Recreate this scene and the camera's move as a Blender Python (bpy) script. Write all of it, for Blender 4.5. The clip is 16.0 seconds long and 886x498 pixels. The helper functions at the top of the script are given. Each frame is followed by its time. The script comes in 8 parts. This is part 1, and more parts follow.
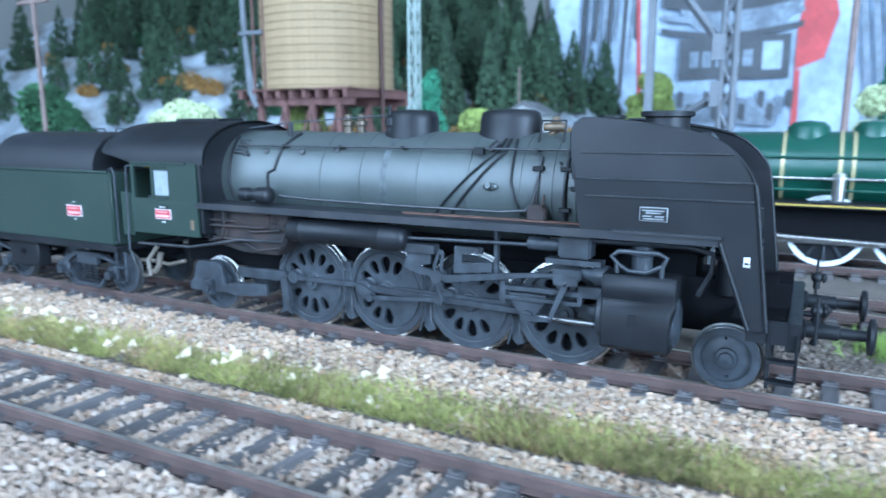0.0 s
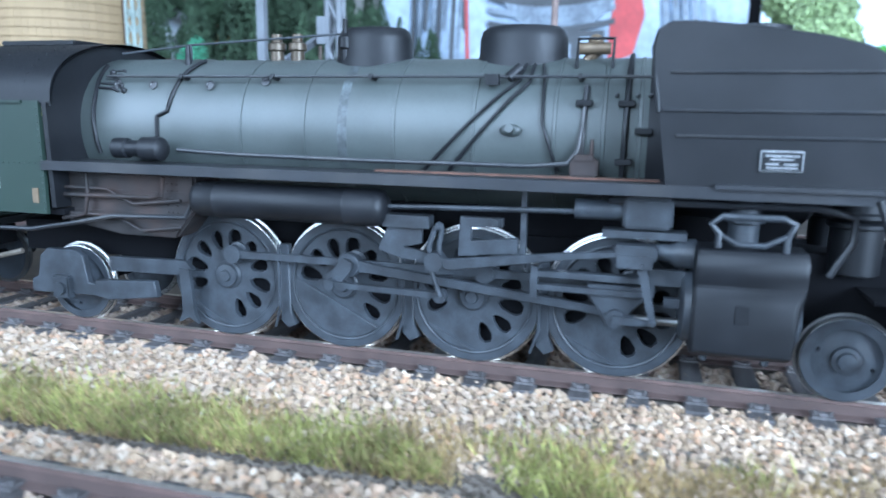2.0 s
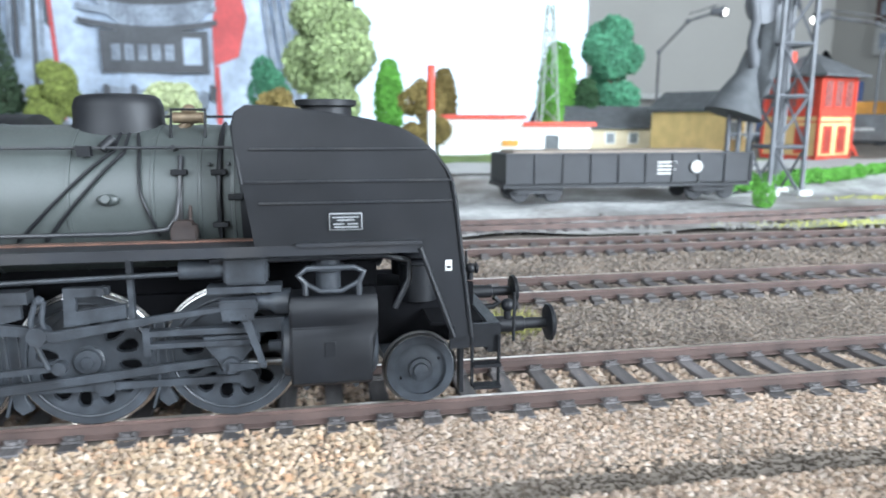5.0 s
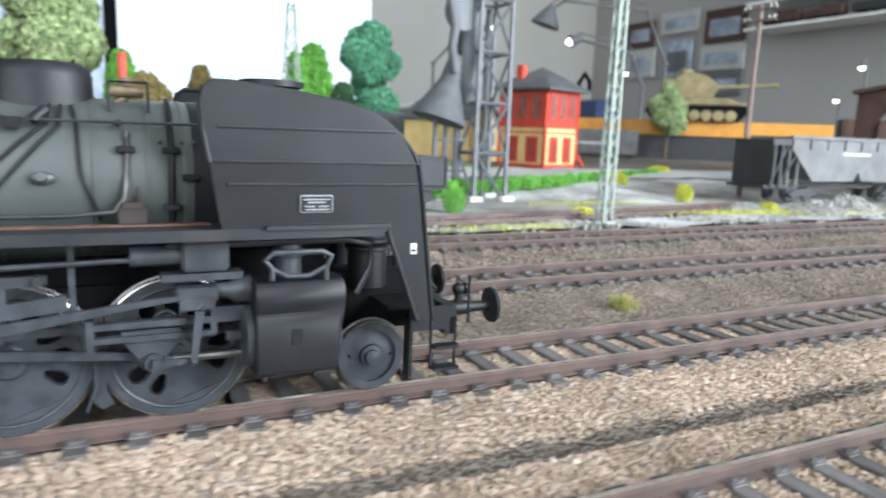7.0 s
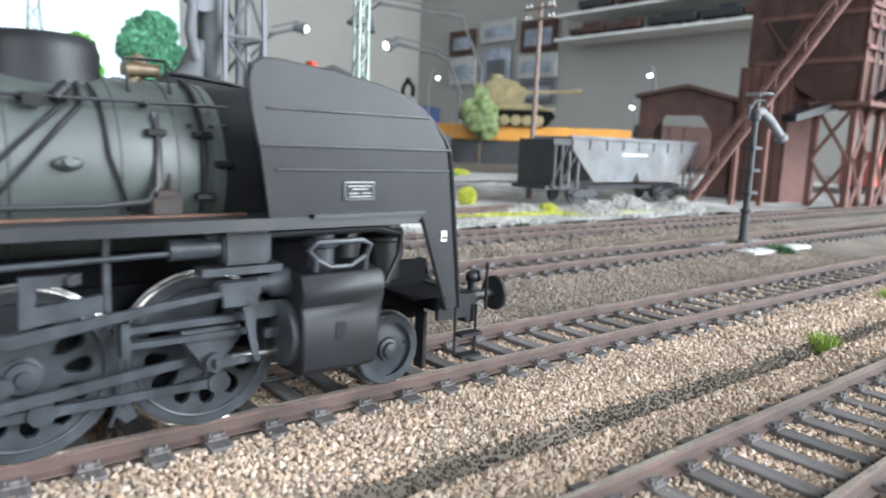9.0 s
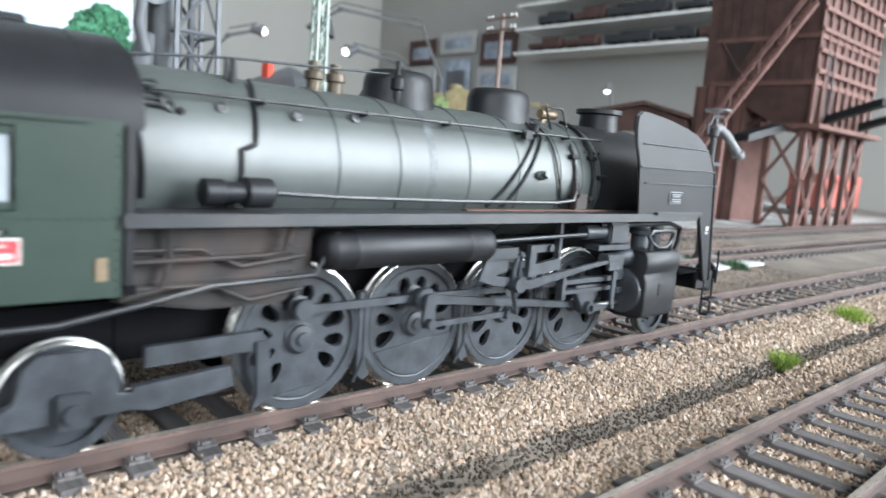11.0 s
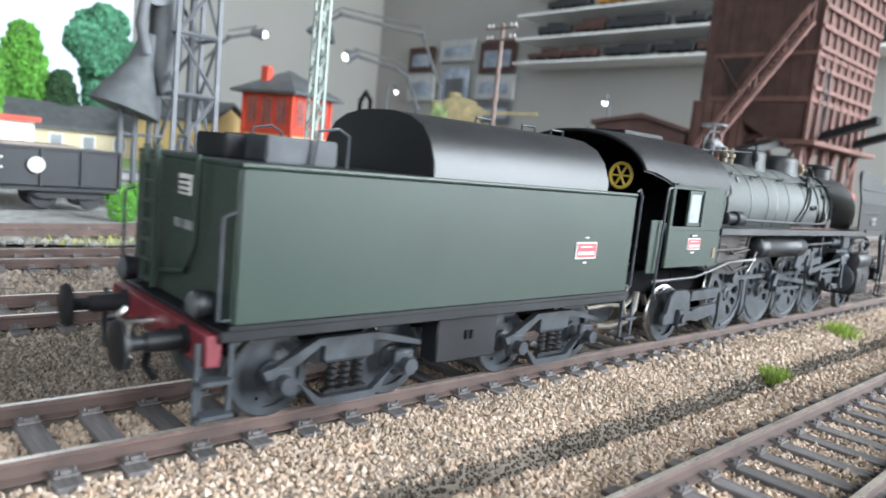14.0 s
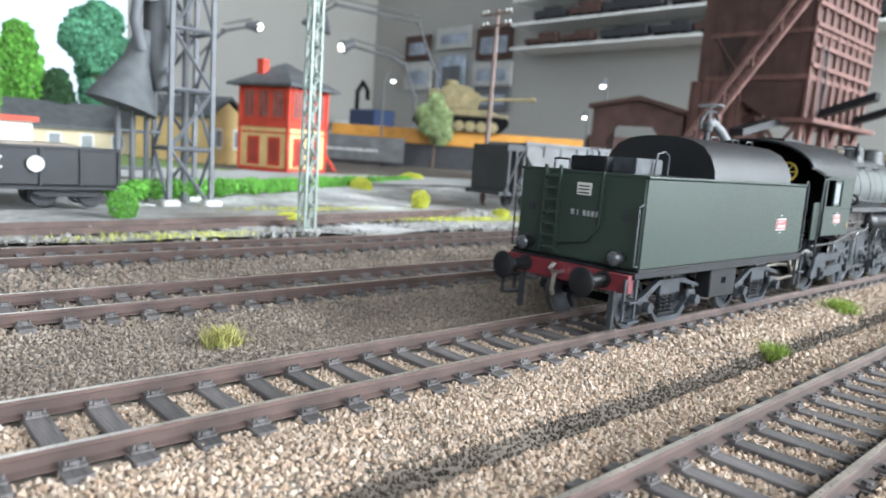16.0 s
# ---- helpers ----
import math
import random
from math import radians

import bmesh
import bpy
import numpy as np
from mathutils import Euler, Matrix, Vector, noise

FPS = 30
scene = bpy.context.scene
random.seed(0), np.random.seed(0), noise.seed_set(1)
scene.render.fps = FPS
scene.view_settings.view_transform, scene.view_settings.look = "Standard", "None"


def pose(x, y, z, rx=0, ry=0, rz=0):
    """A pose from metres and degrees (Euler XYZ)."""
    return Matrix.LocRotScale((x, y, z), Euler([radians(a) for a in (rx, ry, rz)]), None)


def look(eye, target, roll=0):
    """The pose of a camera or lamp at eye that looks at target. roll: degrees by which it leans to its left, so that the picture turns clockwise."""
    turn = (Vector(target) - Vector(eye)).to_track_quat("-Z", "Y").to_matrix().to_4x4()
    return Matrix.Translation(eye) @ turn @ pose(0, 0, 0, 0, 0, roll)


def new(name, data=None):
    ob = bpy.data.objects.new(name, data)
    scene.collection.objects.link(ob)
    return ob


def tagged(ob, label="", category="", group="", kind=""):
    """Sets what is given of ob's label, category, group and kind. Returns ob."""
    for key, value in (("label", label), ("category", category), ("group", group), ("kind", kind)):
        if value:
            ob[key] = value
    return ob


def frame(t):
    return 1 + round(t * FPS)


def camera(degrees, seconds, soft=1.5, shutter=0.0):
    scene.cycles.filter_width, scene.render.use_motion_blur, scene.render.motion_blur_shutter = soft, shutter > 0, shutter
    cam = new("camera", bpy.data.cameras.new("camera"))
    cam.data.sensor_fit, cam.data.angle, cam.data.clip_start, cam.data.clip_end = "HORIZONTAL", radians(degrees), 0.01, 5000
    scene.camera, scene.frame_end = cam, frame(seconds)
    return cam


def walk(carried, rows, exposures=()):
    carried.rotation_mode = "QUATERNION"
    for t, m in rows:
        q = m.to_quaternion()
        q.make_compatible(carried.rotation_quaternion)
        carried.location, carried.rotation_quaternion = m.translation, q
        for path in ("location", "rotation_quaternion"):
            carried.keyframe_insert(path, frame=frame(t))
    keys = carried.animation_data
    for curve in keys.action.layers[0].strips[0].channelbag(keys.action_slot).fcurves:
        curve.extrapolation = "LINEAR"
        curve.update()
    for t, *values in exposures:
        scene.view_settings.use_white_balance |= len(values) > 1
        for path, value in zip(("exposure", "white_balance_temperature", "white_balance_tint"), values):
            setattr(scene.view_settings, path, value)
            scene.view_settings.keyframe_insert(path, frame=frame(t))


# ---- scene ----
S = 1 / 87.0                      # everything is laid out in prototype metres and stands at 1:87


def rows_camera():
    """Time, place in prototype metres, yaw, pitch and roll of the hand-held camera."""
    return (
        (0.0, 7.54, -11.17, 3.81, 27.75, -10.26, 0.19),
        (0.5, 8.72, -10.51, 3.47, 24.23, -9.82, -1.56),
        (1.0, 9.51, -9.62, 3.33, 20.93, -10.41, -0.68),
        (1.5, 10.57, -9.02, 3.19, 17.71, -10.38, -1.17),
        (2.0, 11.12, -8.74, 2.96, 15.80, -10.89, -0.89),
        (2.5, 12.77, -8.54, 2.60, 11.72, -9.46, -1.35),
        (3.0, 14.50, -9.12, 2.73, 6.35, -9.10, -1.46),
        (3.5, 17.71, -9.24, 3.80, 1.68, -11.13, -1.22),
        (6.0, 25.59, -9.65, 3.60, -17.68, -10.18, -0.37),
        (6.5, 27.22, -9.40, 3.40, -21.58, -10.02, -1.23),
        (7.0, 28.93, -9.13, 3.46, -25.74, -9.79, -2.23),
        (7.5, 31.57, -8.86, 3.24, -29.60, -9.61, -2.79),
        (8.0, 32.71, -8.76, 3.33, -33.73, -9.53, -2.98),
        (8.2, 33.14, -8.59, 3.30, -34.85, -9.34, -2.65),
        (10.5, 34.57, -7.50, 2.95, -42.21, -7.79, -3.96),
        (11.0, 34.56, -7.47, 2.98, -42.03, -7.63, -4.29),
        (11.5, 34.53, -7.49, 3.00, -41.88, -7.31, -4.93),
        (12.0, 34.52, -7.49, 3.02, -42.01, -7.06, -5.44),
        (12.5, 34.56, -7.49, 3.02, -42.07, -6.85, -5.54),
        (13.0, 34.49, -7.47, 3.02, -42.20, -6.88, -6.04),
        (13.5, 34.51, -7.54, 3.02, -42.22, -6.96, -5.80),
        (14.0, 34.47, -7.53, 3.01, -42.28, -7.05, -5.66),
        (14.5, 34.47, -7.57, 3.03, -42.25, -7.11, -5.41),
        (15.0, 34.44, -7.55, 3.06, -42.29, -7.32, -5.74),
        (15.5, 34.45, -7.59, 3.02, -42.22, -7.51, -5.02),
        (16.0, 34.46, -7.63, 2.99, -42.32, -7.98, -4.08),
    )


cam = camera(64.9, 16.0, soft=1.6, shutter=0.4)
walk(cam, [(t, pose(x * S, y * S, z * S, 90 + p, r, w)) for t, x, y, z, w, p, r in rows_camera()],
     exposures=((0.0, 0.12, 4700, 5), (1.0, 0.16, 4820, 6), (2.5, 0.22, 5080, 8), (3.5, 0.30, 5400, 9), (6.0, -0.04, 6350, 11), (8.2, -0.03, 6400, 11), (16.0, 0.0, 6400, 11)))
cam.data.dof.use_dof, cam.data.dof.focus_distance, cam.data.dof.aperture_fstop = True, 0.12, 38.0

# ---- light: daylight from a wide window behind the camera, sky outside, white curtain with an added glow at the far side ----
world = bpy.data.worlds.new("world")
scene.world = world
world.use_nodes = True
wn = world.node_tree
sky = wn.nodes.new("ShaderNodeTexSky")
sky.sky_type, sky.sun_disc, sky.sun_elevation, sky.sun_rotation = "NISHITA", False, radians(40), radians(200)
wn.nodes["Background"].inputs[1].default_value = 0.06
wn.links.new(sky.outputs[0], wn.nodes["Background"].inputs[0])


def window_lamp(name, eye, target, width, height, watts, colour):
    lamp = bpy.data.lights.new(name, "AREA")
    lamp.shape, lamp.size, lamp.size_y, lamp.energy, lamp.color = "RECTANGLE", width, height, watts, colour
    ob = new(name, lamp)
    ob.matrix_world = look(eye, target)
    return ob


window_lamp("window_daylight", (-0.42, -0.98, 0.56), (0.20, 0.1, 0.03), 1.0, 0.90, 29, (0.86, 0.945, 1.0))
window_lamp("window_daylight", (1.30, -0.98, 0.50), (0.50, 0.1, 0.05), 0.85, 0.92, 84, (0.86, 0.945, 1.0))
window_lamp("side_window_daylight", (-2.02, 0.1, 0.75), (0.3, 0.1, 0.1), 1.5, 1.1, 1.2, (0.86, 0.945, 1.0))

# ---- materials ----


def mat(name, colour, rough=0.6, metal=0.0, vary=0.25, scale=6.0, fine=60.0, bump=0.0, bump_scale=200.0, dirt=None, dirt_amount=0.3,
        island=0.0, obj=0.0, spec=0.5, emit=0.0, coords="Object", stretch=None):
    """A painted or natural surface with variation at two scales; scales count per prototype metre."""
    m = bpy.data.materials.new(name)
    m.use_nodes = True
    nt = m.node_tree
    b = nt.nodes["Principled BSDF"]
    b.inputs["Roughness"].default_value, b.inputs["Metallic"].default_value = rough, metal
    b.inputs["Specular IOR Level"].default_value = spec
    tc = nt.nodes.new("ShaderNodeTexCoord")
    place = tc.outputs[coords]
    if stretch:
        mp = nt.nodes.new("ShaderNodeMapping")
        mp.inputs["Scale"].default_value = stretch
        nt.links.new(place, mp.inputs["Vector"])
        place = mp.outputs[0]

    def noise_tex(sc, detail=4.0):
        n = nt.nodes.new("ShaderNodeTexNoise")
        n.inputs["Scale"].default_value, n.inputs["Detail"].default_value = sc / S, detail
        nt.links.new(place, n.inputs["Vector"])
        return n

    def mix(kind, fac, a, c):
        x = nt.nodes.new("ShaderNodeMix")
        x.data_type, x.blend_type = "RGBA", kind
        for sock, v in ((x.inputs[0], fac), (x.inputs[6], a), (x.inputs[7], c)):
            if hasattr(v, "links"):
                nt.links.new(v, sock)
            else:
                sock.default_value = v
        return x.outputs[2]

    def ramp(src, lo, hi, a=0.0, c=1.0):
        r = nt.nodes.new("ShaderNodeMapRange")
        for i, v in ((1, lo), (2, hi), (3, a), (4, c)):
            r.inputs[i].default_value = v
        nt.links.new(src, r.inputs[0])
        return r.outputs[0]

    col = (*colour, 1.0)
    big, small = noise_tex(scale), noise_tex(fine, 2.0)
    shade = ramp(big.outputs["Fac"], 0.3, 0.7, 1.0 - vary, 1.0 + vary)
    out = mix("MULTIPLY", 1.0, col, shade)
    out = mix("MULTIPLY", 1.0, out, ramp(small.outputs["Fac"], 0.3, 0.7, 1.0 - vary * 0.5, 1.0 + vary * 0.5))
    if dirt:
        d = noise_tex(scale * 0.6, 6.0)
        out = mix("MIX", ramp(d.outputs["Fac"], 0.45, 0.7, 0.0, dirt_amount), out, (*dirt, 1.0))
    if island or obj:
        if island:
            src = nt.nodes.new("ShaderNodeNewGeometry").outputs["Random Per Island"]
        else:
            src = nt.nodes.new("ShaderNodeObjectInfo").outputs["Random"]
        k = island or obj
        out = mix("MULTIPLY", 1.0, out, ramp(src, 0.0, 1.0, 1.0 - k, 1.0 + k))
    nt.links.new(out, b.inputs["Base Color"])
    rr = ramp(small.outputs["Fac"], 0.3, 0.7, max(0.02, rough - 0.08), min(1.0, rough + 0.08))
    nt.links.new(rr, b.inputs["Roughness"])
    if bump:
        bt = noise_tex(bump_scale, 3.0)
        bn = nt.nodes.new("ShaderNodeBump")
        bn.inputs["Strength"].default_value, bn.inputs["Distance"].default_value = bump, 0.02 * S
        nt.links.new(bt.outputs["Fac"], bn.inputs["Height"])
        nt.links.new(bn.outputs[0], b.inputs["Normal"])
    if emit:
        b.inputs["Emission Color"].default_value, b.inputs["Emission Strength"].default_value = col, emit
    return m


def stones_mat(name, colours, rough=0.85):
    """Ballast: each stone takes one of several colours."""
    m = bpy.data.materials.new(name)
    m.use_nodes = True
    nt = m.node_tree
    b = nt.nodes["Principled BSDF"]
    b.inputs["Roughness"].default_value = rough
    b.inputs["Specular IOR Level"].default_value = 0.3
    geo = nt.nodes.new("ShaderNodeNewGeometry")
    r = nt.nodes.new("ShaderNodeValToRGB")
    e = r.color_ramp.elements
    for i, c in enumerate(colours):
        el = e[i] if i < 2 else e.new(0.5)
        el.color = (*c, 1.0)
    for i, el in enumerate(e):
        el.position = i / (len(colours) - 1)
    nt.links.new(geo.outputs["Random Per Island"], r.inputs[0])
    n = nt.nodes.new("ShaderNodeTexNoise")
    n.inputs["Scale"].default_value, n.inputs["Detail"].default_value = 0.7 / S, 5.0
    tc = nt.nodes.new("ShaderNodeTexCoord")
    nt.links.new(tc.outputs["Object"], n.inputs["Vector"])
    mr = nt.nodes.new("ShaderNodeMapRange")
    for i, v in ((1, 0.3), (2, 0.7), (3, 0.75), (4, 1.2)):
        mr.inputs[i].default_value = v
    nt.links.new(n.outputs["Fac"], mr.inputs[0])
    x = nt.nodes.new("ShaderNodeMix")
    x.data_type, x.blend_type = "RGBA", "MULTIPLY"
    x.inputs[0].default_value = 1.0
    nt.links.new(r.outputs[0], x.inputs[6])
    nt.links.new(mr.outputs[0], x.inputs[7])
    nt.links.new(x.outputs[2], b.inputs["Base Color"])
    return m


M = {}
M["black"] = mat("black_paint", (0.0065, 0.007, 0.0085), 0.48, spec=0.27, vary=0.3, scale=1.5, fine=40, bump=0.12, bump_scale=70, dirt=(0.026, 0.026, 0.028), dirt_amount=0.35)
M["board"] = mat("running_board_paint", (0.013, 0.014, 0.017), 0.42, vary=0.25, scale=2, fine=40, dirt=(0.055, 0.050, 0.046), dirt_amount=0.4)
M["boiler"] = mat("boiler_paint", (0.041, 0.048, 0.046), 0.45, spec=0.58, vary=0.18, scale=1.1, fine=30, dirt=(0.10, 0.105, 0.10), dirt_amount=0.25, bump=0.03, bump_scale=60)
M["grey"] = mat("weathered_running_gear", (0.032, 0.036, 0.042), 0.46, spec=0.34, vary=0.35, scale=4, fine=50, dirt=(0.010, 0.010, 0.011), dirt_amount=0.6)
M["green"] = mat("dark_green_paint", (0.020, 0.032, 0.025), 0.42, spec=0.30, vary=0.12, scale=0.5, fine=30, dirt=(0.034, 0.044, 0.038), dirt_amount=0.3)
M["rustbox"] = mat("sooty_brown_ashpan", (0.021, 0.018, 0.0175), 0.6, spec=0.3, vary=0.4, scale=3, fine=40, dirt=(0.062, 0.036, 0.028), dirt_amount=0.5)
M["bunker"] = mat("satin_black_bunker_paint", (0.009, 0.0095, 0.011), 0.43, spec=0.42, vary=0.25, scale=0.8, fine=40)
M["bronze"] = mat("dull_bronze", (0.085, 0.066, 0.046), 0.45, metal=0.5, vary=0.3)
M["rustline"] = mat("rust_streak", (0.085, 0.042, 0.028), 0.9, vary=0.4, scale=4)
# near-black for dark parts; also stands in for shade in gaps
M["dark"] = mat("dark_parts_and_gap_shade", (0.005, 0.005, 0.006), 0.85, vary=0.1, spec=0.08)
M["steel"] = mat("bright_steel", (0.62, 0.61, 0.59), 0.28, metal=1.0, vary=0.15)
M["worn_steel"] = mat("oily_worn_steel", (0.17, 0.168, 0.165), 0.42, metal=0.9, vary=0.2)
M["brass"] = mat("old_brass", (0.17, 0.125, 0.08), 0.5, metal=0.5, vary=0.3)
M["red"] = mat("red_number_plate", (0.34, 0.030, 0.038), 0.45, vary=0.12)
M["redbeam"] = mat("faded_red_beam", (0.11, 0.013, 0.019), 0.5, vary=0.25)
M["cream"] = mat("cream_lettering", (0.46, 0.45, 0.43), 0.5, vary=0.05)
M["glass"] = mat("grey_glazing", (0.24, 0.26, 0.275), 0.12, vary=0.1, spec=0.8)
M["yellow"] = mat("yellow_wheel_paint", (0.42, 0.30, 0.05), 0.5, vary=0.15)
M["rail"] = mat("rusty_rail_side", (0.078, 0.048, 0.040), 0.6, vary=0.4, scale=1.5, fine=30)
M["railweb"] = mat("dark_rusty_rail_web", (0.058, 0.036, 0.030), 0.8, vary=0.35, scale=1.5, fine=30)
M["railtop"] = mat("worn_rail_head", (0.66, 0.59, 0.52), 0.34, metal=0.85, vary=0.3, scale=1.0, fine=20)
M["sleeper"] = mat("dark_sleeper", (0.082, 0.074, 0.073), 0.68, vary=0.45, scale=3, fine=14, bump=1.0, bump_scale=8, obj=0.3, stretch=(3.0, 0.25, 1.0))
M["sleeper_i"] = mat("dark_sleeper_rest", (0.075, 0.067, 0.064), 0.75, vary=0.25, scale=4, fine=40, bump=0.5, bump_scale=30, island=0.3)
M["ballast"] = stones_mat("beige_ballast", ((0.291, 0.218, 0.162), (0.386, 0.308, 0.241), (0.241, 0.174, 0.125), (0.420, 0.353, 0.293), (0.336, 0.230, 0.157), (0.353, 0.286, 0.235), (0.274, 0.199, 0.143), (0.375, 0.291, 0.218), (0.168, 0.121, 0.090)))
# ballast palette warmed to carry yellowish sunlight in the stone colours
M["ballast_warm"] = stones_mat("sunlit_warm_ballast", ((0.34, 0.25, 0.165), (0.44, 0.34, 0.25), (0.27, 0.19, 0.125), (0.50, 0.42, 0.33), (0.40, 0.24, 0.14), (0.40, 0.31, 0.23), (0.31, 0.22, 0.14), (0.43, 0.32, 0.215), (0.17, 0.12, 0.085)))
M["ballast_dark"] = stones_mat("grey_ballast", ((0.15, 0.122, 0.10), (0.20, 0.165, 0.135), (0.098, 0.080, 0.068), (0.25, 0.21, 0.175), (0.165, 0.125, 0.095)))
M["plate_grey"] = mat("dull_cast_plate", (0.20, 0.205, 0.21), 0.5, vary=0.2, scale=6, fine=60)
M["plate_text"] = mat("faded_pink_lettering", (0.50, 0.34, 0.32), 0.5, vary=0.1)
# brown soil, with the shade of the hollow put into its colour
M["soil"] = mat("shaded_brown_soil", (0.075, 0.059, 0.045), 0.95, vary=0.4, scale=1.5, fine=10, bump=1.0, bump_scale=12)
M["bed"] = mat("ballast_bed", (0.13, 0.108, 0.088), 0.95, vary=0.35, scale=0.5, fine=14, bump=1.0, bump_scale=14)


# ---- mesh helpers: all lengths in prototype metres ----
class Shape:
    def __init__(self):
        self.bm = bmesh.new()

    def face(self, pts):
        return self.bm.faces.new([self.bm.verts.new(p) for p in pts])

    def box(self, x0, x1, y0, y1, z0, z1):
        v = [self.bm.verts.new(p) for p in ((x0, y0, z0), (x1, y0, z0), (x1, y1, z0), (x0, y1, z0), (x0, y0, z1), (x1, y0, z1), (x1, y1, z1), (x0, y1, z1))]
        for f in ((3, 2, 1, 0), (4, 5, 6, 7), (0, 1, 5, 4), (1, 2, 6, 5), (2, 3, 7, 6), (3, 0, 4, 7)):
            self.bm.faces.new([v[i] for i in f])
        return self

    def rings(self, loops, close=True, caps=True):
        """Skin through loops of equal point counts."""
        vs = [[self.bm.verts.new(p) for p in lo] for lo in loops]
        n = len(vs[0])
        for a, b in zip(vs, vs[1:]):
            for i in range(n if close else n - 1):
                self.bm.faces.new((a[i], a[(i + 1) % n], b[(i + 1) % n], b[i]))
        if caps and close:
            self.bm.faces.new(list(reversed(vs[0])))
            self.bm.faces.new(vs[-1])
        return self

    def rod(self, p0, p1, r0, r1=None, n=10):
        r1 = r0 if r1 is None else r1
        p0, p1 = Vector(p0), Vector(p1)
        q = (p1 - p0).to_track_quat("Z", "Y")
        ring = [Vector((math.cos(2 * math.pi * i / n), math.sin(2 * math.pi * i / n), 0)) for i in range(n)]
        return self.rings([[tuple(p + q @ (c * r)) for c in ring] for p, r in ((p0, r0), (p1, r1))])

    def pipe(self, pts, r, n=8):
        pts = [Vector(p) for p in pts]
        loops = []
        for i, p in enumerate(pts):
            d = (pts[min(i + 1, len(pts) - 1)] - pts[max(i - 1, 0)]).normalized()
            q = d.to_track_quat("Z", "Y")
            loops.append([tuple(p + q @ Vector((r * math.cos(2 * math.pi * k / n), r * math.sin(2 * math.pi * k / n), 0))) for k in range(n)])
        # keep neighbouring loops from twisting
        for a in range(1, len(loops)):
            best = min(range(n), key=lambda sft: sum((Vector(loops[a][(k + sft) % n]) - Vector(loops[a - 1][k])).length for k in range(n)))
            loops[a] = loops[a][best:] + loops[a][:best]
        return self.rings(loops)

    def lathe(self, axis_from, axis_to, prof, n=24):
        """prof: (share along the axis in metres, radius)."""
        p0 = Vector(axis_from)
        d = (Vector(axis_to) - p0).normalized()
        q = d.to_track_quat("Z", "Y")
        return self.rings([[tuple(p0 + d * a + q @ Vector((r * math.cos(2 * math.pi * k / n), r * math.sin(2 * math.pi * k / n), 0))) for k in range(n)] for a, r in prof])

    def prism(self, pts, axis, a, b):
        """A polygon pushed along an axis from a to b; pts hold the two other coordinates in order."""
        def put(p, v):
            return {"x": (v, p[0], p[1]), "y": (p[0], v, p[1]), "z": (p[0], p[1], v)}[axis]
        return self.rings([[put(p, a) for p in pts], [put(p, b) for p in pts]])

    def ball(self, c, r, sx=1, sy=1, sz=1, sub=2):
        bmesh.ops.create_icosphere(self.bm, subdivisions=sub, radius=1.0, matrix=Matrix.Translation(c) @ Matrix.Diagonal((r * sx, r * sy, r * sz, 1)))
        return self

    def bevel(self, w, seg=2):
        bmesh.ops.remove_doubles(self.bm, verts=self.bm.verts, dist=1e-5)
        ed = [e for e in self.bm.edges if len(e.link_faces) == 2 and e.calc_face_angle(0) > 0.6]
        bmesh.ops.bevel(self.bm, geom=ed, offset=w, segments=seg, affect="EDGES", clamp_overlap=True)
        return self

    def mesh(self, name, smooth=0.7):
        bmesh.ops.recalc_face_normals(self.bm, faces=self.bm.faces)
        bmesh.ops.scale(self.bm, vec=(S, S, S), verts=self.bm.verts)
        me = bpy.data.meshes.new(name)
        for f in self.bm.faces:
            f.smooth = True
        for e in self.bm.edges:
            e.smooth = len(e.link_faces) == 2 and e.calc_face_angle(0) < smooth
        self.bm.to_mesh(me)
        self.bm.free()
        return me


def part(name, shape, material, parent=None, label="", at=None):
    me = shape if isinstance(shape, bpy.types.Mesh) else shape.mesh(name)
    if not me.materials:
        me.materials.append(M[material] if isinstance(material, str) else material)
    ob = new(name, me)
    if parent is not None:
        ob.parent = parent
    if at is not None:
        ob.matrix_basis = at
    if label:
        ob["label"] = label
    return ob


def at(x, y, z, rx=0, ry=0, rz=0):
    return pose(x * S, y * S, z * S, rx, ry, rz)


def thing(name, m, label, category, group="", kind=""):
    ob = new(name)
    ob.empty_display_size = 0.01
    ob.matrix_world = m
    return tagged(ob, label, category, group, kind)


def solid(name, verts, faces, material, label="", category="", kind=""):
    me = bpy.data.meshes.new(name)
    me.from_pydata(verts, [], faces)
    me.materials.append(M[material] if isinstance(material, str) else material)
    return tagged(new(name, me), label, category, kind=kind)


# ---- travel of the train ----
RUN = ((0.0, -0.76), (0.5, 0.83), (1.0, 2.39), (1.5, 4.09), (2.0, 5.93), (2.5, 7.77), (3.0, 9.61), (3.5, 11.43), (6.0, 20.93), (6.5, 22.76), (7.0, 24.59), (7.5, 26.40), (8.0, 28.24), (8.2, 28.97), (10.5, 36.84), (11.0, 38.61), (11.5, 40.37), (12.0, 42.12), (12.5, 43.88), (13.0, 45.66), (13.5, 47.42), (14.0, 49.20), (14.5, 50.98), (15.0, 52.79), (15.5, 54.62), (16.0, 56.46))


def travel(t):
    return float(np.interp(t, [a for a, b in RUN], [b for a, b in RUN]))


def crank(t):
    """Crank angle in radians, counted from straight ahead upwards; the wheels creep a little between 3.7 and 5.8 s and 8.2 and 10.3 s."""
    creep = radians(97.7) * min(max((t - 3.7) / 2.1, 0), 1) + radians(120.3) * min(max((t - 8.2) / 2.1, 0), 1)
    return radians(63) - (travel(t) - 5.93) / 0.825 - creep
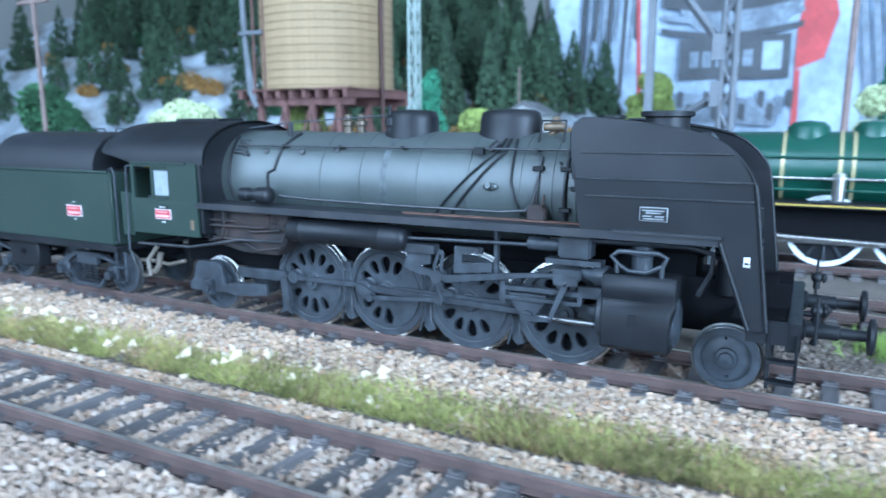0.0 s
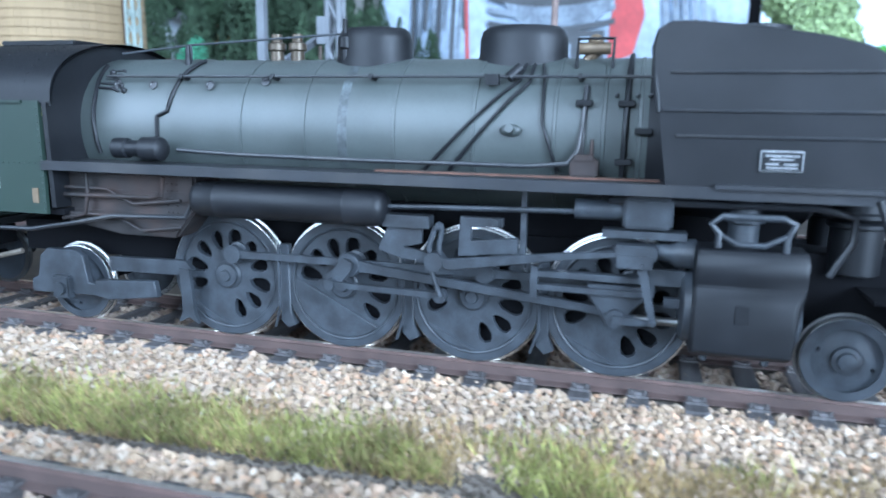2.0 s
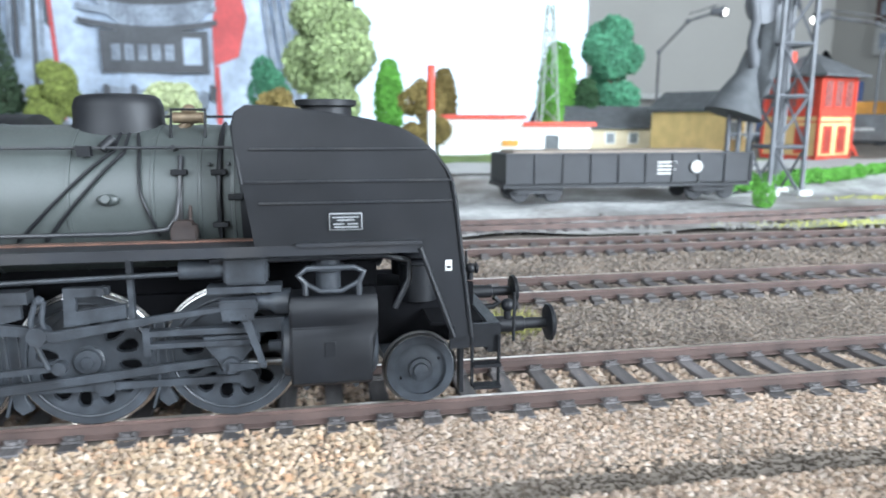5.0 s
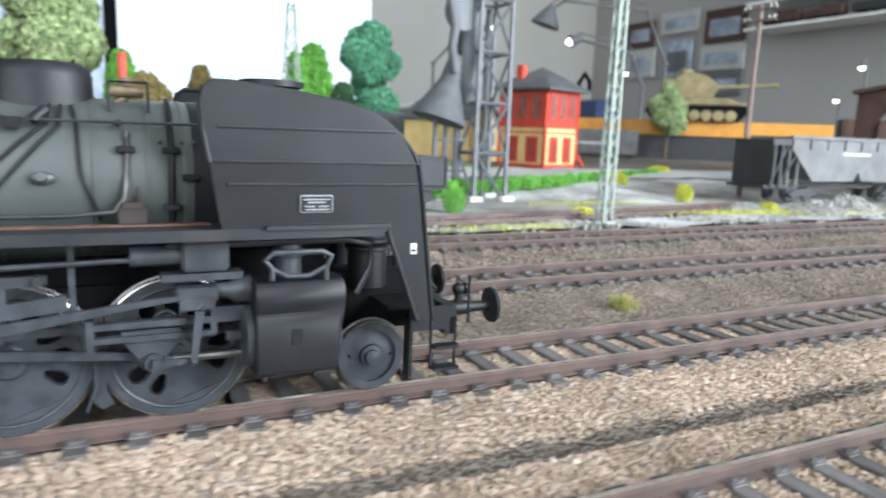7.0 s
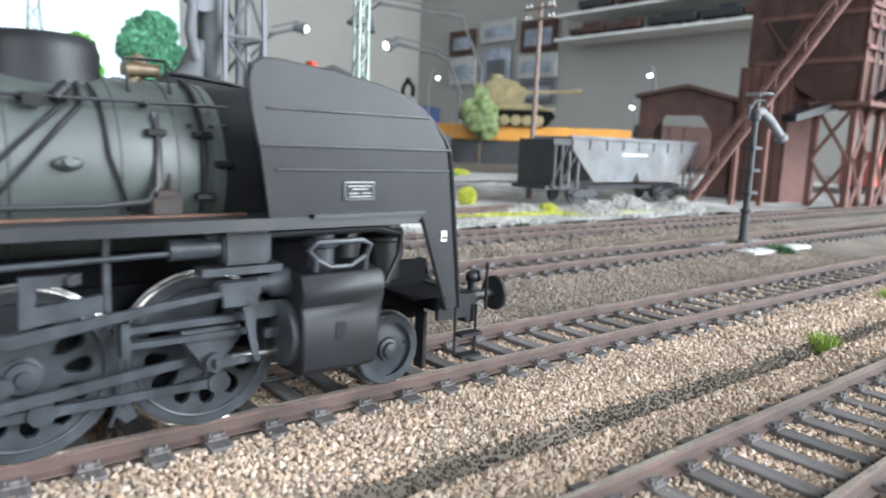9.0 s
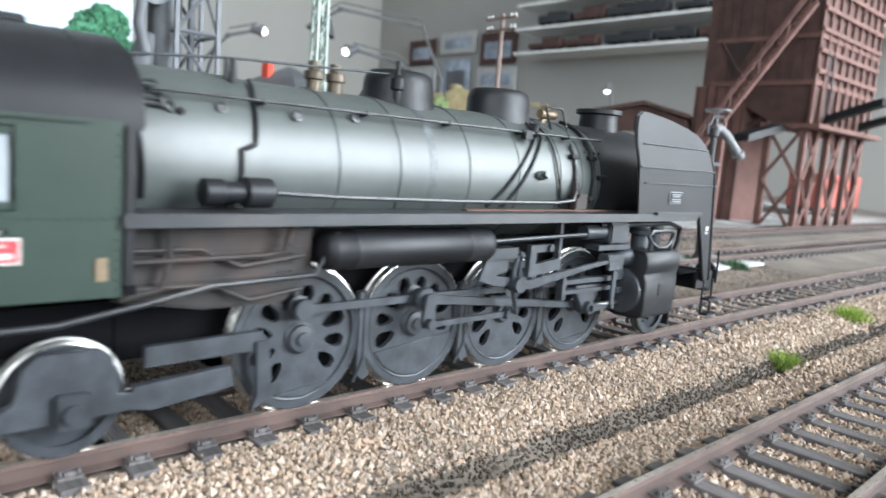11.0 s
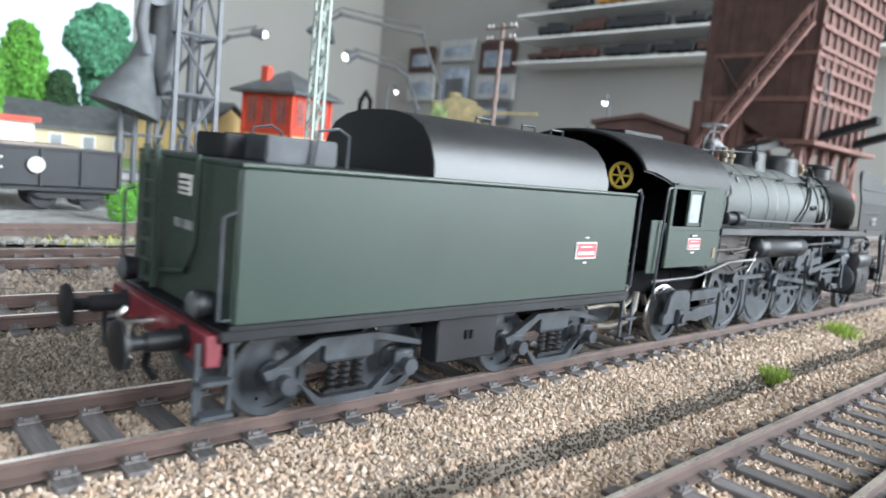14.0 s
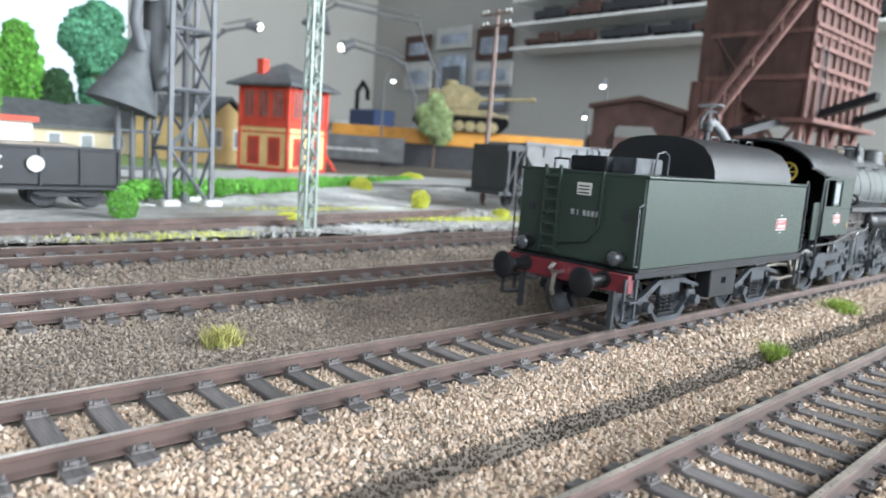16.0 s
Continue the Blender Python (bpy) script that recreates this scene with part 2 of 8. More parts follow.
# ---- ground, tracks and ballast ----


def near_axis(x):
    """Middle line of the track in front, which runs in towards the other one."""
    return -4.97 + 0.0081 * (x - 25)


def crease(x):
    k = min(max((x - 16) / 14, 0.0), 1.0)
    k = k * k * (3 - 2 * k)
    return (1 - k) * (-2.86 + 0.0150 * (x - 25)) + k * -2.58


def ground_z(x, y):
    n = noise.noise(Vector((x * 0.25, y * 0.25, 3.0)))
    c = crease(x)
    if y < c:                                   # bed of the track in front
        z = -0.86 + 0.60 * min((c - y) / 0.42, 1.0)
        if abs(y - near_axis(x)) < 0.95:
            z = -0.33
        if y < near_axis(x) - 2.2:
            z -= min((near_axis(x) - 2.2 - y) * 0.15, 0.5)
    elif y < 1.2:
        z = -0.88 + 0.63 * (1 - (1 - min((y - c) / 1.25, 1.0)) ** 2.2)
        if abs(y) < 0.70:
            z = -0.31
    elif y < 12.2:
        z = -0.28 - 0.10 * max(0, math.sin((y - 0.0) / 5.25 * 2 * math.pi - 0.5 * math.pi) + 0.2)
    else:
        z = -0.24 - 0.1 * min((y - 12.2) / 3, 1) + 0.95 * min(max((y - 24) / 12, 0), 1)
        z += 0.12 * n
    return z + 0.03 * n


def ground_mesh():
    xs = np.concatenate([np.arange(-170, -20, 6), np.arange(-20, 75, 0.8), np.arange(75, 150, 4)])
    ys = np.concatenate([np.arange(-22, -6, 1.2), np.arange(-6, 1.6, 0.16), np.arange(1.6, 14, 0.5), np.arange(14, 151, 4)])
    verts = [(x * S, y * S, ground_z(x, y) * S) for x in xs for y in ys]
    n = len(ys)
    faces = [(i * n + j, (i + 1) * n + j, (i + 1) * n + j + 1, i * n + j + 1) for i in range(len(xs) - 1) for j in range(n - 1)]
    ob = solid("ground", verts, faces, "bed", "model railway baseboard covered with grey-beige scatter", "ground", "structure")
    for p in ob.data.polygons:
        p.use_smooth = True
    return ob


ground = ground_mesh()


def scatter(name, spots, material, label):
    """Loose stones: one joined mesh of small uneven octahedra."""
    rng = np.random.RandomState(7)
    base = np.array(((1, 0, 0), (-1, 0, 0), (0, 1, 0), (0, -1, 0), (0, 0, 1), (0, 0, -1)), float)
    tri = np.array(((0, 2, 4), (2, 1, 4), (1, 3, 4), (3, 0, 4), (2, 0, 5), (1, 2, 5), (3, 1, 5), (0, 3, 5)))
    n = len(spots)
    ang = rng.rand(n) * 6.283
    size = spots[:, 3][:, None] * (0.7 + 0.6 * rng.rand(n, 3))
    pts = base[None] * (1 + 0.35 * (rng.rand(n, 6, 1) - 0.5)) * size[:, None, :]
    pts = pts + (rng.rand(n, 6, 3) - 0.5) * 0.35 * spots[:, 3][:, None, None]
    tilt = (rng.rand(n) - 0.5) * 1.6
    c, s_ = np.cos(tilt)[:, None], np.sin(tilt)[:, None]
    px, pz = pts[..., 0] * c - pts[..., 2] * s_, pts[..., 0] * s_ + pts[..., 2] * c
    pts[..., 0], pts[..., 2] = px, pz
    c, s_ = np.cos(ang)[:, None], np.sin(ang)[:, None]
    px, py = pts[..., 0] * c - pts[..., 1] * s_, pts[..., 0] * s_ + pts[..., 1] * c
    pts[..., 0], pts[..., 1] = px, py
    pts += spots[:, None, :3]
    verts = (pts.reshape(-1, 3) * S)
    faces = (tri[None] + (np.arange(n) * 6)[:, None, None]).reshape(-1, 3)
    me = bpy.data.meshes.new(name)
    me.vertices.add(len(verts))
    me.vertices.foreach_set("co", verts.ravel())
    me.loops.add(faces.size)
    me.loops.foreach_set("vertex_index", faces.ravel().astype(np.int32))
    me.polygons.add(len(faces))
    me.polygons.foreach_set("loop_start", np.arange(0, faces.size, 3, dtype=np.int32))
    me.update(calc_edges=True)
    me.shade_flat()
    me.materials.append(M[material])
    return tagged(new(name, me), label, "ballast", kind="stuff")


def stone_spots(x0, x1, y0, y1, step, size, keep=None, lift=0.0):
    rng = np.random.RandomState(int(abs(x0 * 7 + y0 * 13)) + 1)
    out = []
    nx, ny = int((x1 - x0) / step), int((y1 - y0) / step)
    for i in range(nx):
        for j in range(ny):
            x, y = x0 + (i + rng.rand()) * step, y0 + (j + rng.rand()) * step
            if keep is None or keep(x, y):
                out.append((x, y, ground_z(x, y) + lift + (rng.rand() - 0.35) * size * 0.9, size * (0.6 + 0.7 * rng.rand())))
    return np.array(out)


def between_tracks(x, y):
    return near_axis(x) + 1.0 < y < -0.86 and abs(y - crease(x) - 0.13) > 0.29 + 0.08 * noise.noise(Vector((x * 1.5, 0, 0)))


def in_near_track(x, y):
    return abs(y - near_axis(x)) < 0.66 or -2.4 < y - near_axis(x) < -0.86


# soil band along the crease; its dark colour also paints the shadow
ditch = [stone_spots(-16, 75, -4.2, -1.6, 0.05, 0.030, lambda x, y: abs(y - crease(x) - 0.13) < 0.38)]
scatter("ditch_soil", np.concatenate(ditch), "soil", "brown soil in the hollow between the tracks, darkened for the shade there")
TONE = "beige and sand-coloured crushed stone ballast beside the rails"
strip = [stone_spots(-16, 4, -4.3, -0.8, 0.070, 0.054, between_tracks), stone_spots(4, 24, -4.2, -0.8, 0.062, 0.048, between_tracks),
         stone_spots(24, 46, -4.1, -0.8, 0.050, 0.040, between_tracks), stone_spots(46, 75, -4.0, -0.8, 0.070, 0.052, between_tracks)]
scatter("ballast_between_tracks", np.concatenate(strip[2:]), "ballast", TONE)
# left stretch, x below 24: sunlight's warm tint is in the palette
scatter("warm_lit_ballast", np.concatenate(strip[:2]), "ballast_warm", "beige crushed stone ballast beside the rails, warm sunlight put into its colour")
inner = [stone_spots(-16, 30, -0.64, 0.64, 0.075, 0.054, None, 0.03), stone_spots(30, 46, -0.64, 0.64, 0.048, 0.036, None, 0.03),
         stone_spots(46, 75, -0.64, 0.64, 0.09, 0.062, None, 0.03), stone_spots(-10, 24, -8.2, -3.9, 0.078, 0.058, in_near_track, 0.06), stone_spots(24, 60, -8.2, -3.9, 0.052, 0.042, in_near_track, 0.07)]
scatter("ballast_inside_track", np.concatenate(inner), "ballast", "beige crushed stone ballast between dark sleepers")
beyond = [stone_spots(6, 30, 0.86, 4.4, 0.08, 0.050), stone_spots(30, 62, 0.86, 4.4, 0.058, 0.036), stone_spots(20, 70, 4.4, 12.0, 0.10, 0.058)]
scatter("ballast_beyond_track", np.concatenate(beyond), "ballast_dark", "grey-brown weathered ballast between the rear tracks")


def rail_mesh(x0, x1, bend=0.0):
    """One rail along x with foot, web and head; its middle line bends sideways by bend per metre."""
    sh = Shape()
    prof = ((-0.11, -0.20), (0.11, -0.20), (0.11, -0.185), (0.03, -0.16), (0.03, -0.055), (0.045, -0.045), (0.045, -0.006), (0.036, 0.0),
            (-0.036, 0.0), (-0.045, -0.006), (-0.045, -0.045), (-0.03, -0.055), (-0.03, -0.16), (-0.11, -0.185))
    sh.rings([[(x, y + bend * (x - x0), z) for y, z in prof] for x in (x0, x1)])
    me = sh.mesh("rail", 0.3)
    me.materials.append(M["rail"])
    me.materials.append(M["railtop"])
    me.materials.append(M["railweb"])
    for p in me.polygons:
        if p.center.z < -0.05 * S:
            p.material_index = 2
        if p.normal.z > 0.9 and p.center.z > -0.004 * S:
            p.material_index = 1
    return me


def sleeper_mesh():
    sh = Shape().box(-0.13, 0.13, -1.09, 1.09, -0.34, -0.19).bevel(0.012, 1)
    for y in (-0.72, 0.72):                    # chairs that hold the rails
        sh.box(-0.11, 0.11, y - 0.2, y + 0.2, -0.18, -0.15)
        for d in (-0.145, 0.145):
            sh.box(-0.05, 0.05, y + d - 0.035, y + d + 0.035, -0.16, -0.115)
            sh.rod((-0.075, y + d, -0.15), (-0.075, y + d, -0.10), 0.022, n=6).rod((0.075, y + d, -0.15), (0.075, y + d, -0.10), 0.022, n=6)
    return sh.mesh("sleeper")


def track(name, x0, x1, y0, bend, singles, label):
    """A straight track; singles: the stretch whose sleepers are parts of their own."""
    tr = thing(name, at(0, 0, 0), label, "railway track", "railway tracks", "structure")
    for side in (-0.7525 + 0.035, 0.7525 - 0.035):
        part("rail", rail_mesh(x0, x1, bend), "rail", tr, at=at(0, y0 + side, 0))
    one = sleeper_mesh()
    one.materials.append(M["sleeper"])
    rng = random.Random(name)
    rest = Shape()
    n = int((x1 - x0) / 0.64)
    for i in range(n):
        x = x0 + 0.3 + i * 0.64 + rng.uniform(-0.015, 0.015)
        y = y0 + bend * (x - x0)
        if singles[0] < x < singles[1]:
            part("sleeper", one, "sleeper", tr, at=at(x, y, 0, 0, 0, rng.uniform(-0.6, 0.6)))
        else:
            rest.box(x - 0.13, x + 0.13, y - 1.09, y + 1.09, -0.34, -0.19)
            for d in (-0.72, 0.72):
                rest.box(x - 0.11, x + 0.11, y + d - 0.2, y + d + 0.2, -0.18, -0.13)
    if rest.bm.faces:
        tagged(part("far_sleepers", rest, "sleeper_i", tr), kind="stuff")
    else:
        rest.bm.free()
    return tr


track("track_main", -30, 140, 0.0, 0.0, (-12, 66), "rusty rails on dark sleepers in beige ballast")
track("track_front", -30, 110, near_axis(-30), 0.0081, (-4, 60), "rusty rails on dark sleepers in the foreground")
track("track_second", -60, 145, 5.42, 0.0, (30, 60), "grey weathered track on dark sleepers in grey ballast")
track("track_third", -60, 145, 10.55, 0.0, (30, 58), "grey weathered track on dark sleepers in grey ballast")
# ---- the train: one steam locomotive with its tender, which rolls along the main track ----
loco = thing("steam_locomotive", at(0, 0, 0), "weathered black mikado steam locomotive with smoke deflectors on main track", "steam locomotive")
BZ, BR = 2.72, 0.93                # boiler axis height and radius


def plate(pts, y0, y1):
    return Shape().prism(pts, "y", y0, y1)


sh = Shape().lathe((-2.1, 0, BZ), (8, 0, BZ), ((0, BR * 1.02), (1.5, BR * 1.02), (1.56, BR), (6.3, BR), (9.05, BR), (9.12, BR - 0.05)), 48)
boiler = part("boiler", sh, "boiler", loco, "dark grey-green boiler with satin sheen")
part("smokebox", Shape().lathe((5.24, 0, BZ), (9, 0, BZ), ((0, BR - 0.01), (0.005, BR + 0.008), (1.72, BR + 0.008), (1.75, BR - 0.02)), 48), "black", loco, "matt black smokebox")
for x in (-0.62, 0.34, 1.21, 2.37, 3.33, 4.25, 4.78, 5.16):
    part("boiler_band", Shape().lathe((x - 0.022, 0, BZ), (9, 0, BZ), ((0, BR + 0.002), (0.004, BR + 0.012), (0.040, BR + 0.012), (0.044, BR + 0.002)), 48), "boiler", boiler)
part("smokebox_front", Shape().lathe((7.0, 0, BZ), (9, 0, BZ), ((0, 0.9), (0.06, 0.78), (0.16, 0.5), (0.2, 0.0001)), 32), "black", loco)


def dome(x, w, base, top):
    sh = Shape()
    loops = []
    for z, k in ((base - 0.25, 1.12), (base - 0.04, 1.06), (base + 0.02, 1.0), (top - 0.16, 0.99), (top - 0.06, 0.93), (top - 0.015, 0.8), (top, 0.55), (top + 0.012, 0.001)):
        loops.append([(x + w * k * math.cos(a * math.pi / 16), 0.42 * k * math.sin(a * math.pi / 16), z) for a in range(32)])
    return sh.rings(loops)


part("sand_dome", dome(1.80, 0.50, 3.66, 4.04), "black", loco)
part("steam_dome", dome(3.73, 0.54, 3.66, 4.03), "black", loco)
for x in (0.44, 0.74):
    part("safety_valve", Shape().lathe((x, -0.1, 3.55), (x, -0.1, 5), ((0, 0.09), (0.2, 0.09), (0.22, 0.12), (0.3, 0.12), (0.32, 0.07), (0.42, 0.07), (0.43, 0.001)), 12), "bronze", loco)
part("pop_valve", Shape().lathe((1.52, -0.33, 3.5), (1.52, -0.33, 5), ((0, 0.05), (0.25, 0.05), (0.27, 0.09), (0.4, 0.09), (0.45, 0.03), (0.62, 0.03), (0.63, 0.001)), 10), "black", loco)
sh = Shape().rod((4.5, -0.2, 3.6), (4.7, -0.2, 3.78), 0.06).rod((4.42, -0.25, 3.74), (4.78, -0.25, 3.74), 0.07).ball((4.6, -0.2, 3.82), 0.09)
part("turret_valve", sh, "brass", loco)
part("valve_guard", Shape().pipe(((4.42, -0.5, 3.5), (4.42, -0.36, 3.84), (4.82, -0.36, 3.84), (4.82, -0.5, 3.5)), 0.02), "black", loco)
part("chimney", Shape().lathe((6.3, 0, 3.5), (6.3, 0, 5), ((0, 0.36), (0.3, 0.33), (0.38, 0.33), (0.40, 0.40), (0.47, 0.40), (0.48, 0.34), (0.40, 0.30), (0.2, 0.28), (0.2, 0.001)), 28), "black", loco)

for sgn in (-1, 1):
    y0, y1 = sorted((sgn * 1.53, sgn * 0.85))
    rb = part("running_board", Shape().box(-2.18, 7.32, y0, y1, 2.25, 2.30).bevel(0.012), "board", loco)
    part("valance", Shape().box(-2.16, 7.30, sgn * 1.535 - 0.02, sgn * 1.535 + 0.02, 2.195, 2.315), "board", rb)
    part("rust_line", Shape().box(2.2, 5.4, sgn * 1.03 - 0.06, sgn * 1.03 + 0.06, 2.301, 2.32), "rustline", rb)
    part("handrail", Shape().pipe([(x, sgn * 0.80, 3.395) for x in (-1.7, 0, 2, 4, 5.3)], 0.018), "board", loco)
    for x in (-0.55, 0.75, 2.05, 3.45, 4.5):
        part("handrail_post", Shape().rod((x, sgn * 0.62, 3.37), (x, sgn * 0.83, 3.40), 0.035, 0.03), "black", loco)
    # smoke deflector: upright below, leaning in above
    low = ((5.44, 2.31), (5.33, 3.02), (7.70, 3.02), (7.73, 2.80), (7.93, 1.14), (7.74, 1.10), (7.34, 2.22))
    dfl = part("smoke_deflector", plate(low, sgn * 1.55, sgn * 1.51), "black", loco, "matt black smoke deflector with horizontal ribs")
    top = ((5.33, 3.02), (5.28, 3.35), (5.25, 3.64), (5.29, 3.79), (5.40, 3.86), (5.6, 3.86), (6.2, 3.80), (6.75, 3.71), (7.1, 3.62), (7.32, 3.50), (7.5, 3.34), (7.63, 3.17), (7.70, 3.02))
    lean = [[(x, sgn * (1.55 - 0.04 * k - 0.08 * (z - 3.02) / 0.84), z) for x, z in top] for k in (0, 1)]
    part("upper_panel", Shape().rings(lean), "black", dfl)
    for z, xa, xb in ((3.40, 5.42, 7.42), (3.04, 5.36, 7.70), (2.80, 5.50, 7.70)):
        yy = sgn * (1.558 - 0.08 * max(z - 3.02, 0) / 0.84)
        part("rib", Shape().box(xa, xb, yy - 0.018, yy + 0.018, z - 0.012, z + 0.012).bevel(0.006, 1), "board", dfl)
    part("edge_bead", Shape().pipe([(x, sgn * (1.55 - 0.14 * (z - 3.02) / 0.84), z) for x, z in top], 0.026), "black", dfl)
    part("front_bead", Shape().pipe(((7.70, sgn * 1.55, 3.02), (7.74, sgn * 1.55, 2.80), (7.95, sgn * 1.55, 1.12)), 0.028), "black", dfl)
    part("strut_bead", Shape().pipe(((7.32, sgn * 1.56, 2.25), (7.73, sgn * 1.56, 1.13)), 0.03), "black", dfl)
    for k in range(7):
        x, z = 7.40 + 0.055 * k, 2.10 - 0.14 * k
        part("rivet", Shape().ball((x, sgn * 1.555, z), 0.018, sub=1), "black", dfl)
    part("board_end_cap", Shape().box(5.9, 7.34, sgn * 1.575 - 0.03, sgn * 1.575 + 0.03, 2.30, 2.345), "board", rb)
    # builder's plate with unreadable lines, and the small label in front
    pl = part("builders_plate", Shape().box(6.27, 6.65, sgn * 1.565 - 0.012, sgn * 1.565 + 0.012, 2.48, 2.68).bevel(0.01, 1), "plate_grey", dfl, "small cast plate with pale rim")
    part("plate_field", Shape().box(6.285, 6.635, sgn * 1.579 - 0.003, sgn * 1.579 + 0.003, 2.495, 2.665), "black", pl)
    for z, a, b in ((2.632, 6.31, 6.61), (2.60, 6.36, 6.56), (2.555, 6.32, 6.44), (2.555, 6.48, 6.60), (2.52, 6.33, 6.60)):
        part("text_bar", Shape().box(a, b, sgn * 1.584 - 0.003, sgn * 1.584 + 0.003, z - 0.008, z + 0.008), "plate_grey", pl)
    lb = part("small_label", Shape().box(7.62, 7.70, sgn * 1.555 - 0.006, sgn * 1.555 + 0.006, 1.96, 2.09), "cream", dfl)
    part("text_bar", Shape().box(7.635, 7.685, sgn * 1.563 - 0.003, sgn * 1.563 + 0.003, 1.99, 2.02), "black", lb)

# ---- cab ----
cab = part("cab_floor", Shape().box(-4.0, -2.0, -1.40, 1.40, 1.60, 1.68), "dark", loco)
for sgn in (-1, 1):
    sh = Shape()
    for x0, x1, z0, z1 in ((-4.0, -2.16, 1.62, 2.33), (-4.0, -3.92, 2.33, 2.97), (-2.92, -2.16, 2.33, 2.97), (-4.0, -2.16, 2.97, 3.06)):
        sh.box(x0, x1, sgn * 1.49 - 0.025, sgn * 1.49 + 0.025, z0, z1)
    bmesh.ops.remove_doubles(sh.bm, verts=sh.bm.verts, dist=1e-4)
    sd = part("cab_side", sh, "green", loco, "dark green cab side with sliding window")
    part("window_frame", Shape().box(-3.42, -3.36, sgn * 1.49 - 0.02, sgn * 1.49 + 0.02, 2.34, 2.96).box(-3.36, -2.92, sgn * 1.485 - 0.01, sgn * 1.485 + 0.01, 2.9, 2.96).box(-3.36, -2.92, sgn * 1.485 - 0.01, sgn * 1.485 + 0.01, 2.34, 2.40), "green", sd)
    part("window_pane", Shape().box(-3.36, -2.95, sgn * 1.47 - 0.006, sgn * 1.47 + 0.006, 2.40, 2.90), "glass", sd, "pale sliding window pane")
    part("gutter", Shape().box(-3.95, -2.4, sgn * 1.53 - 0.02, sgn * 1.53 + 0.02, 3.03, 3.06), "green", sd)
    for k in range(16):
        part("rivet", Shape().ball((-3.97, sgn * 1.515, 1.68 + 0.085 * k), 0.016, sub=1), "green", sd)
        part("rivet", Shape().ball((-2.19, sgn * 1.515, 1.68 + 0.085 * k), 0.016, sub=1), "green", sd)
    for k in range(22):
        part("rivet", Shape().ball((-3.9 + 0.085 * k, sgn * 1.515, 2.27), 0.014, sub=1), "green", sd)
    np_ = part("number_plate", Shape().box(-3.33, -2.89, sgn * 1.525 - 0.01, sgn * 1.525 + 0.01, 1.93, 2.13), "cream", sd, "red number plate with pale rim")
    part("plate_field", Shape().box(-3.315, -2.905, sgn * 1.537 - 0.003, sgn * 1.537 + 0.003, 1.945, 2.115), "red", np_)
    part("text_bar", Shape().box(-3.28, -2.94, sgn * 1.541 - 0.002, sgn * 1.541 + 0.002, 1.972, 2.018), "plate_text", np_)
    part("text_bar", Shape().box(-3.25, -2.98, sgn * 1.541 - 0.002, sgn * 1.541 + 0.002, 2.065, 2.083), "plate_text", np_)
    part("crest", Shape().box(-3.24, -2.98, sgn * 1.522 - 0.008, sgn * 1.522 + 0.008, 2.155, 2.195), "dark", sd)
    part("text_bar", Shape().box(-3.20, -3.02, sgn * 1.531 - 0.003, sgn * 1.531 + 0.003, 2.165, 2.185), "cream", sd)
    part("depot_mark", Shape().box(-2.36, -2.27, sgn * 1.52 - 0.008, sgn * 1.52 + 0.008, 1.76, 1.95), "brass", sd)
    part("text_bar", Shape().box(-3.16, -3.06, sgn * 1.52 - 0.006, sgn * 1.52 + 0.006, 1.86, 1.885), "cream", sd)
    part("cab_handrail", Shape().pipe(((-4.02, sgn * 1.50, 2.98), (-4.14, sgn * 1.50, 2.96), (-4.16, sgn * 1.50, 2.8), (-4.22, sgn * 1.50, 1.2), (-4.1, sgn * 1.5, 1.05)), 0.022), "grey", loco)

half = [(1.50 * math.cos(a), 3.03 + 0.84 * math.sin(a) ** 0.85) for a in [math.pi * k / 24 for k in range(25)]]
arcs = {}                                       # the sides of the roof are cut away towards its rear end
for x, d, a0 in ((-4.86, -0.06, 0.24), (-4.6, -0.01, 0.16), (-4.2, 0.0, 0.06), (-3.95, 0.0, 0.0), (-1.98, 0.0, 0.0)):
    arcs[x] = [(1.50 * math.cos(a), 3.03 + d + 0.84 * math.sin(max(a, 0)) ** 0.85) for a in [a0 + (math.pi - 2 * a0) * k / 24 for k in range(24)] + [math.pi - a0 - 1e-6]]
rf = [[(x, y, z) for y, z in arcs[x]] for x in arcs]
inner_rf = [[(x, y * 0.98, z - 0.035) for y, z in arcs[x]] for x in arcs]
sh = Shape().rings(rf, close=False)
sh.rings(inner_rf, close=False)
roof = part("cab_roof", sh, "black", loco, "rounded riveted black cab roof")
edge = [(x, y, z) for (x, y, z) in rf[0]]
part("roof_edge", Shape().pipe(edge, 0.03), "black", roof)
for x in (-3.7, -3.0, -2.4):
    for k in range(2, 11):
        y, z = half[k]
        part("rivet", Shape().ball((x, -abs(y), z + 0.003), 0.014, sub=1), "black", roof)
part("roof_hatch", Shape().box(-3.9, -2.6, -0.35, 0.35, 3.84, 3.92).bevel(0.02), "black", roof)
part("front_wall", Shape().prism([(-1.47, 1.7)] + [(-y, z - 0.03) for y, z in half] + [(1.47, 1.7)], "x", -2.12, -2.05), "black", loco)
part("backhead", Shape().lathe((-2.4, 0, BZ - 0.1), (0, 0, BZ - 0.1), ((0, 0.5), (0.02, 0.85), (0.4, 0.9)), 20), "dark", loco)
for sgn in (-1, 1):
    part("half_door", Shape().box(-4.44, -4.10, sgn * 1.43 - 0.015, sgn * 1.43 + 0.015, 1.52, 2.42).bevel(0.01, 1), "green", loco, "dark green cab half door")
part("cab_seat_panel", Shape().box(-3.85, -3.45, -1.25, -1.2, 1.7, 2.35), "grey", loco)
hw = Shape()
